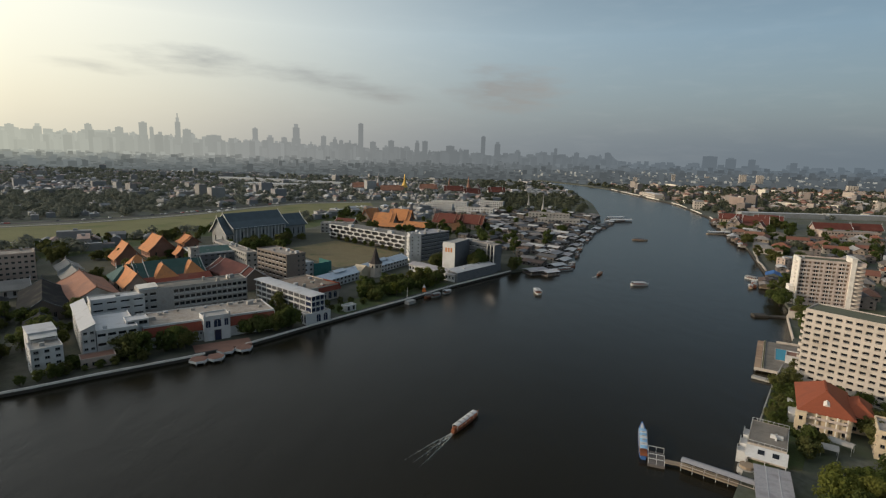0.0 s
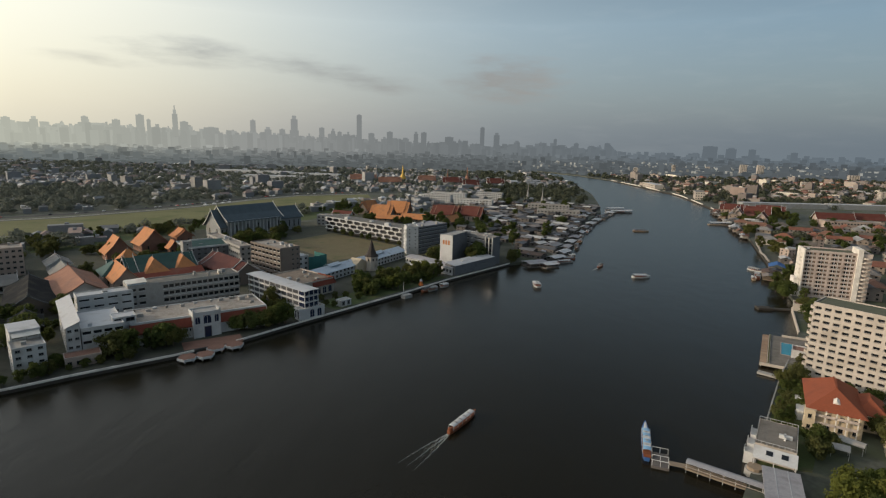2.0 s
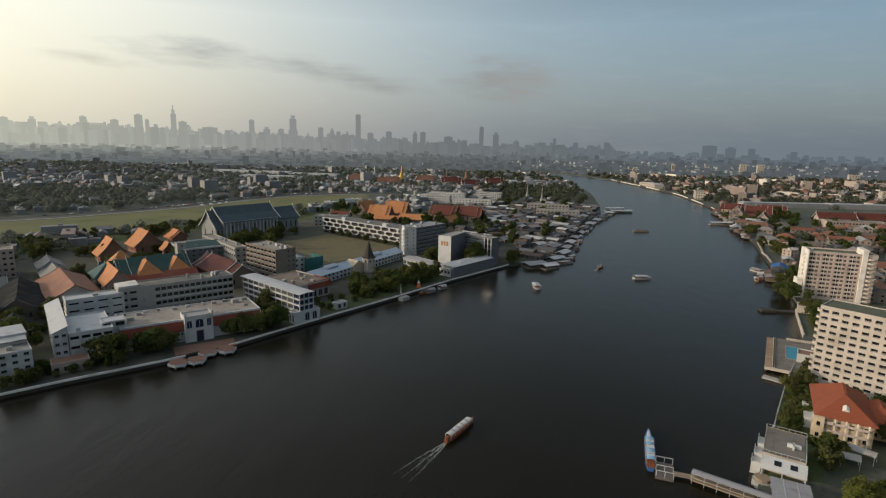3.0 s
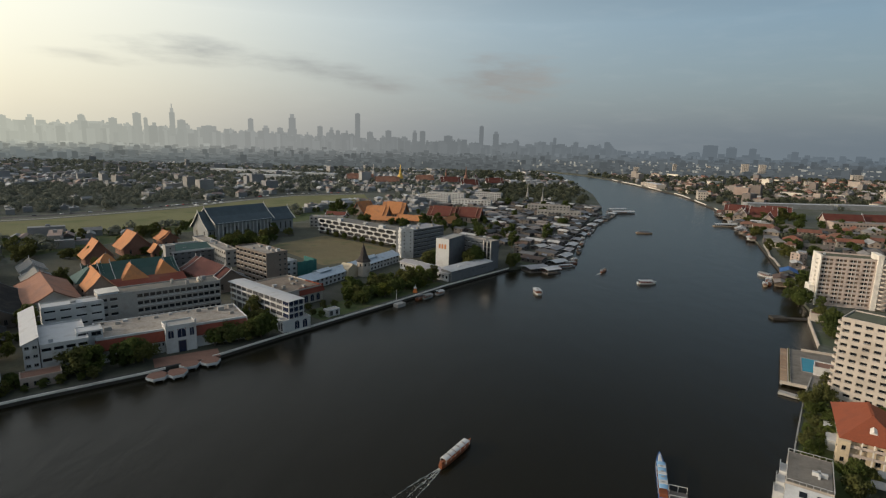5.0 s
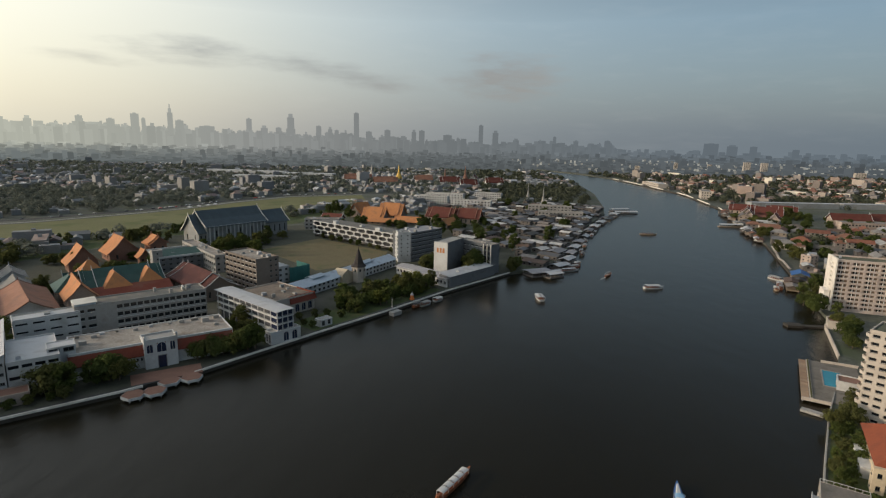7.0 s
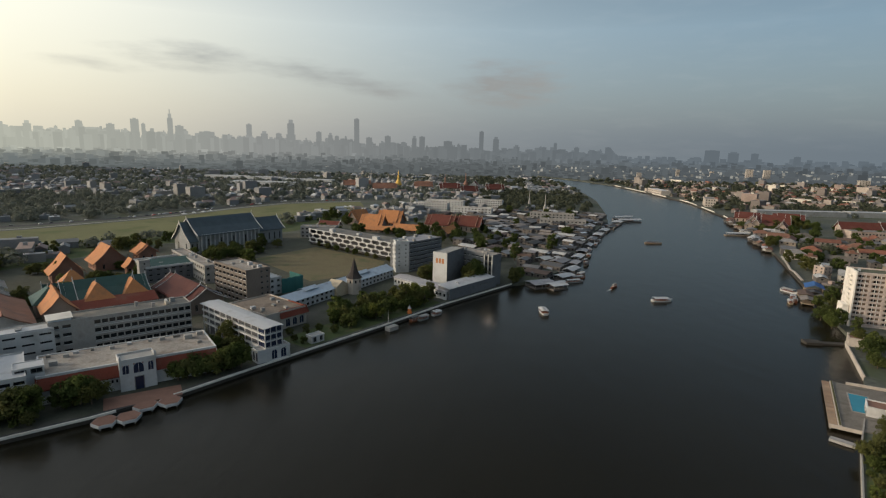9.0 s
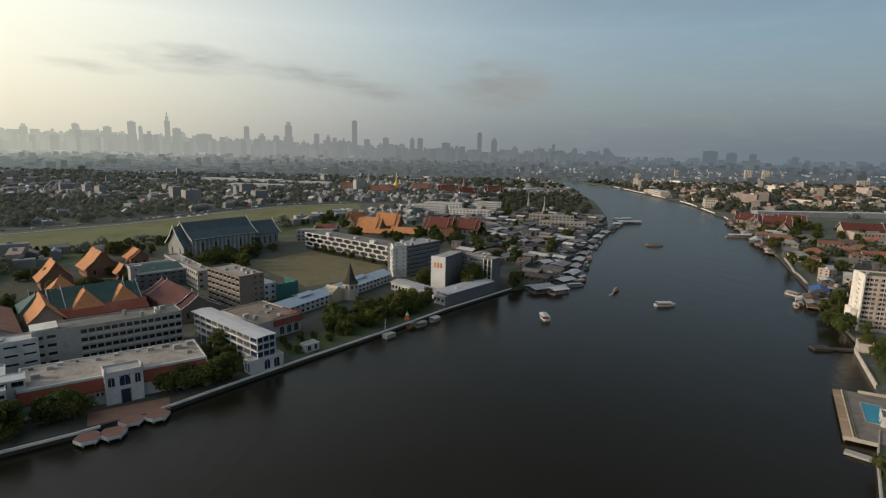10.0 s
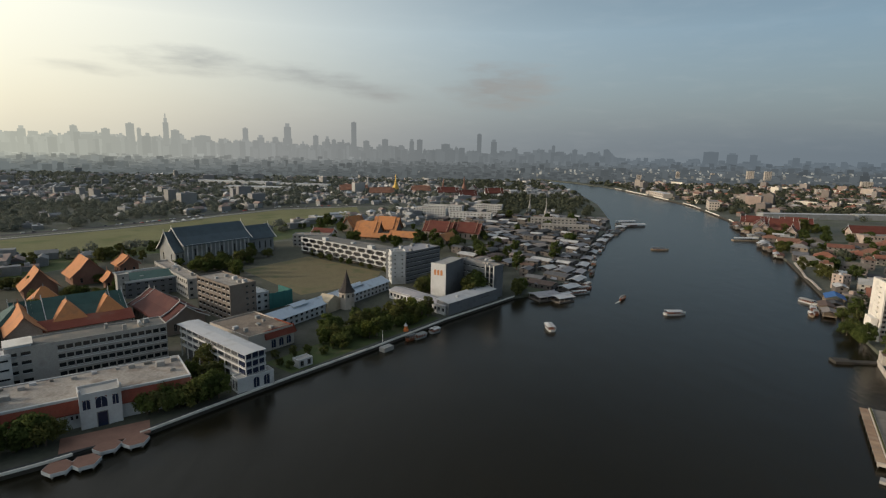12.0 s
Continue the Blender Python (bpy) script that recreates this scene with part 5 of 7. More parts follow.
# ---- hotels and houses on the right bank ----
def right_bank():
    r = block("riverside_hotel", 167.8, 246.5, -50, 64, 16, 36.0, "tall cream riverside hotel with rows of balconies", {"F": (17, 12, 2.5, 1.4, 0.75, "loggia"), "R": (2, 12, 1.6, 1.25, 1.2)}, "cream", "green_tile", 0.9, 2, category="hotel", seed=31)
    bm = bmesh.new()
    box(bm, 1.0, 63, 1.0, 15, 36.05, 36.6)
    part("roof_deck", bm, "olive_deck", r, "olive green roof deck")
    for k in range(12):
        for s in range(3):
            bm = bmesh.new()
            zz, yy = 0.9 + k * 3.0, 2.7 + s * 5.2
            lathe(bm, [(1.9, zz - 0.35), (1.9, zz + 0.9), (1.7, zz + 0.9), (1.7, zz)], 10, 0, yy)
            part("round_balcony", bm, "cream", r)
    r = block("apartment_hotel", 258, 393, -20, 40, 17, 33.0, "pinkish white apartment hotel with recessed balconies and white piers", {"F": (4, 11, 6.5, 1.75, 0.8, "loggia", (0, 31, 1, 32.5)), "R": (3, 11, 2.4, 1.4, 1.2)}, "pale_pink", "olive_deck", 0.9, 2, category="hotel", seed=32)
    # piers and side in the lifted white, which carries their sunlit look
    for x, wd, hh in ((-0.8, 0.8, 34.0), (31, 3.0, 36.5)):
        bm = bmesh.new()
        box(bm, x, x + wd, -1.6, 17.1 if x < 0 else 12, 0, hh)
        box(bm, x - 0.2, x + wd + 0.2, -1.8, 12.2, hh, hh + 0.5)
        part("pier", bm, "bright_paint", r, "tall white pier, sunlight put into its brighter paint")
    for k in range(11):
        bm = bmesh.new()
        box(bm, -1.9, -0.8, 3.0, 9.0, 1.4 + k * 2.9, 1.6 + k * 2.9)
        box(bm, -1.9, -1.8, 3.0, 9.0, 1.6 + k * 2.9, 2.4 + k * 2.9)
        part("side_balcony", bm, "bright_paint", r)
    for k in range(11):
        bm = bmesh.new()
        zz = 1.6 + k * 2.9
        lathe(bm, [(2.9, zz - 0.3), (2.9, zz + 0.9), (2.7, zz + 0.9), (2.7, zz)], 12, 37.0, 0)
        part("round_balcony", bm, "cream", r)
    for i in range(5):
        bm = bmesh.new()
        box(bm, i * 7.75 - 0.08, i * 7.75 + 0.08, -0.15, 0, 1, 32.5)
        part("fin", bm, "pale_pink", r)
    bm = bmesh.new()
    box(bm, -4.6, -1.4, 0, 10, 0, 13)
    part("side_wing", bm, "bright_paint", r)
    block("hotel_annex", 205, 290, -50, 22, 12, 5.5, "low cream hotel annex with a sunlit terrace", {"L": (3, 1, 2, 2.4, 1.2)}, "cream", "terracotta", 0.7, 1)
    r = block("pool_bar", 178.6, 272.6, -33, 12, 8.6, 4.0, "low white pool bar with a red-brown flat roof", {"L": (2, 1, 2.2, 1.6, 1.2)}, "white", "terracotta", 0.5)
    # villa with red hipped roofs
    r = thing("red_roof_villa", 140.6, 201.5, -30, "cream villa with a red hipped tile roof", "house")
    bm = bmesh.new()
    for k, (ln, m) in sides(17, 29).items():
        facade(bm, ln, 8.6, (4 if k in "FB" else 7, 2, 1.5, 1.7, 1.1), m, r)
    part("wall", bm, "villa_wall", r)
    bm = bmesh.new()
    hip(bm, 0, 17, 0, 29, 8.6, 15.0, 1.0)
    part("roof", bm, "villa_tile", r, "red-orange tile roof")
    bm = bmesh.new()
    box(bm, 8.1, 8.9, 8.6, 20.4, 14.9, 15.25)
    part("ridge_cap", bm, "villa_tile", r)
    for k in range(2):
        bm = bmesh.new()
        box(bm, 2.0, 15.5, -1.3, 0, 3.2 + k * 3.0, 3.4 + k * 3.0)
        box(bm, 2.0, 15.5, -1.3, -1.2, 3.4 + k * 3.0, 4.2 + k * 3.0)
        part("balcony", bm, "pale_pink", r)
    for x in (5.2, 8.5, 11.8, 15.1):
        bm = bmesh.new()
        box(bm, x, x + 0.4, -1.3, -0.9, 0, 8.6)
        part("column", bm, "bright_paint", r)
    bm = bmesh.new()
    for k, (ln, m) in sides(3.4, 4.2).items():
        facade(bm, ln, 8.4, (1, 2, 1.2, 1.5, 1.2) if k in "FL" else None, pose(-1.2, -2.2, 0) @ m, r)
    box(bm, -1.3, 2.3, -2.3, 2.1, 8.4, 8.6)
    part("bay", bm, "villa_wall", r, "sunlit cream corner bay")
    bm = bmesh.new()
    for k, (ln, m) in sides(8, 16).items():
        facade(bm, ln, 7.0, (2 if k in "FB" else 4, 2, 1.4, 1.5, 1.1), pose(16.98, 9, 0) @ m, r)
    part("wing_wall", bm, "villa_wall", r)
    bm = bmesh.new()
    hip(bm, 15.5, 25, 9, 25, 7.0, 11.5, 0.9)
    part("wing_roof", bm, "villa_tile", r, "lower red tile roof of the rear wing")
    # small white gable on the front slope
    bm = bmesh.new()
    sweep(bm, [[(7.4, y, z0), (9.6, y, z0), (8.5, y, z0 + 0.9)] for y, z0 in ((2.4, 10.9), (4.2, 12.0))])
    part("dormer", bm, "bright_paint", r, "small white dormer gable")
    bm = bmesh.new()
    box(bm, -3, 0, 6, 22, 0, 3.6)
    box(bm, -3.2, 0, 5.8, 22.2, 3.6, 3.9)
    part("verandah", bm, "white", r)
    # sunlit neighbour house and the canopies in the yard before it
    block("garden_house", 155.5, 181.5, -33, 18, 14, 10.5, "cream rendered house with small windows in the sun", {"F": (5, 3, 1.4, 1.3, 1.1), "L": (4, 3, 1.2, 1.3, 1.1)}, "villa_wall", "flat_roof", 0.5, 2, seed=31)
    for x, y, a, w, d, h in ((140, 182.5, -33, 5.5, 4.5, 3.2), (147, 186.5, -50, 8.0, 4.0, 3.0)):
        c = thing("yard_canopy", x, y, a, "pale vaulted canopy on thin posts in the yard", "canopy", "yard canopies")
        bm = bmesh.new()
        arc = [(-d / 2 * math.cos(radians(q)), h + 1.0 * math.sin(radians(q))) for q in range(0, 181, 20)]
        sweep(bm, [[(u, v, z) for v, z in arc] + [(u, v * 0.96, z - 0.08) for v, z in reversed(arc)] for u in (-w / 2, w / 2)])
        part("roof", bm, "concrete", c)
        for u in (-1, 1):
            for v in (-1, 1):
                bm = bmesh.new()
                box(bm, u * w * 0.46 - 0.06, u * w * 0.46 + 0.06, v * d * 0.46 - 0.06, v * d * 0.46 + 0.06, 0, h + 0.25)
                part("post", bm, "white", c)
    # boathouse restaurant at the pier
    r = block("boathouse", 108.7, 179.6, -33, 12.0, 20, 6.2, "cream pier house with a dark roof terrace and railing", {"F": (4, 1, 1.8, 1.4, 4.0), "L": (5, 2, 1.6, 1.4, 1.0)}, "cream", "terrace", 0.0)
    for x0, x1, y0, y1 in ((0, 12, 0, 0.1), (0, 0.1, 0, 20), (11.9, 12, 0, 20), (0, 12, 19.9, 20)):
        bm = bmesh.new()
        box(bm, x0, x1, y0, y1, 7.1, 7.2)
        n = int(max(x1 - x0, y1 - y0) / 1.6)
        for i in range(n + 1):
            x, y = x0 + (x1 - x0) * i / n, y0 + (y1 - y0) * i / n
            box(bm, x - 0.05, x + 0.05, y - 0.05, y + 0.05, 6.2, 7.1)
        part("railing", bm, "white", r)
    for x0, y0, y1, zt in ((-2.8, -0.5, 3.0, 2.2), (-2.4, 3.0, 7.5, 3.6), (-1.8, 7.5, 13.0, 5.0)):
        bm = bmesh.new()
        box(bm, x0, -0.02, y0, y1, -2.5, zt)
        box(bm, x0 - 0.1, x0 + 0.05, y0, y1, zt, zt + 1.0)
        part("landing", bm, "white", r, "white stepped landing at the waterside")
    bm = bmesh.new()
    box(bm, 6.5, 10.5, 8, 9.0, 6.2, 7.4)
    box(bm, 8.0, 8.6, 6.5, 10, 6.2, 7.4)
    part("roof_bar", bm, "white", r)
    r = thing("awning_roof", 106.4, 176.2, -33, "white sloping awning roof with two dark skylights", "roof", z=GROUND)
    bm = bmesh.new()
    sweep(bm, [[(x, -1.6, 3.4), (x, 3.6, 5.4), (x, 3.6, 5.7), (x, -1.6, 3.7)] for x in (0, 12.6)])
    part("roof", bm, "white", r)
    for x in (3.6, 8.0):
        bm = bmesh.new()
        sweep(bm, [[(xx, 0.4, 4.4), (xx, 2.2, 5.1), (xx, 2.2, 5.3), (xx, 0.4, 4.6)] for xx in (x, x + 2)])
        part("skylight", bm, "glass", r)
    for x in (0.3, 6, 12.1):
        bm = bmesh.new()
        box(bm, x, x + 0.25, -1.4, -1.1, 0, 3.5)
        box(bm, x, x + 0.25, 3.2, 3.45, 0, 5.4)
        part("post", bm, "white", r)
    r = thing("pier_shed", 97.0, 152.5, -27, "pier shed with a plain grey sheet roof", "shed")
    bm = bmesh.new()
    sweep(bm, [[(x, -2, 3.6), (x, 20, 3.2), (x, 20, 3.5), (x, -2, 3.9)] for x in (0, 10.6)])
    part("roof", bm, "grey_sheet", r)
    for x in (3.4, 7.0):
        bm = bmesh.new()
        sweep(bm, [[(xx, y, z), (xx + 0.2, y, z), (xx + 0.2, y, z + 0.08), (xx, y, z + 0.08)] for xx, y, z in ((x, -2, 3.9), (x, 20, 3.5))])
        part("roof_seam", bm, "sheet", r)
    for x in (0.4, 5.2, 10):
        for y in (-1, 9, 19.2):
            bm = bmesh.new()
            box(bm, x, x + 0.25, y, y + 0.25, 0, 3.5)
            part("post", bm, "concrete", r)
    r = thing("kiosk", 105.8, 173.2, 20, "small round wooden kiosk at the water's edge", "kiosk", z=0.0)
    bm = bmesh.new()
    lathe(bm, [(3.0, -1), (3.0, 2.2)], 10)
    part("platform", bm, "concrete", r)
    bm = bmesh.new()
    lathe(bm, [(2.4, 2.2), (2.4, 3.2)], 10)
    part("parapet", bm, "wood", r)
    # roofed gangway and pontoon
    r = thing("gangway", 84.2, 175.0, -36, "long roofed gangway to the pontoon with a grey roof", "pier", z=0.0)
    bm = bmesh.new()
    box(bm, 0, 23, -1.6, 1.6, 1.0, 1.4)
    part("deck", bm, "wood", r)
    bm = bmesh.new()
    sweep(bm, [[(x, -1.7, 3.6), (x, 0.2, 4.0), (x, 1.7, 3.6), (x, 1.7, 3.5), (x, 0.2, 3.9), (x, -1.7, 3.5)] for x in (0, 22.5)])
    part("roof", bm, "grey_sheet", r)
    for i in range(7):
        for y in (-1.5, 1.5):
            bm = bmesh.new()
            box(bm, 0.3 + i * 3.65, 0.42 + i * 3.65, y - 0.07, y + 0.07, -1.5, 3.6)
            part("post", bm, "white", r)
    bm = bmesh.new()
    box(bm, 0, 22.5, -1.7, -1.6, 2.2, 2.35)
    box(bm, 0, 22.5, 1.6, 1.7, 2.2, 2.35)
    part("rail", bm, "cream", r)
    r = thing("pontoon", 77.2, 179.2, -20, "square floating pontoon with a white railing", "pontoon", z=0.0)
    bm = bmesh.new()
    box(bm, -2.8, 2.8, -4.6, 4.6, -0.6, 0.9)
    part("hull", bm, "dark_boards", r)
    for y in (-4.4, 4.4, -1):
        bm = bmesh.new()
        for x in (-2.6, 0, 2.6):
            box(bm, x - 0.08, x + 0.08, y - 0.08, y + 0.08, 0.9, 3.0)
        box(bm, -2.6, 2.6, y - 0.08, y + 0.08, 2.9, 3.05)
        part("railing", bm, "white", r)
    bm = bmesh.new()
    box(bm, 2.8, 9.5, -2.2, 0.2, 0.9, 1.2)
    part("ramp", bm, "wood", r)
    # hotel pool deck over the water
    r = thing("pool_deck", 177.3, 283.6, 59, "weathered timber deck with a pool terrace over the water", "deck", z=0.0)
    for i in range(25):
        bm = bmesh.new()
        box(bm, -25 + i * 2, -23.06 + i * 2, 3.6, 6.5, 1.75, 1.9)
        part("board", bm, "deck_board", r)
    bm = bmesh.new()
    box(bm, -25, 25, 3.4, 6.4, 1.2, 1.75)
    part("deck_frame", bm, "dark_boards", r)
    bm = bmesh.new()
    box(bm, -25, 25, 2.3, 3.4, 1.2, 2.5)
    part("planter", bm, "cream", r)
    bm = bmesh.new()
    box(bm, -24.6, 24.6, 2.55, 3.15, 2.5, 2.75)
    part("hedge", bm, "hedge", r, "clipped olive hedge")
    bm = bmesh.new()
    box(bm, -25, 25, -17, 2.3, 0.8, 2.25)
    part("terrace", bm, "terrace", r)
    bm = bmesh.new()
    box(bm, -25.5, -25.0, -4, 6.5, 1.0, 2.4)
    part("end_wall", bm, "cream", r)
    bm = bmesh.new()
    box(bm, -6.5, 13.5, -9.5, -2.6, 2.2, 2.3)
    part("pool", bm, "pool", r, "turquoise pool water")
    bm = bmesh.new()
    for x0, x1, y0, y1 in ((-7.0, 14.0, -10.0, -9.5), (-7.0, 14.0, -2.6, -2.1), (-7.0, -6.5, -9.5, -2.6), (13.5, 14.0, -9.5, -2.6)):
        box(bm, x0, x1, y0, y1, 2.2, 2.42)
    part("pool_edge", bm, "paving", r)
    for i in range(9):
        bm = bmesh.new()
        lathe(bm, [(0.3, -2), (0.3, 1.3)], 6, -24 + i * 6, 5.8)
        part("pile", bm, "concrete", r)
    r = thing("terrace_wall", 192.3, 303.2, -25.5, "low cream wall closing the pool terrace", "wall", z=GROUND)
    bm = bmesh.new()
    box(bm, 0, 15, 0, 0.5, 0, 1.2)
    box(bm, -0.1, 15.1, -0.1, 0.6, 1.2, 1.35)
    part("wall", bm, "cream", r)
    r = thing("jetty", 154.6, 258.2, -44, "small pale jetty below the pool deck", "jetty", z=0.0)
    bm = bmesh.new()
    box(bm, 0, 8, -3, 0, 0.2, 1.2)
    part("deck", bm, "concrete", r)
    r = thing("jetty", 224, 363, -5, "dark landing stage by the hotel garden", "jetty", z=0.0)
    bm = bmesh.new()
    box(bm, -10, 16, -2, 2, 0.1, 1.0)
    box(bm, -12, -3, -3, 3, 0.1, 1.6)
    part("deck", bm, "wet_wall", r)
    block("garden_lodge", 237, 352, 60, 10, 7, 4.5, "low cream lodge on the river wall", {}, "cream", "terracotta", 0.5)
    # blue-roofed river restaurant
    r = thing("river_restaurant", 293, 468, 60, "river restaurant under a bright blue sheet roof", "restaurant")
    bm = bmesh.new()
    box(bm, 0, 17, 0, 12, -1, 0.4)
    for i in range(5):
        for y in (0.3, 11.5):
            box(bm, 0.3 + i * 4, 0.6 + i * 4, y, y + 0.3, 0.4, 4)
    part("deck", bm, "wood", r)
    bm = bmesh.new()
    gable(bm, 0, 15, 0, 11.5, 4.0, 6.4, 0.8, 0.2)
    part("roof", bm, "blue", r, "blue sheet roof")
    for x, y, w, d in ((277, 455, 14, 9), (287, 462, 10, 8), (268, 440, 12, 8), (282, 446, 9, 7)):
        r = thing("river_stall", x, y, 62, "open river stall with a grey sheet roof on piles", "stall", "river stalls", z=0.0)
        bm = bmesh.new()
        box(bm, 0, w, 0, d, 1.0, 1.5)
        part("deck", bm, "wood", r)
        for xx in (0.3, w - 0.6):
            for yy in (0.3, d - 0.6):
                bm = bmesh.new()
                box(bm, xx, xx + 0.3, yy, yy + 0.3, -2, 4)
                part("post", bm, "wood", r)
        bm = bmesh.new()
        gable(bm, 0, w, 0, d, 4.0, 5.2, 0.6, 0.15)
        part("roof", bm, "shed_roof", r)
    block("narrow_house", 322, 512, 20, 9, 9, 11, "tall narrow pinkish house", {"F": (2, 4, 1.4, 1.4, 1.2), "L": (2, 4, 1.4, 1.4, 1.2)}, "pink_wall", "flat_roof", 0.8, 1)
    # temple with white bell spires and red halls on the right bank
    for x, y, a, ln, sp in ((466, 892, -30, 38, 22), (484, 862, -25, 40, 22), (452, 856, 60, 30, 16), (470, 832, -25, 34, 18), (520, 885, -25, 40, 20), (436, 820, 60, 24, 14), (562, 800, -8, 50, 18), (612, 800, -8, 40, 16), (452, 786, 55, 26, 14)):
        thai_hall(x, y, a, ln, sp, 7, 15, "red-tiled temple hall on the far bank", "red_tile", tiers=2 if sp > 19 else 1, wall="pink_wall")
    block("long_hall", 508, 738, -8, 70, 16, 11, "long cream hall with a grey sheet roof", {"F": (18, 2, 2.2, 1.8, 1.4)}, "pink_wall", "grey_tile", 0.3, 0)
    block("palace_house", 517, 1155, -110, 50, 18, 15, "sunlit yellow riverside palace house", {"R": (4, 3, 2, 2.2, 1.3), "F": (11, 3, 2, 2.2, 1.3)}, "cream", "grey_tile", 0.4, 0)
    block("quay_hall", 512, 1440, -91, 90, 22, 10, "long pale quay hall with a sheet roof", {"F": (18, 2, 2.4, 2, 1.2)}, "cream", "sheet", 0.3, 0)
    r = thing("jetty", 395, 765, 0, "floating pier with a white roof", "jetty", z=0.0)
    bm = bmesh.new()
    box(bm, -28, 6, -3, 3, 0, 1)
    part("deck", bm, "wood", r)
    bm = bmesh.new()
    gable(bm, -26, 2, -2.8, 2.8, 3.6, 4.6, 0.4, 0.15)
    part("roof", bm, "sheet", r)
    for i in range(6):
        for y in (-2.6, 2.3):
            bm = bmesh.new()
            box(bm, -25 + i * 5, -24.7 + i * 5, y, y + 0.3, 1, 3.7)
            part("post", bm, "concrete", r)


right_bank()

# ---- trees ----
def tree_meshes(seed, height, radius, clumps, leaves, size, droop=0.0):
    """A trunk with limbs, and a crown of many small leaf clumps."""
    rnd = random.Random(seed)
    tb, cb = bmesh.new(), bmesh.new()
    h0 = height * rnd.uniform(0.2, 0.28)

    def limb(a, b, r0, r1, n=5):
        a, b = Vector(a), Vector(b)
        mid = (a + b) / 2 + Vector((rnd.uniform(-1, 1), rnd.uniform(-1, 1), 0.3)) * (b - a).length * 0.08
        secs = []
        for p, r in ((a, r0), (mid, (r0 + r1) / 2), (b, r1)):
            secs.append([(p.x + r * math.cos(2 * math.pi * i / n), p.y + r * math.sin(2 * math.pi * i / n), p.z) for i in range(n)])
        sweep(tb, secs)

    limb((0, 0, -0.5), (0, 0, h0), 0.035 * height, 0.026 * height, 7)
    ends = []
    for k in range(6):
        an = 2 * math.pi * (k + rnd.random() * 0.7) / 6
        rr = radius * rnd.uniform(0.35, 0.75)
        e = (rr * math.cos(an), rr * math.sin(an), height * rnd.uniform(0.55, 0.85))
        limb((0, 0, h0 * 0.9), e, 0.018 * height, 0.006 * height)
        ends.append(Vector(e))
    limb((0, 0, h0), (rnd.uniform(-0.5, 0.5), rnd.uniform(-0.5, 0.5), height * 0.88), 0.02 * height, 0.006 * height)
    for k in range(clumps):
        if k < len(ends):
            c = ends[k].copy()
        else:
            an, q = rnd.uniform(0, 2 * math.pi), rnd.random() ** 0.6
            zz = rnd.uniform(0.22, 1.0)
            wide = math.sin(math.pi * min(1, max(0, (zz - 0.10) / 0.98))) ** 0.6
            c = Vector((radius * q * wide * math.cos(an), radius * q * wide * math.sin(an), height * zz * 0.95))
        cr = radius * rnd.uniform(0.20, 0.36)
        for _ in range(leaves):
            d = Vector((rnd.gauss(0, 1), rnd.gauss(0, 1), rnd.gauss(0, 0.75))).normalized() * cr * rnd.uniform(0.55, 1.05)
            p = c + d
            n = (d.normalized() + Vector((rnd.uniform(-0.6, 0.6), rnd.uniform(-0.6, 0.6), rnd.uniform(-0.2, 0.8)))).normalized()
            t = n.orthogonal().normalized()
            t.rotate(Matrix.Rotation(rnd.uniform(0, 6.28), 3, n))
            u = n.cross(t)
            s = size * rnd.uniform(0.6, 1.25)
            cb.faces.new([cb.verts.new(p + t * s * a + u * s * b * 0.7 - n * abs(a * b) * s * 0.25) for a, b in ((-1, -0.5), (0.1, -1), (1, 0.2), (0, 1))])
    return finish(tb, "trunk", "bark"), finish(cb, "crown", "leaf")


KINDS = [tree_meshes(100 + k, h, r, c, 58, s) for k, (h, r, c, s) in enumerate(((11, 5.4, 40, 0.46), (9, 5.2, 38, 0.44), (13, 5.8, 46, 0.5), (8, 4.0, 32, 0.42), (10, 6.4, 46, 0.46), (15, 5.2, 44, 0.5)))]
# two kinds copied with yellow-green leaves, morning sun put into their colour
for k in (4, 0):
    crown = KINDS[k][1].copy()
    crown.materials[0] = M["leaf_sunlit"]
    KINDS.append((KINDS[k][0], crown))
TREE_RND = random.Random(77)
TREES = []
WOODS = {}


def tree(x, y, k=None, s=None, label="broad green tree with a rounded uneven crown", z=GROUND, group="riverside trees"):
    k = TREE_RND.randrange(6) if k is None else k
    s = TREE_RND.uniform(0.75, 1.2) if s is None else s
    if group in ("market trees", "town trees", "park trees", "lane trees"):
        WOODS.setdefault(group, []).append((x, y, k, s, TREE_RND.uniform(0, 6.28)))
        TREES.append((x, y))
        return
    root = thing("tree", x, y, TREE_RND.uniform(0, 360), label, "tree", group, z)
    root.scale = (s, s, s * TREE_RND.uniform(0.9, 1.1))
    place("trunk", KINDS[k][0], root, Matrix())
    place("crown", KINDS[k][1], root, Matrix())
    TREES.append((x, y))


def grove(points, spread, label, s0=0.7, s1=1.15, group="riverside trees"):
    for x, y in points:
        tree(x + TREE_RND.uniform(-spread, spread), y + TREE_RND.uniform(-spread, spread), s=TREE_RND.uniform(s0, s1), label=label, group=group)


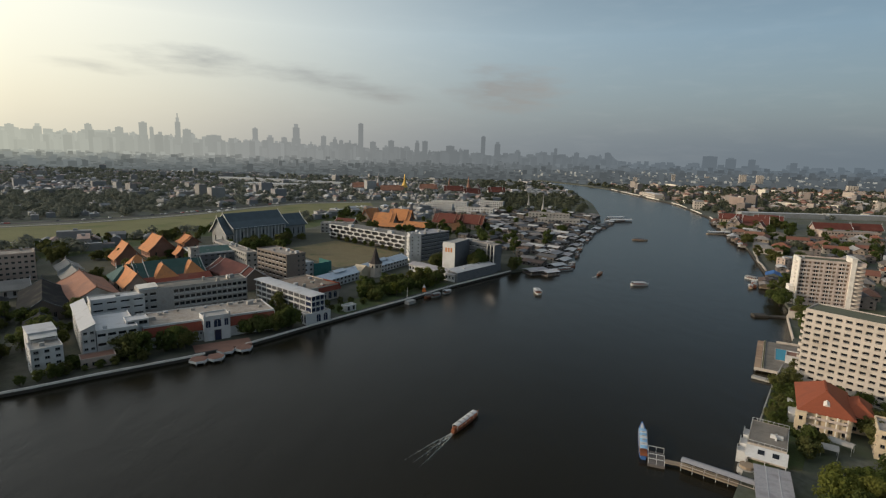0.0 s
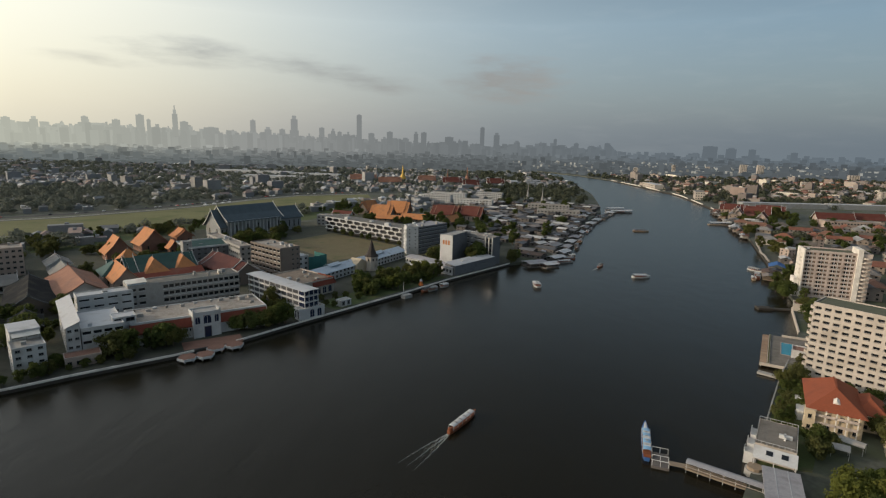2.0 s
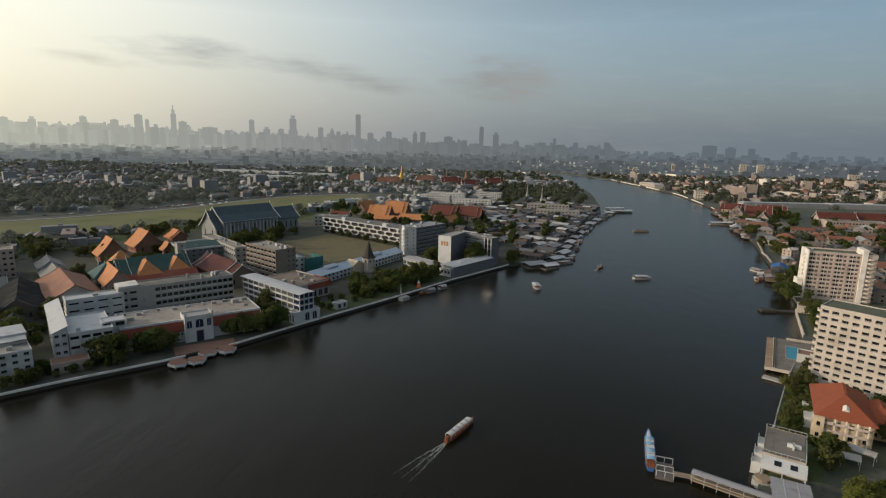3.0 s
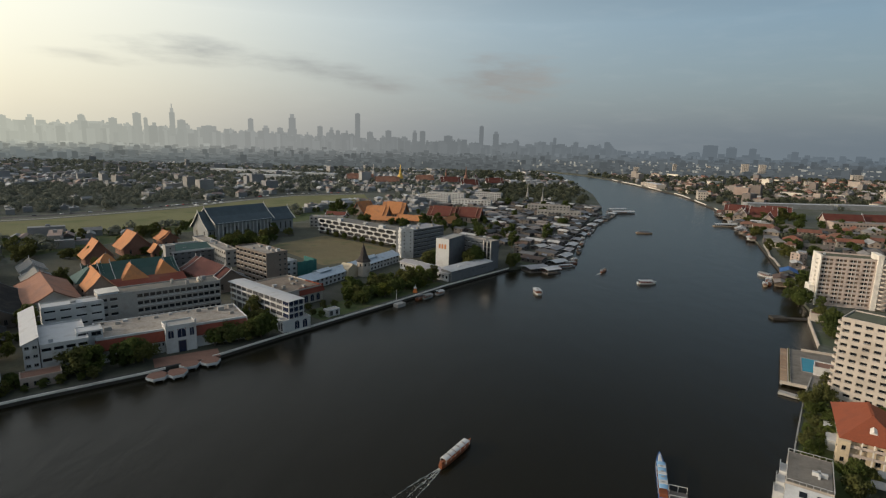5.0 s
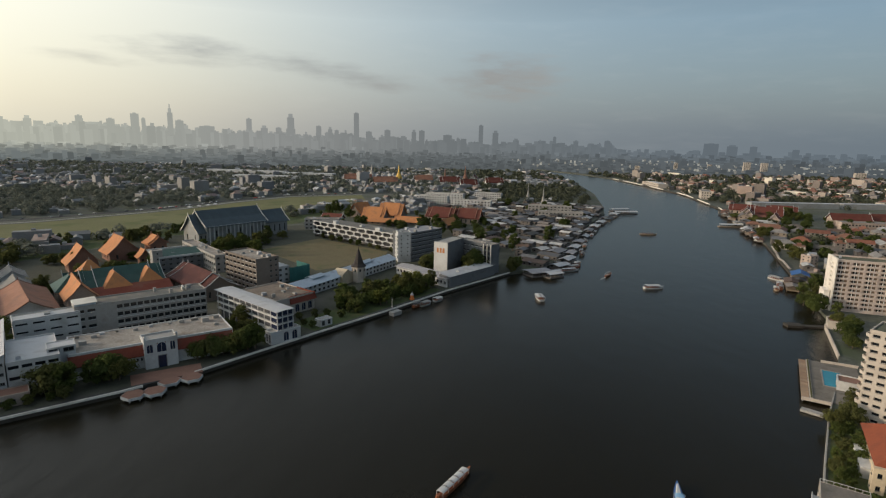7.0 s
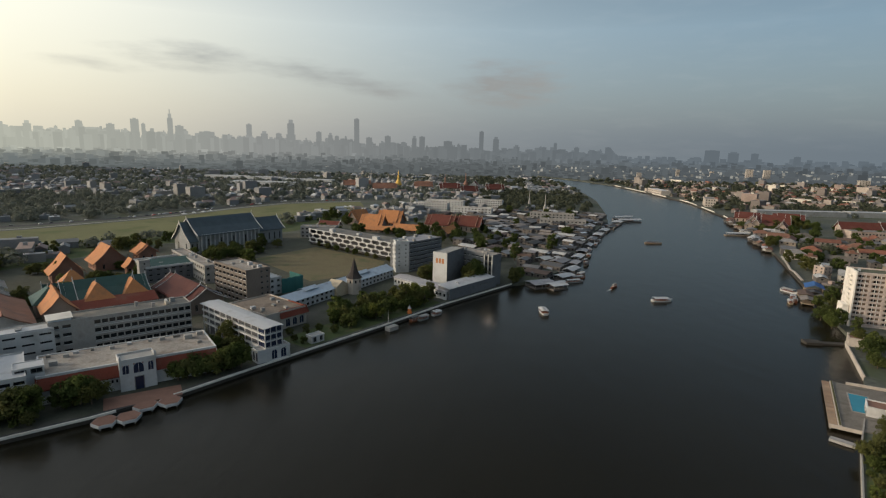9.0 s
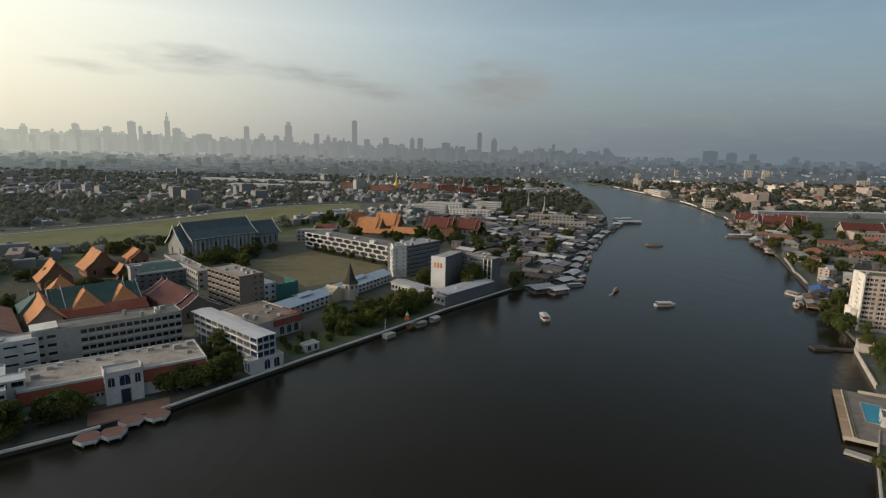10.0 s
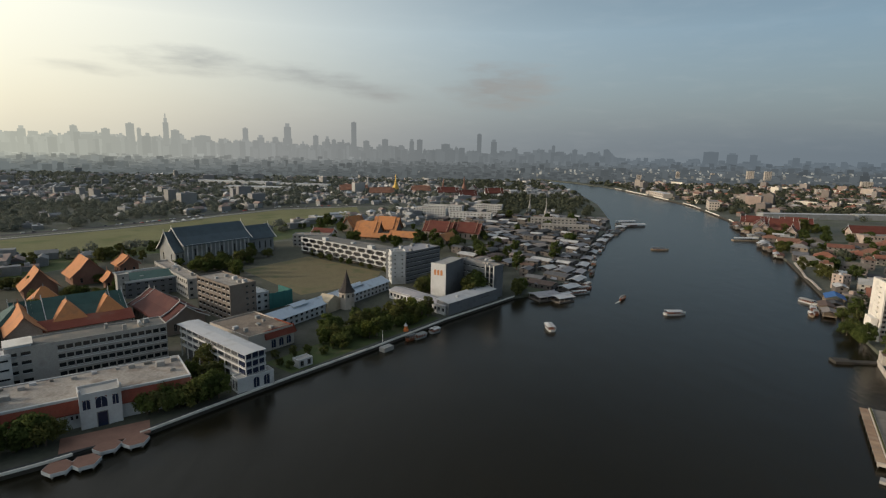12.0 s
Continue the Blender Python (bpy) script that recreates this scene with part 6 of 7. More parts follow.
def plant():
    for _ in range(18):
        y = TREE_RND.uniform(520, 940)
        x = along(LEFT_BANK, y) - TREE_RND.uniform(18, 130 if y < 800 else 200)
        if x > 85:
            tree(x, y, None, TREE_RND.uniform(0.7, 1.3), "dark tree among the market roofs", group="market trees")
    grove([(26 + i * 14, 570 + (i * 37) % 60) for i in range(4)] + [(50 + i * 12, 640 + (i * 23) % 50) for i in range(4)] + [(70, 560), (4, 650), (20, 655), (-40, 668), (-24, 676)], 6, "dark tree between campus and market", 0.8, 1.35, "market trees")
    for _ in range(10):
        y = TREE_RND.uniform(540, 930)
        x = along(LEFT_BANK, y) - TREE_RND.uniform(14, 120)
        if x > 80:
            tree(x, y, None, TREE_RND.uniform(0.7, 1.25), "dark tree among the market roofs", group="market trees")
    for _ in range(64):
        y = TREE_RND.uniform(450, 820)
        tree(along(RIGHT_BANK, y) + TREE_RND.uniform(14, 190), y, None, TREE_RND.uniform(0.6, 1.15), "tree among the houses of the far bank", group="town trees")
    # before the low river hall and the gate
    for x, y, k, s in ((-150, 254, 1, 1.5), (-145.5, 254.5, 0, 1.15), (-134, 267, 1, 1.35), (-130, 267.5, 4, 1.0), (-138, 263, 3, 1.2), (-166, 232, 3, 0.8), (-168.5, 228, 1, 0.7), (-190, 214, 0, 0.8), (-169, 240, 1, 0.7), (-166, 238, 3, 0.7)):
        tree(x, y, k, s, "dense dark green tree by the river wall")
    rowp = [(-107 + i * 3.1, 291 + i * 2.2) for i in range(8)] + [(-109 + i * 4.2, 296 + i * 2.8) for i in range(5)]
    for x, y in rowp:
        tree(x, y, TREE_RND.choice((1, 4, 0)), TREE_RND.uniform(0.8, 1.05), "clipped green tree in a row by the river hall")
    # riverside garden before the domed range
    for i in range(42):
        t, v = TREE_RND.uniform(0.36, 0.98), TREE_RND.random()
        x, y = -62 + 66 * t, 326 + 86 * t
        w = 8 + (24 if t > 0.25 else 12) * v
        tree(x - 0.78 * w, y + 0.62 * w, 6 + i % 2 if i % 5 == 0 else None, TREE_RND.uniform(0.5, 0.85) if i % 3 else TREE_RND.uniform(0.85, 1.15), "leafy garden tree beside the riverside walk")
    grove([(-8, 478), (-4, 486), (0, 492), (2, 480)], 2, "tall tree in the campus court", 0.9, 1.35, "campus trees")
    for x, y, k, q in ((27, 470, 2, 1.35), (31, 476, 5, 1.35), (35, 482, 2, 1.45), (30, 468, 5, 1.1), (36, 474, 2, 1.3), (39, 480, 5, 1.25), (41, 488, 2, 1.3), (33, 488, 5, 1.4), (26, 462, 2, 0.9)):
        tree(x, y, k, q, "tall dark tree filling the campus court", group="campus trees")
    grove([(62, 492), (66, 486), (63, 482), (68, 497)], 2, "dark tree at the river corner", 0.9, 1.2, "campus trees")
    grove([(-196 + i * 5, 536 + i * 3) for i in range(6)] + [(-176 + i * 5, 548 - i * 8) for i in range(5)] + [(-175, 560), (-165, 575), (-212, 548), (-204, 556), (-196, 562), (-188, 570), (-180, 578), (-172, 588), (-166, 596), (-160, 604), (-190, 556), (-182, 562), (-174, 572), (-200, 546), (-186, 546)], 5, "tree at the edge of the pitch", 0.7, 1.1, "campus trees")
    grove([(-118 + i * 11, 609 - i * 9) for i in range(9)], 2.0, "low brown-green tree before the car park", 0.4, 0.58, "campus trees")
    grove([(-250 + 9 * i, 440 + 7 * i) for i in range(6)] + [(-225, 400), (-215, 410), (-240, 395), (-250, 400), (-222, 430), (-214, 440), (-226, 452), (-243, 462), (-250, 487), (-238, 495)], 5, "dark tree between the tiled halls", 0.6, 1.0, "hall trees")
    grove([(-236, 280), (-226, 264), (-240, 270), (-212, 278), (-205, 292), (-210, 262), (-218, 256), (-250, 290), (-240, 300), (-208, 250), (-226, 300), (-232, 292), (-206, 300), (-212, 310), (-203, 280), (-198, 268), (-219, 306), (-254, 300), (-200, 256), (-194, 262)], 5, "dark tree between old houses", 0.6, 1.0, "hall trees")
    for _ in range(26):
        x = TREE_RND.uniform(-350, -262)
        tree(x, 470 + (x + 300) * 0.55 + TREE_RND.uniform(-60, 55), None, TREE_RND.uniform(0.6, 1.0), "dark tree between the tiled halls", group="lane trees")
    for i in range(120):
        t = i / 119
        x, y = np.interp(t, [0, 0.3, 0.55, 0.8, 1], [-560, -400, -300, -205, -118]), np.interp(t, [0, 0.3, 0.55, 0.8, 1], [420, 532, 640, 780, 915])
        w = TREE_RND.uniform(4, 44)
        tree(x + 0.7 * w + TREE_RND.uniform(-5, 5), y - 0.7 * w + TREE_RND.uniform(-5, 5), None, TREE_RND.uniform(0.38, 0.68), "park tree along the great lawn", group="park trees")
    grove([(-128, 795), (-140, 810), (-118, 812), (-146, 830), (-96, 806), (-80, 812), (-62, 806), (-44, 800), (-26, 796), (-8, 786), (10, 776), (-110, 760), (-120, 775), (-92, 700), (-84, 694), (-56, 692), (-48, 698), (-22, 692), (-12, 698), (-4, 688), (24, 686), (34, 696), (44, 706), (20, 724), (-15, 735), (56, 715), (60, 728), (-140, 760), (-150, 780), (30, 760), (48, 756), (-130, 700), (-112, 698)], 4, "dark tree round the monastery halls", 0.7, 1.15, "market trees")
    for _ in range(28):
        t = TREE_RND.random()
        x, y = -372 + 100 * t, 452 + 140 * t
        w = TREE_RND.uniform(-32, 30)
        tree(x + 0.8 * w, y - 0.6 * w, None, TREE_RND.uniform(0.6, 1.0), "dark tree behind the tiled halls", group="lane trees")
    grove([(-96, 322), (-93, 330), (-100, 330), (-88, 336), (-104, 322), (-96, 340)], 2, "dark tree in the yard behind the river hall", 0.7, 1.0, "campus trees")
    grove([(-206 + i * 5.5, 199 + i * 4.1) for i in range(8)] + [(-160 + i * 4.6, 236 + i * 3.7) for i in range(5)], 1.2, "low shrub along the riverside walk", 0.28, 0.5, "garden shrubs")
    grove([(-66, 338), (-71, 343), (-62, 345), (-57, 350), (-66, 353), (-52, 356), (-75, 350), (-60, 360), (-48, 366)], 1.5, "low garden shrub beside the walk", 0.3, 0.5, "garden shrubs")
    grove([(128 + i * 3.0, 200 + i * 4.2) for i in range(9)] + [(132 + i * 2.6, 198 + i * 4.4) for i in range(5)], 1.0, "low shrub along the garden wall", 0.25, 0.42, "garden shrubs")
    grove([(-14, 408), (-9, 412), (-4, 417), (0, 424), (-10, 420), (-18, 416), (-5, 428), (-22, 408), (-16, 428), (-24, 420)], 2, "leafy garden tree beside the riverside walk", 0.5, 0.85)
    # right bank gardens
    near = [(151, 220), (156, 228), (160, 236), (164, 243), (169, 248), (157, 243), (172, 258), (150, 213), (144, 216), (140, 190), (136, 186), (138, 188), (153, 236), (147, 224)]
    grove(near, 1.8, "bushy tree on the hotel's river bank", 0.45, 0.75, "bank trees")
    for x, y, k, s in ((122, 152, 6, 1.05), (127.5, 158.5, 6, 1.0), (131, 150, 7, 1.0), (124, 146, 1, 1.0), (138, 161, 6, 0.85), (115, 146, 1, 0.8), (131, 180, 1, 0.8), (134, 187, 0, 0.8), (112, 140, 0, 0.9), (128, 138, 2, 0.9), (145, 150, 1, 0.9), (166, 196, 4, 0.9), (162, 188, 2, 0.8), (170, 188, 0, 0.9), (172, 200, 2, 0.8), (176, 192, 4, 0.9), (168, 178, 0, 0.9), (180, 204, 1, 0.9), (152, 166, 4, 0.9), (174, 228, 1, 0.7), (180, 220, 4, 0.7), (186, 212, 0, 0.75), (192, 204, 4, 0.8), (184, 198, 2, 0.8), (190, 192, 1, 0.9), (168, 222, 3, 0.8)):
        tree(x, y, k, s, "sunlit leafy tree beside the pier house", group="bank trees")
    grove([(236, 352), (240, 360), (246, 368), (252, 380), (232, 340), (226, 330), (222, 322), (244, 384), (250, 392), (240, 345), (258, 405), (250, 400), (262, 415), (270, 420), (266, 428), (276, 432), (280, 440)], 3, "bushy tree in the hotel garden", 0.6, 0.95, "bank trees")
    grove([(512 + 12 * math.cos(i), 842 + 16 * math.sin(i * 1.7)) for i in range(10)] + [(425 + i * 9, 830 + 6 * math.sin(i * 2.1)) for i in range(6)] + [(430 + i * 6, 795 - i * 5) for i in range(5)] + [(380, 690), (372, 676), (366, 660), (390, 700), (330, 560), (340, 575), (336, 550)], 6, "dark tree among the temple halls", 0.8, 1.3, "bank trees")


plant()


def joined_woods(group, label):
    """Countless trees of one district as one mesh: trunks with limbs, and leafy crowns."""
    for part_no, name, mat in ((0, "trunks", "bark"), (1, "crowns", "leaf")):
        verts, faces, base = [], [], 0
        for x, y, k, s, a in WOODS[group]:
            me = KINDS[k][part_no]
            co = np.empty(len(me.vertices) * 3)
            me.vertices.foreach_get("co", co)
            co = co.reshape(-1, 3) * s
            c, d = math.cos(a), math.sin(a)
            verts.append(np.stack((x + co[:, 0] * c - co[:, 1] * d, y + co[:, 0] * d + co[:, 1] * c, GROUND + co[:, 2]), 1))
            faces.extend([base + v for v in f.vertices] for f in me.polygons)
            base += len(co)
        me = bpy.data.meshes.new(name)
        me.from_pydata(np.concatenate(verts), [], faces)
        me.materials.append(M[mat])
        tagged(new("tree_" + name, me), name + " of " + label, "trees", kind="stuff")


joined_woods("market trees", "dark trees standing among the market roofs")
joined_woods("town trees", "trees standing among the far bank houses")
joined_woods("park trees", "park trees along the great lawn")
joined_woods("lane trees", "dark trees behind the tiled halls")


# ---- quay stalls, boats ----
def boat(name, x, y, heading, length, beam, hull, roof, label, z=0.0, cabin=0.55, group="", canopy_h=2.6, lengths=1, spread=1.02):
    """A long passenger boat: pointed hull, deck, canopy on posts and a stern house."""
    root = thing(name, x, y, heading, label, "boat", group, z)
    L2, B = length / 2, beam / 2
    bm = bmesh.new()
    secs = []
    for t, k, top, keel in ((-1.0, 0.55, 1.3, -0.2), (-0.85, 0.9, 1.15, -0.5), (-0.3, 1.0, 1.0, -0.6), (0.3, 1.0, 1.05, -0.6), (0.7, 0.7, 1.3, -0.5), (0.92, 0.28, 1.75, -0.1), (1.0, 0.05, 2.05, 0.6)):
        xx, b = t * L2, B * k
        secs.append([(xx, -b, top), (xx, -b * 0.8, keel), (xx, b * 0.8, keel), (xx, b, top)])
    sweep(bm, secs)
    part("hull", bm, hull, root)
    c0, c1 = -L2 * 0.82, L2 * cabin
    n = 5
    for q in range(lengths):
        bm = bmesh.new()
        rings = []
        for xx in (c0 + (c1 - c0) * q / lengths + (0.22 if q else 0), c0 + (c1 - c0) * (q + 1) / lengths - (0.22 if lengths > 1 else 0)):
            arc = [(xx, B * spread * math.cos(math.pi * i / n), canopy_h + 0.35 * math.sin(math.pi * i / n)) for i in range(n + 1)]
            rings.append(arc + [(xx, yy, zz - 0.12) for _, yy, zz in arc[::-1]])
        sweep(bm, rings)
        part("canopy", bm, roof, root)
    for i in range(6):
        xx = c0 + (c1 - c0) * i / 5
        for s in (-1, 1):
            bm = bmesh.new()
            box(bm, xx - 0.06, xx + 0.06, s * B * 0.92 - 0.06, s * B * 0.92 + 0.06, 0.9, canopy_h + 0.1)
            part("post", bm, "white", root)
    for i in range(1, 5):
        bm = bmesh.new()
        xx = c0 + (c1 - c0) * i / 5
        box(bm, xx - 0.25, xx + 0.25, -0.5, 0.5, canopy_h + 0.3, canopy_h + 0.55)
        part("roof_vent", bm, "grey_wall", root)
    bm = bmesh.new()
    box(bm, c0, c1, -B * 0.8, B * 0.8, 0.9, 1.25)
    part("bench", bm, "brown_wood", root)
    return root


def boats():
    b = boat("express_boat", 11.0, 202.0, 57, 19.5, 2.5, "brown_wood", "white", "long wooden express boat with a white canopy, under way", cabin=0.72, lengths=5)
    bm = bmesh.new()
    lathe(bm, [(0.8, 1.0), (0.8, 2.2), (0.6, 2.4)], 8, -8.8, 0)
    part("stern_house", bm, "brown_wood", b)
    # wake: low foamy ridges fanning out behind the boat
    w = thing("wake", 5.8, 194.0, 57, "pale foamy wake behind the express boat", "wake", z=0.0)
    rnd = random.Random(9)
    for s, bend in ((-1, 0.14), (1, 0.2), (0.2, 0.06)):
        for k in range(7):
            bm = bmesh.new()
            secs = []
            for i in range(6):
                t = (k + i / 5 * 0.92) / 7
                x, y = -26 * t, s * (0.4 + bend * 26 * t * (1 - 0.35 * t)) + rnd.uniform(-0.22, 0.22)
                r = (0.42 - 0.34 * t) * rnd.uniform(0.3, 1.1) * (0.35 if i in (0, 5) else 1)
                secs.append([(x, y - r, -0.05), (x + rnd.uniform(-0.3, 0.3), y, 0.2 * (1 - t) + 0.02), (x, y + r, -0.05)])
            sweep(bm, secs)
            part("foam_ridge", bm, "foam", w)
    for i in range(90):
        t = rnd.random() ** 1.6
        bm = bmesh.new()
        x, y, r = -0.5 - 24 * t, rnd.uniform(-1, 1) * (0.4 + 3.4 * t), rnd.uniform(0.08, 0.3) * (1.15 - t)
        lathe(bm, [(r, -0.04), (r * 0.8, 0.03), (r * 0.3, 0.06)], 6, x, y)
        part("foam_patch", bm, "foam", w)
    b = boat("moored_boat", 77.0, 192.0, 72, 26, 3.3, "boat_blue", "boat_light", "moored blue passenger boat with light blue roof", cabin=0.35, canopy_h=2.9, spread=0.8)
    bm = bmesh.new()
    sweep(bm, [[(x, -r, 1.6), (x, r, 1.6), (x, r * 0.6, 2.3), (x, -r * 0.6, 2.3)] for x, r in ((5.2, 1.0), (11.0, 0.35))])
    part("bow_cover", bm, "white", b)
    bm = bmesh.new()
    box(bm, -12.6, -10.8, -1.2, 1.2, 1.0, 2.4)
    part("stern_house", bm, "brown_wood", b)
    for x0, x1 in ((-8.4, -6.4), (-3.2, -1.6), (1.0, 2.2)):
        bm = bmesh.new()
        sweep(bm, [[(x, -1.2, 3.16), (x, 1.2, 3.16), (x, 1.2, 3.34), (x, -1.2, 3.34)] for x in (x0, x1)])
        part("roof_hatch", bm, "white", b)
    for x, y, hd, ln, bw, hull, rf, lb in ((73, 411, 95, 13, 5.0, "white", "white", "white ferry boat crossing the river"), (163, 445, 5, 15, 5.0, "white", "sheet", "broad cross-river ferry with a pale roof"), (247, 688, -8, 19, 4.6, "wood", "shed_roof", "brown river boat with a low roof"), (275, 480, -70, 14, 5.0, "white", "concrete", "pale boat lying off the bank"), (140, 481, 50, 11, 1.8, "brown_wood", "shed_roof", "slim long-tailed boat with a wake")):
        boat("ferry_boat", x, y, hd, ln, bw, hull, rf, lb, group="river boats", cabin=0.6)
    w = thing("wake", 136.5, 476, 50, "narrow pale wake of the slim boat", "wake", z=0.0)
    bm = bmesh.new()
    sweep(bm, [[(-i * 2.4, -r, -0.05), (-i * 2.4, 0, 0.12), (-i * 2.4, r, -0.05)] for i, r in enumerate((0.7, 0.8, 0.6, 0.4, 0.15))])
    part("foam_ridge", bm, "foam", w)
    # boats tied up along the left bank and at the market piers
    rnd = random.Random(21)
    for x, y, hd, ln in ((-9, 388, 50, 9), (-4, 391, 50, 10), (4, 401, 48, 8), (92, 478, 35, 15), (100, 487, 30, 13), (112, 494, 20, 17), (118, 507, 25, 15), (124, 520, 50, 13), (139, 562, 65, 14), (142, 578, 65, 12), (152, 604, 68, 15), (160, 630, 65, 12), (176, 668, 68, 14), (186, 692, 65, 12), (204, 742, 62, 15), (222, 778, 62, 16), (249, 826, 60, 15), (282, 880, 30, 18), (262, 452, 60, 9), (256, 448, 70, 8), (266, 461, 60, 9)):
        boat("moored_boat", x, y, hd, ln, rnd.uniform(2.6, 4.6), rnd.choice(("wood", "grey_wall", "white", "brown_wood")), rnd.choice(("sheet", "white", "shed_roof", "grey_wall")), "moored river boat with a canopy", group="moored boats", cabin=0.6)


boats()


def theatre_columns():
    """White columns along the theatre's long side."""
    r = thing("colonnade", -209, 597, 53, "row of white columns along the theatre wall", "colonnade")
    for i in range(15):
        bm = bmesh.new()
        x = -30 + i * 4.3
        box(bm, x, x + 0.9, -17.6, -16.7, 0, 16.4)
        part("column", bm, "white", r)
    bm = bmesh.new()
    box(bm, -31, 31.5, -17.8, -16.6, 16.4, 17.2)
    part("beam", bm, "white", r)


theatre_columns()


def quay_clutter():
    """Crates, drums, awnings and small skiffs crowding the market edge."""
    rnd = random.Random(63)
    for i in range(26):
        y = rnd.uniform(492, 900)
        x = along(LEFT_BANK, y) + rnd.uniform(1.5, 9)
        boat("skiff", x, y, 60 + rnd.uniform(-30, 30), rnd.uniform(6, 11), rnd.uniform(1.6, 2.6), rnd.choice(("brown_wood", "dark_boards", "grey_wall")), rnd.choice(("white", "sheet", "shed_roof")), "small skiff with a cloth awning tied to the market edge", group="skiffs", cabin=0.4, canopy_h=2.2)
    for i in range(40):
        y = rnd.uniform(490, 900)
        x = along(LEFT_BANK, y) - rnd.uniform(1, 26)
        r = thing("market_awning", x, y, 52 + rnd.uniform(-25, 25), "low market awning of pale cloth on poles", "awning", "market awnings")
        w, d, h = rnd.uniform(4, 9), rnd.uniform(3, 5), rnd.uniform(2.6, 4.6)
        bm = bmesh.new()
        sweep(bm, [[(u, 0, h), (u, d, h + 0.7), (u, d, h + 0.8), (u, 0, h + 0.1)] for u in (0, w)])
        part("roof", bm, rnd.choice(("white", "sheet", "grey_sheet", "blue_sheet", "shed_roof")), r)
        for u in (0.1, w - 0.25):
            for v in (0.1, d - 0.25):
                bm = bmesh.new()
                box(bm, u, u + 0.12, v, v + 0.12, 0, h + 0.2)
                part("pole", bm, "frame", r)


    for i in range(26):
        y = rnd.uniform(645, 900)
        r = thing("river_stall", along(RIGHT_BANK, y) - rnd.uniform(1, 8), y, 66 + rnd.uniform(-12, 12), "open riverside shed with a sheet roof on piles", "stall", "river stalls", z=0.0)
        w, d, h = rnd.uniform(7, 16), rnd.uniform(5, 10), rnd.uniform(3.6, 6)
        bm = bmesh.new()
        box(bm, 0, w, -d / 2, d / 2, 1.4, 1.8)
        part("deck", bm, "dark_boards", r)
        for u in (0.3, w / 2, w - 0.6):
            for v in (-d / 2 + 0.2, d / 2 - 0.5):
                bm = bmesh.new()
                box(bm, u, u + 0.3, v, v + 0.3, -2, h)
                part("post", bm, "dark_boards", r)
        bm = bmesh.new()
        box(bm, 0.6, w - 0.6, -d / 2 + 0.8, d / 2 - 0.8, 1.8, h - 0.1)
        part("wall", bm, rnd.choice(("house_wall", "dark_boards", "white")), r)
        bm = bmesh.new()
        gable(bm, 0, w, -d / 2, d / 2, h, h + rnd.uniform(0.8, 1.8), 0.6, 0.15)
        part("roof", bm, rnd.choice(("shed_roof", "house_roof", "sheet", "house_roof")), r)


quay_clutter()


def piers():
    """Market piers and floating pontoons along the left bank."""
    rnd = random.Random(4)
    for x, y, a, w, d in ((74, 475, 25, 20, 14), (88, 470, 30, 14, 10), (100, 500, 40, 16, 10), (112, 520, 55, 18, 9), (122, 548, 62, 16, 9), (133, 578, 64, 18, 9), (146, 612, 66, 16, 10), (160, 645, 66, 16, 9), (174, 682, 66, 18, 9), (190, 716, 66, 18, 10), (208, 756, 62, 18, 10), (228, 792, 62, 20, 10), (250, 838, 60, 18, 12), (262, 870, 10, 36, 8), (268, 905, 20, 30, 8)):
        r = thing("river_pier", x, y, a, "floating pier with a low grey sheet roof", "pier", "market piers", z=0.0)
        bm = bmesh.new()
        box(bm, 0, w, -d / 2, d / 2, -0.5, 1.0)
        part("pontoon", bm, "dark_boards", r)
        bm = bmesh.new()
        h = rnd.uniform(3.4, 4.4)
        gable(bm, 0, w, -d / 2, d / 2, h, h + rnd.uniform(0.7, 1.5), 0.5, 0.15)
        part("roof", bm, "sheet" if int(x) % 3 == 1 else "grey_sheet" if int(x) % 3 == 2 else "shed_roof", r)
        for i in range(4):
            for s in (-1, 1):
                bm = bmesh.new()
                xx = 0.5 + (w - 1) * i / 3
                box(bm, xx - 0.12, xx + 0.12, s * (d / 2 - 0.4) - 0.12, s * (d / 2 - 0.4) + 0.12, 1.0, h)
                part("post", bm, "concrete", r)


piers()


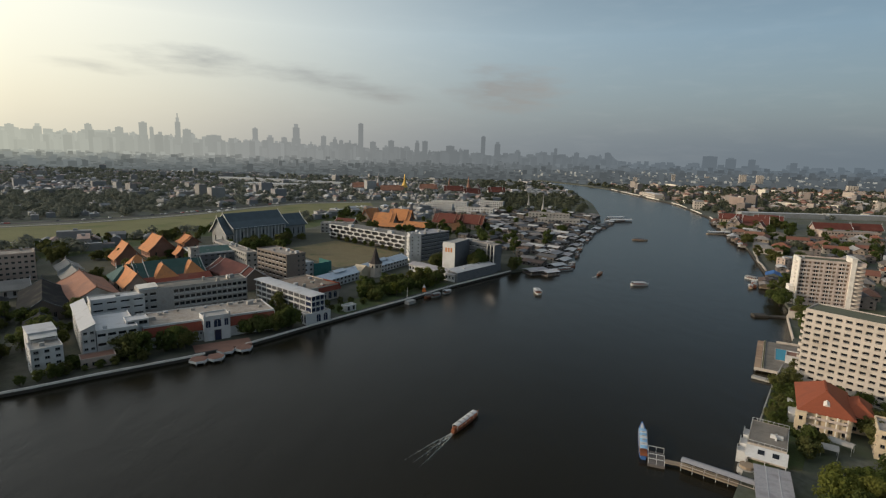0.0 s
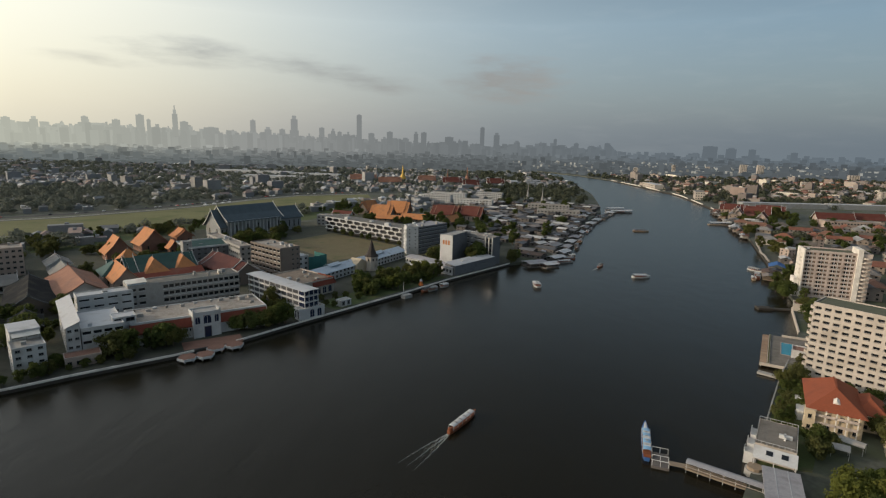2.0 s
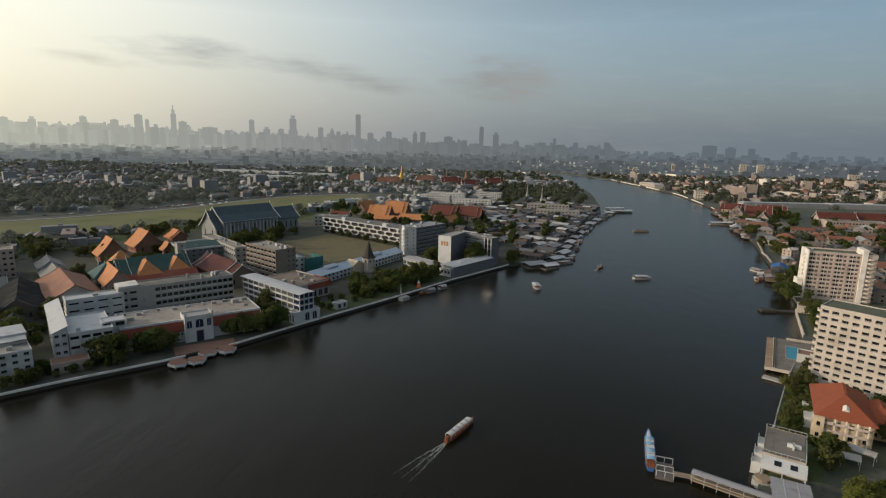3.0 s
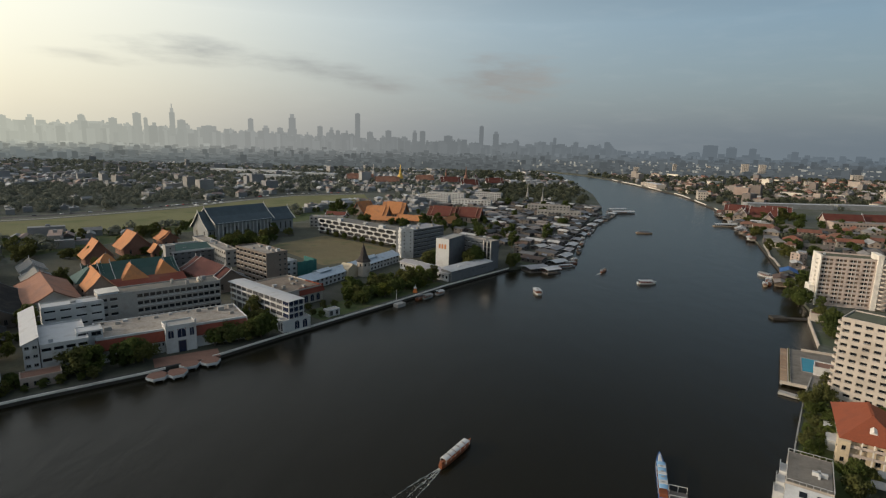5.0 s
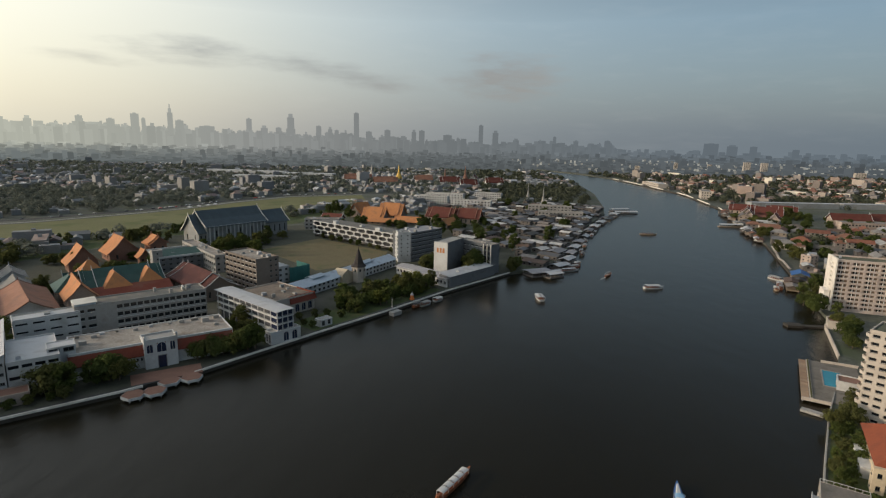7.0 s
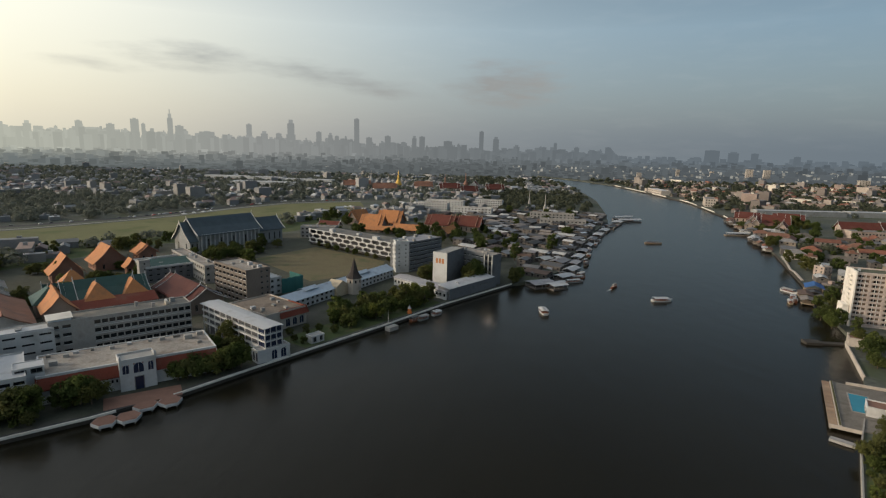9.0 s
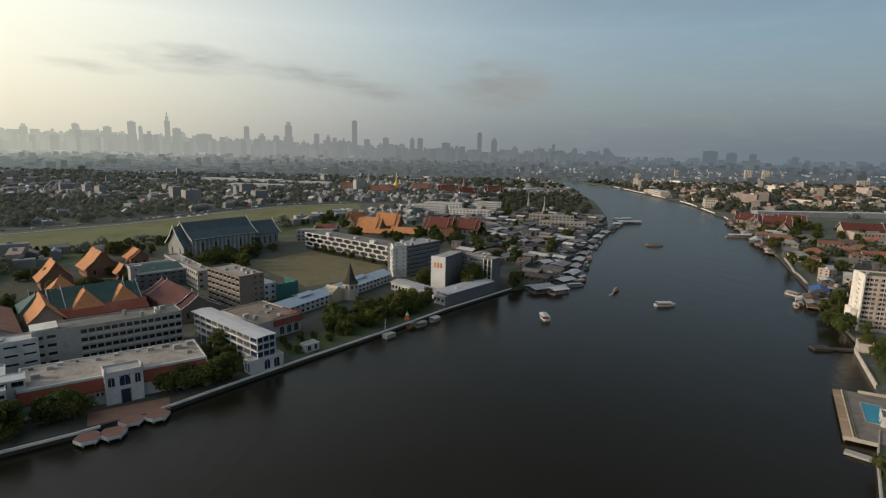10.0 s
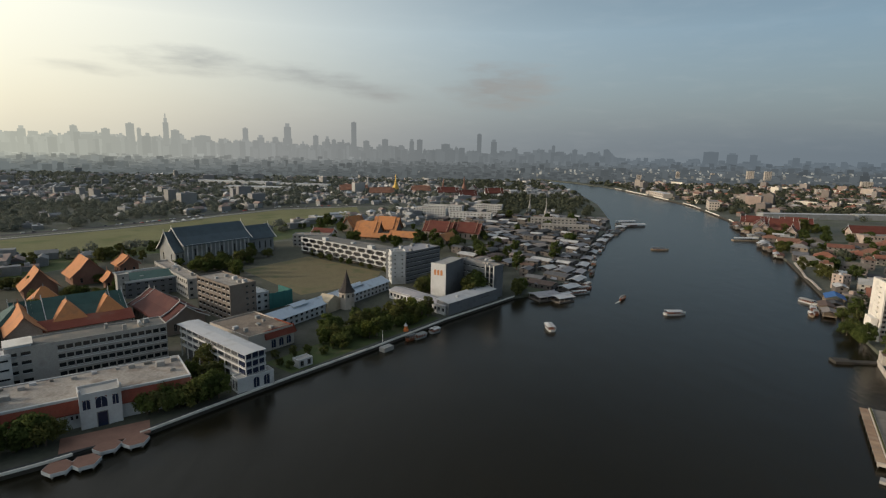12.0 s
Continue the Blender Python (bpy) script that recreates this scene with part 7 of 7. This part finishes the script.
# ---- houses ----
def house_kind(w, d, h, kind, seed):
    root = new("town_house")
    tagged(root, "plastered town house with a pitched tin or tile roof", "house", "town houses")
    bm, panes = bmesh.new(), bmesh.new()
    rows = max(1, round(h / 3.2))
    for k, (ln, m) in sides(w, d).items():
        n = max(1, int(ln / 4.5))
        facade(bm, ln, h, (n, rows, 1.7, 1.4, 1.0), pose(-w / 2, -d / 2, 0) @ m, root, panes=panes)
    if kind == "gable":
        for s in (-1, 1):
            bm.faces.new([bm.verts.new(p) for p in ((s * w / 2, -d / 2, h), (s * w / 2, d / 2, h), (s * w / 2, 0, h + d * 0.3))])
    part("wall", bm, "dark_boards" if kind == "shed" else "house_wall", root)
    tagged(part("glazing", panes, "glass", root), kind="stuff")
    bm = bmesh.new()
    if kind == "gable":
        gable(bm, -w / 2, w / 2, -d / 2, d / 2, h, h + d * 0.3, 0.6, 0.2)
    elif kind == "shed":
        gable(bm, -w / 2, w / 2, -d / 2, d / 2, h + 0.1, h + 1.4, 0.5, 0.15)
    elif kind == "hip":
        hip(bm, -w / 2, w / 2, -d / 2, d / 2, h, h + d * 0.3, 0.7, 0.2)
    else:
        box(bm, -w / 2 - 0.2, w / 2 + 0.2, -d / 2 - 0.2, d / 2 + 0.2, h - 0.2, h + 0.3)
        box(bm, -w / 5, w / 6, -d / 5, d / 4, h + 0.3, h + 2.4)
    part("roof", bm, "shed_roof" if kind == "shed" else "house_roof", root)
    return root


def clear(x, y, boxes, m=0.0):
    for x0, x1, y0, y1 in boxes:
        if x0 - m < x < x1 + m and y0 - m < y < y1 + m:
            return False
    return True


def inside(x, y, poly):
    c = False
    for (xa, ya), (xb, yb) in zip(poly, poly[1:] + poly[:1]):
        if (ya > y) != (yb > y) and x < xa + (y - ya) / (yb - ya) * (xb - xa):
            c = not c
    return c


CAMPUS = [(-205, 170), (-150, 215), (75, 475), (66, 540), (30, 575), (22, 640), (60, 690), (64, 800), (-150, 830), (-190, 720), (-300, 610), (-335, 480), (-335, 380), (-300, 330), (-235, 270)]
BEYOND_FIELD = [(-720, 350), (-480, 488), (-388, 560), (-280, 655), (-175, 850), (-105, 955), (-20, 1110), (-150, 1090), (-280, 1025), (-345, 915), (-420, 785), (-590, 625), (-730, 525)]
NEAR_BOXES = [(90, 215, 100, 300), (150, 300, 150, 440), (455, 640, 725, 910), (495, 545, 1090, 1170), (500, 545, 1340, 1450), (525, 870, 975, 1020)]


def near_houses():
    rnd = random.Random(31)
    kinds = [house_kind(*k) for k in ((12, 9, 6.5, "gable", 1), (16, 11, 6.5, "hip", 2), (14, 10, 6.6, "flat", 3), (22, 12, 6.5, "gable", 4), (10, 9, 9.6, "flat", 5), (18, 14, 4.0, "hip", 6), (24, 10, 6.6, "gable", 7), (20, 13, 3.6, "shed", 8), (14, 11, 3.4, "shed", 9), (12, 8, 6.2, "shed", 10))]
    free = list(kinds)
    spots = []
    # market streets on the left bank
    for _ in range(2600):
        y = rnd.uniform(492, 960)
        xl = along(LEFT_BANK, y)
        x = xl - rnd.uniform(5, 150 if y < 820 else 250)
        if not (x < 78 and y < 560) and not inside(x, y, CAMPUS) and all((x - a) ** 2 + (y - b) ** 2 > 15.5 ** 2 for a, b, _ in spots) and all((x - a) ** 2 + (y - b) ** 2 > 8 ** 2 for a, b in TREES):
            spots.append((x, y, 52 + rnd.choice((0, 90)) + rnd.uniform(-8, 8)))
    # old lanes beside the campus
    for _ in range(900):
        x, y = rnd.uniform(-430, -210), rnd.uniform(190, 440)
        if inside(x, y, CAMPUS) or not on_land(x, y, 14) or x < -0.86 * y - 60:
            continue
        if all((x - a) ** 2 + (y - b) ** 2 > 17 ** 2 for a, b, _ in spots) and all((x - a) ** 2 + (y - b) ** 2 > 9 ** 2 for a, b in TREES):
            spots.append((x, y, rnd.choice((40, 130)) + rnd.uniform(-6, 6)))
    # streets of the right bank
    for _ in range(3600):
        y = rnd.uniform(160, 1000)
        xr = along(RIGHT_BANK, y)
        x = xr + rnd.uniform(8, 320)
        if x > 0.83 * y + 40:
            continue
        if clear(x, y, NEAR_BOXES, 4) and all((x - a) ** 2 + (y - b) ** 2 > 19 ** 2 for a, b, _ in spots) and all((x - a) ** 2 + (y - b) ** 2 > 9 ** 2 for a, b in TREES):
            spots.append((x, y, rnd.choice((62, -28)) + rnd.uniform(-10, 10)))
    spots = [p for p in spots if (p[0] - 296) ** 2 + (p[1] - 480) ** 2 > 24 ** 2]
    spots.sort(key=lambda s: s[0] ** 2 + s[1] ** 2)
    for x, y, a in spots[:290]:
        i = rnd.randrange(len(kinds)) if x > along(RIGHT_BANK, y) else rnd.choice((7, 8, 8, 9, 7, 7, 8, 9) if x > -100 else (0, 1, 3, 5, 7, 8))
        m = pose(x, y, GROUND, 0, 0, a)
        if kinds[i] in free:
            kinds[i].matrix_basis = m
            free.remove(kinds[i])
        else:
            copy_thing(kinds[i], m)
    for k in free:
        k.matrix_basis = pose(420 + 20 * free.index(k), 1000, GROUND)
    return spots


HOUSES = near_houses()


# ---- the wider town ----
def arrays(name, verts, faces, mat, label, category):
    me = bpy.data.meshes.new(name)
    me.from_pydata(verts, [], faces)
    me.materials.append(M[mat])
    return tagged(new(name, me), label, category, kind="stuff")


def wide_town():
    rnd = random.Random(55)
    town = {True: ([], [], [], [], [], []), False: ([], [], [], [], [], [])}
    taken = {}
    for x, y, _ in HOUSES:
        taken.setdefault((int(x // 20), int(y // 20)), []).append((x, y))

    def house(x, y, a, w, d, h, kind):
        wv, wf, rv, rf = town[left][:4]
        c, s = math.cos(a), math.sin(a)
        P = lambda u, v, z: (x + u * c - v * s, y + u * s + v * c, GROUND + z)
        b = len(wv)
        w, d = w / 2, d / 2
        wv.extend(P(u, v, z) for z in (0, h) for u, v in ((-w, -d), (w, -d), (w, d), (-w, d)))
        wf.extend([(b, b + 1, b + 5, b + 4), (b + 1, b + 2, b + 6, b + 5), (b + 2, b + 3, b + 7, b + 6), (b + 3, b, b + 4, b + 7)])
        q = len(rv)
        o = 0.5
        if kind == 0:
            rv.extend([P(-w - o, -d - o, h), P(w + o, -d - o, h), P(w + o, d + o, h), P(-w - o, d + o, h), P(-w - o, 0, h + d * 0.6), P(w + o, 0, h + d * 0.6)])
            rf.extend([(q, q + 1, q + 5, q + 4), (q + 2, q + 3, q + 4, q + 5), (q + 3, q, q + 4), (q + 1, q + 2, q + 5)])
        elif kind == 1:
            e = max(0.0, w - d)
            rv.extend([P(-w - o, -d - o, h), P(w + o, -d - o, h), P(w + o, d + o, h), P(-w - o, d + o, h), P(-e, 0, h + d * 0.6), P(e, 0, h + d * 0.6)])
            rf.extend([(q, q + 1, q + 5, q + 4), (q + 2, q + 3, q + 4, q + 5), (q + 3, q, q + 4), (q + 1, q + 2, q + 5)])
        else:
            rv.extend([P(-w, -d, h), P(w, -d, h), P(w, d, h), P(-w, d, h)])
            rf.append((q, q + 1, q + 2, q + 3))
            if w > 4:
                b = len(wv)
                u0, v0, uw, hh = rnd.uniform(-w * 0.6, 0), rnd.uniform(-d * 0.6, 0), rnd.uniform(2, w * 0.6), rnd.uniform(1.5, 3)
                wv.extend(P(u, v, z) for z in (h, h + hh) for u, v in ((u0, v0), (u0 + uw, v0), (u0 + uw, v0 + d * 0.6), (u0, v0 + d * 0.6)))
                wf.extend([(b, b + 1, b + 5, b + 4), (b + 1, b + 2, b + 6, b + 5), (b + 2, b + 3, b + 7, b + 6), (b + 3, b, b + 4, b + 7), (b + 4, b + 5, b + 6, b + 7)])

    def far_tree(x, y, r, h):
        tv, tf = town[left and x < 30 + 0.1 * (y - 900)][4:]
        near = y < 1050
        for _ in range(110 if near else 40):
            d = Vector((rnd.gauss(0, 1), rnd.gauss(0, 1), rnd.gauss(0, 1))).normalized()
            d *= rnd.uniform(0.65, 1.1)
            cx, cy, cz = x + d.x * r, y + d.y * r, GROUND + h * 0.55 + d.z * h * 0.42
            s = r * (rnd.uniform(0.10, 0.24) if near else rnd.uniform(0.18, 0.42))
            t = d.orthogonal().normalized()
            u = d.normalized().cross(t)
            b = len(tv)
            for k in range(4):
                an = math.pi / 2 * k + rnd.uniform(-0.4, 0.4)
                p = t * math.cos(an) * s + u * math.sin(an) * s
                tv.append((cx + p.x, cy + p.y, max(GROUND, cz + p.z)))
            tf.append((b, b + 1, b + 2, b + 3))

    y = 300.0
    while y < 1850:
        step = 19 + y * 0.004
        x = -0.95 * y - 120
        while x < 0.98 * y + 160:
            px, py = x + rnd.uniform(-7, 7), y + rnd.uniform(-7, 7)
            x += step
            if not on_land(px, py, 16) or inside(px, py, CAMPUS) or inside(px, py, FIELD):
                continue
            if not clear(px, py, NEAR_BOXES, 6):
                continue
            left = px < along(LEFT_BANK, min(py, 2200))
            if any((px - a) ** 2 + (py - b) ** 2 < 17 ** 2 for i in (-1, 0, 1) for j in (-1, 0, 1) for a, b in taken.get((int(px // 20) + i, int(py // 20) + j), ())):
                continue
            if left and inside(px, py, BEYOND_FIELD):
                continue
            n = noise.noise(Vector((px * 0.004, py * 0.004, 3.0)))
            woods = 0.53 + 0.9 * n if left else 0.62 + 0.7 * n
            if left and py < 1000 and px < -150:
                woods += 0.25
            if left and px > 90 and 930 < py < 1300:
                woods += 0.35
            if rnd.random() < woods:
                far_tree(px, py, rnd.uniform(5, 9), rnd.uniform(8, 14))
                if rnd.random() < 0.7:
                    far_tree(px + rnd.uniform(-9, 9), py + rnd.uniform(-9, 9), rnd.uniform(3.5, 6), rnd.uniform(6, 10))
                continue
            a = rnd.choice((0.0, math.pi / 2)) + 0.75 * noise.noise(Vector((px * 0.0015, py * 0.0015, 8.0))) + 0.6
            big = rnd.random()
            if big > 0.965 and py > 900 and (not left or px < -150):
                house(px, py, a, rnd.uniform(14, 30), rnd.uniform(10, 16), rnd.uniform(14, 26), 2)
            elif big > (0.93 if left else 0.87):
                house(px, py, a, rnd.uniform(22, 46), rnd.uniform(9, 14), rnd.uniform(7, 13), 2)
            else:
                house(px, py, a, rnd.uniform(8, 17), rnd.uniform(7, 12), rnd.uniform(3.5, 7.5 if left else 10), rnd.choice((0, 0, 1, 2, 2)))
                if rnd.random() < 0.35:
                    far_tree(px + rnd.uniform(8, 12) * rnd.choice((-1, 1)), py - rnd.uniform(3, 9), rnd.uniform(3, 5.5), rnd.uniform(6, 10))
        y += step * 0.95
    for left, wm, rm, tm, bank in ((True, "city_wall", "city_roof", "leaf_hazed", "of the grey old town"), (False, "east_wall", "east_roof", "leaf_east", "of the sunlit far bank")):
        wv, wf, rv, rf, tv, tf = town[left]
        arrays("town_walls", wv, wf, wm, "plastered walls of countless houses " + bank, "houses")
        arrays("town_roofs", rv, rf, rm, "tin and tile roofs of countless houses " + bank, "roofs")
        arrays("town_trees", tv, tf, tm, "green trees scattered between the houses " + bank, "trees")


wide_town()


# ---- landmarks of the old town ----
def landmarks():
    def spire(x, y, h, r, mat, label, kind="spire"):
        root = thing("temple_spire", x, y, 20, label, "spire", "temple spires")
        bm = bmesh.new()
        box(bm, -r, r, -r, r, 0, h * 0.14)
        part("base", bm, "concrete", root)
        bm = bmesh.new()
        lathe(bm, [(r * 0.9, h * 0.14), (r * 0.85, h * 0.26), (r * 0.5, h * 0.42), (r * 0.3, h * 0.5), (r * 0.2, h * 0.7), (r * 0.05, h)], 12)
        part("bell", bm, mat, root)
    spire(-101, 1390, 40, 9, "gold", "golden bell-shaped temple spire")
    spire(-180, 1500, 34, 8, "concrete", "grey stone temple spire")
    spire(152, 1000, 34, 3.2, "concrete", "slender pale temple spire")
    spire(166, 930, 34, 3.2, "concrete", "slender pale temple spire")
    spire(10, 1350, 36, 7, "terracotta", "brick-red temple spire of the palace")
    spire(60, 1420, 38, 7, "terracotta", "brick-red temple spire of the palace")
    for x, y, a, ln, sp in ((20, 1300, 10, 46, 24), (80, 1380, 80, 40, 22), (-40, 1340, 12, 40, 20), (120, 1300, 10, 40, 20), (-190, 1330, 15, 60, 24), (60, 1230, 15, 36, 18), (-120, 1260, 12, 50, 18)):
        thai_hall(x, y, a, ln, sp, 9, 20, "palace hall with a steep tiled roof", "red_tile" if x > 0 else "pink_tile", tiers=2)
    # long pale halls beyond the lawn and white office ranges
    for x, y, a, w, d, h in ((530, 985, 0, 150, 20, 8), (690, 990, -3, 170, 22, 8), (-610, 1500, -8, 210, 30, 11), (-480, 1330, -4, 150, 34, 10), (-400, 1450, -6, 130, 30, 10)):
        block("market_hall", x, y, a, w, d, h, "long pale hall with a broad sheet roof", {"F": (24, 1, 3, 3, 2)} if x < 0 else {}, "white" if x < 0 else "grey_wall", "sheet", 0.5)
    for x, y, a, w, d, h in ((-36, 925, -14, 50, 16, 14), (18, 900, -14, 62, 16, 11), (-20, 960, -14, 60, 14, 15), (60, 1000, -16, 46, 16, 13), (130, 850, -10, 62, 14, 11), (136, 800, -10, 60, 12, 9)):
        block("ministry_block", x, y, a, w, d, h, "pale office range with rows of windows", {"F": (12, max(2, round(h / 3.6)), 2.2, 1.6, 1.2), "L": (4, max(2, round(h / 3.6)), 2, 1.6, 1.2)}, "white" if x < 100 else "concrete", "flat_roof", 0.7, 3, seed=int(x) + 99)
    # pale towers on the far right bank
    for x, y, w, h in ((1080, 2050, 22, 46), (1160, 2080, 22, 44), (860, 2120, 12, 36), (1000, 2150, 14, 30), (640, 1900, 14, 30), (1300, 1800, 30, 26), (1500, 1500, 40, 20), (1450, 1650, 44, 22), (1330, 1250, 34, 18), (900, 1150, 36, 22), (960, 1500, 30, 18)):
        block("apartment_tower", x, y, -15, w, 16, h * 0.9, "pale apartment tower of the far bank", {"F": (4, max(4, round(h / 3.4)), 2.2, 1.4, 1.2), "L": (3, max(4, round(h / 3.4)), 2, 1.4, 1.2)}, "cream", "flat_roof", 0.8, 1, category="tower")


landmarks()


# ---- cars along the lawn ----
def cars():
    rnd = random.Random(12)
    root = new("parked_car")
    tagged(root, "small parked car on the road by the lawn", "car", "parked cars")
    bm = bmesh.new()
    sweep(bm, [[(-2.1, -y, z), (2.1, -y, z), (2.1, y, z), (-2.1, y, z)] for y, z in ((0.85, 0.35), (0.88, 0.7), (0.84, 0.95))])
    sweep(bm, [[(-1.5, -0.8, 0.95), (1.0, -0.8, 0.95), (1.0, 0.8, 0.95), (-1.5, 0.8, 0.95)], [(-1.1, -0.65, 1.45), (0.5, -0.65, 1.45), (0.5, 0.65, 1.45), (-1.1, 0.65, 1.45)]])
    part("body", bm, "car", root)
    for x in (-1.3, 1.3):
        for y in (-0.85, 0.85):
            bm = bmesh.new()
            sweep(bm, [[(x + 0.33 * math.cos(k), y + s, 0.33 + 0.33 * math.sin(k)) for k in (0, 1.05, 2.1, 3.14, 4.19, 5.24)] for s in (-0.1, 0.1)])
            part("wheel", bm, "asphalt", root)
    pts = [(-574, 606), (-470, 690), (-402, 770), (-366, 822), (-326, 908), (-266, 1004), (-146, 1068)]
    first = True
    for i in range(46):
        k = rnd.randrange(len(pts) - 1)
        t = rnd.random()
        (xa, ya), (xb, yb) = pts[k], pts[k + 1]
        m = pose(xa + (xb - xa) * t - 4 - rnd.random() * 6, ya + (yb - ya) * t + 5 + rnd.random() * 4, GROUND + 0.05, 0, 0, math.degrees(math.atan2(yb - ya, xb - xa)))
        if first:
            root.matrix_basis, first = m, False
        else:
            copy_thing(root, m)


cars()


def canopies():
    rnd = random.Random(8)
    for x, y in ((-338, 826), (-330, 838), (-326, 852), (-345, 812), (-290, 958), (-262, 1006), (-150, 945), (-146, 938), (-142, 950), (-205, 1040)):
        r = thing("canopy_tent", x, y, rnd.uniform(0, 90), "small white canopy tent beside the lawn", "tent", "canopy tents")
        bm = bmesh.new()
        hip(bm, -2.6, 2.6, -2.6, 2.6, 2.6, 4.2, 0.3, 0.1)
        part("roof", bm, "white", r)
        for sx in (-2.4, 2.4):
            for sy in (-2.4, 2.4):
                bm = bmesh.new()
                box(bm, sx - 0.06, sx + 0.06, sy - 0.06, sy + 0.06, 0, 2.6)
                part("pole", bm, "concrete", r)


canopies()


# ---- far city and skyline, haze painted as glow ----
def skyline():
    rnd = random.Random(91)
    v, f = [], []

    def tower(x, y, w, d, h, b0=0.0):
        b = len(v)
        v.extend((x + sx * w / 2, y + sy * d / 2, GROUND + z) for z in (b0, h) for sx, sy in ((-1, -1), (1, -1), (1, 1), (-1, 1)))
        f.extend([(b, b + 1, b + 5, b + 4), (b + 1, b + 2, b + 6, b + 5), (b + 2, b + 3, b + 7, b + 6), (b + 3, b, b + 4, b + 7), (b + 4, b + 5, b + 6, b + 7)])

    # low roofs, paler with distance by their painted haze
    for _ in range(26000):
        y = rnd.uniform(1850, 4300)
        x = rnd.uniform(-0.95, 0.95) * y
        if not on_land(x, y, 30):
            continue
        h = rnd.uniform(4, 11) if rnd.random() < 0.96 else rnd.uniform(14, 34)
        k = 0.6 + y / 4000
        tower(x, y, rnd.uniform(8, 24) * k, rnd.uniform(8, 24), h)
    roofs = (v, f)
    v, f = [], []
    # house fronts that glow warm, standing in for sunlight on their walls
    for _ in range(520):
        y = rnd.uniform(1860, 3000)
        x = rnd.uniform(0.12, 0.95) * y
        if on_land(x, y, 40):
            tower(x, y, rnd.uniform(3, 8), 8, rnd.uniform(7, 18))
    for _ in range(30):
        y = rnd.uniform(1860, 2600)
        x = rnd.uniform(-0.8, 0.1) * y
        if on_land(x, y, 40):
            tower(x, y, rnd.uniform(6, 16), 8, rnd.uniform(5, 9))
    arrays("backdrop_facades", v, f, "backdrop_facade", "pale far house fronts, sunlight and haze painted as glow", "backdrop")
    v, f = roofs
    arrays("backdrop_town", v, f, "backdrop_town", "far low town with morning haze painted into its glow", "backdrop")
    v, f = [], []
    for _ in range(1150):
        y = rnd.uniform(3900, 4480)
        x = rnd.uniform(-0.92, 0.3) * y
        lim = (92 if x < 0 else 80) + 84 * max(0.0, -x / 4000) + 34 * noise.noise(Vector((x * 0.0045, 0, 0)))
        w = rnd.uniform(14, 42)
        h = max(25, lim * rnd.uniform(0.5, 1.08))
        tower(x, y, w, w, h)
        if rnd.random() < 0.45:
            tower(x + rnd.uniform(-0.25, 0.25) * w, y, w * rnd.uniform(0.25, 0.5), w * 0.45, h * rnd.uniform(1.04, 1.16))
    for _ in range(110):
        x, y = rnd.uniform(0.2, 0.92) * 4250, rnd.uniform(4050, 4400)
        tower(x, y, rnd.uniform(14, 40), 30, rnd.uniform(22, 58))
    arrays("backdrop_towers", v, f, "backdrop", "distant towers with morning haze painted into their glow", "backdrop")

    def landmark(x, y, steps, label):
        bm = bmesh.new()
        for z0, z1, w in steps:
            box(bm, -w / 2, w / 2, -w / 2, w / 2, z0, z1)
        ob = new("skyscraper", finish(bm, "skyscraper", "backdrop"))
        ob.matrix_basis = pose(x, y, GROUND)
        tagged(ob, label, "skyscraper", "distant skyscrapers")

    S = "distant skyscraper with morning haze painted into its glow"
    for i, (x, top, w) in enumerate(SKY_TOWERS):
        top, w = (top if i in (0, 1, 3, 5) else top * 0.86), w * (0.62 if w < 70 else 0.42)
        if i in (0, 5, 9, 24):
            steps = ((0, top, w), (top, top + 6, w * 0.5))
        elif i == 1:
            steps = ((0, top * 0.8, w), (top * 0.8, top * 0.9, w * 0.6), (top * 0.9, top, w * 0.2))
        elif i % 3 == 0:
            steps = ((0, top * 0.9, w), (top * 0.9, top, w * 0.6))
        else:
            steps = ((0, top * 0.97, w), (top * 0.97, top, w * 0.4))
        landmark(x, 4000, steps, S)


# where the tall ones stand, how high they rise and how wide they are
SKY_TOWERS = [(-606, 260, 50), (-1903, 296, 42), (-1840, 222, 95), (-1064, 246, 62), (-1065, 175, 120), (263, 196, 46), (365, 190, 60), (-1355, 248, 46), (-2150, 270, 62), (-2090, 225, 30), (-2540, 245, 50), (-2320, 225, 60), (-2900, 230, 80), (-3100, 225, 60), (-870, 200, 72), (-790, 190, 40), (-745, 170, 40), (-390, 180, 90), (-205, 182, 70), (-150, 182, 60), (30, 150, 140), (510, 130, 60), (700, 120, 40), (780, 155, 30), (930, 120, 46), (1150, 132, 50), (1880, 128, 170), (2030, 118, 120), (2180, 110, 80), (2480, 92, 50), (-1250, 190, 60), (-1150, 180, 50), (-1650, 180, 180), (-2450, 190, 120), (-520, 165, 60)]
skyline()
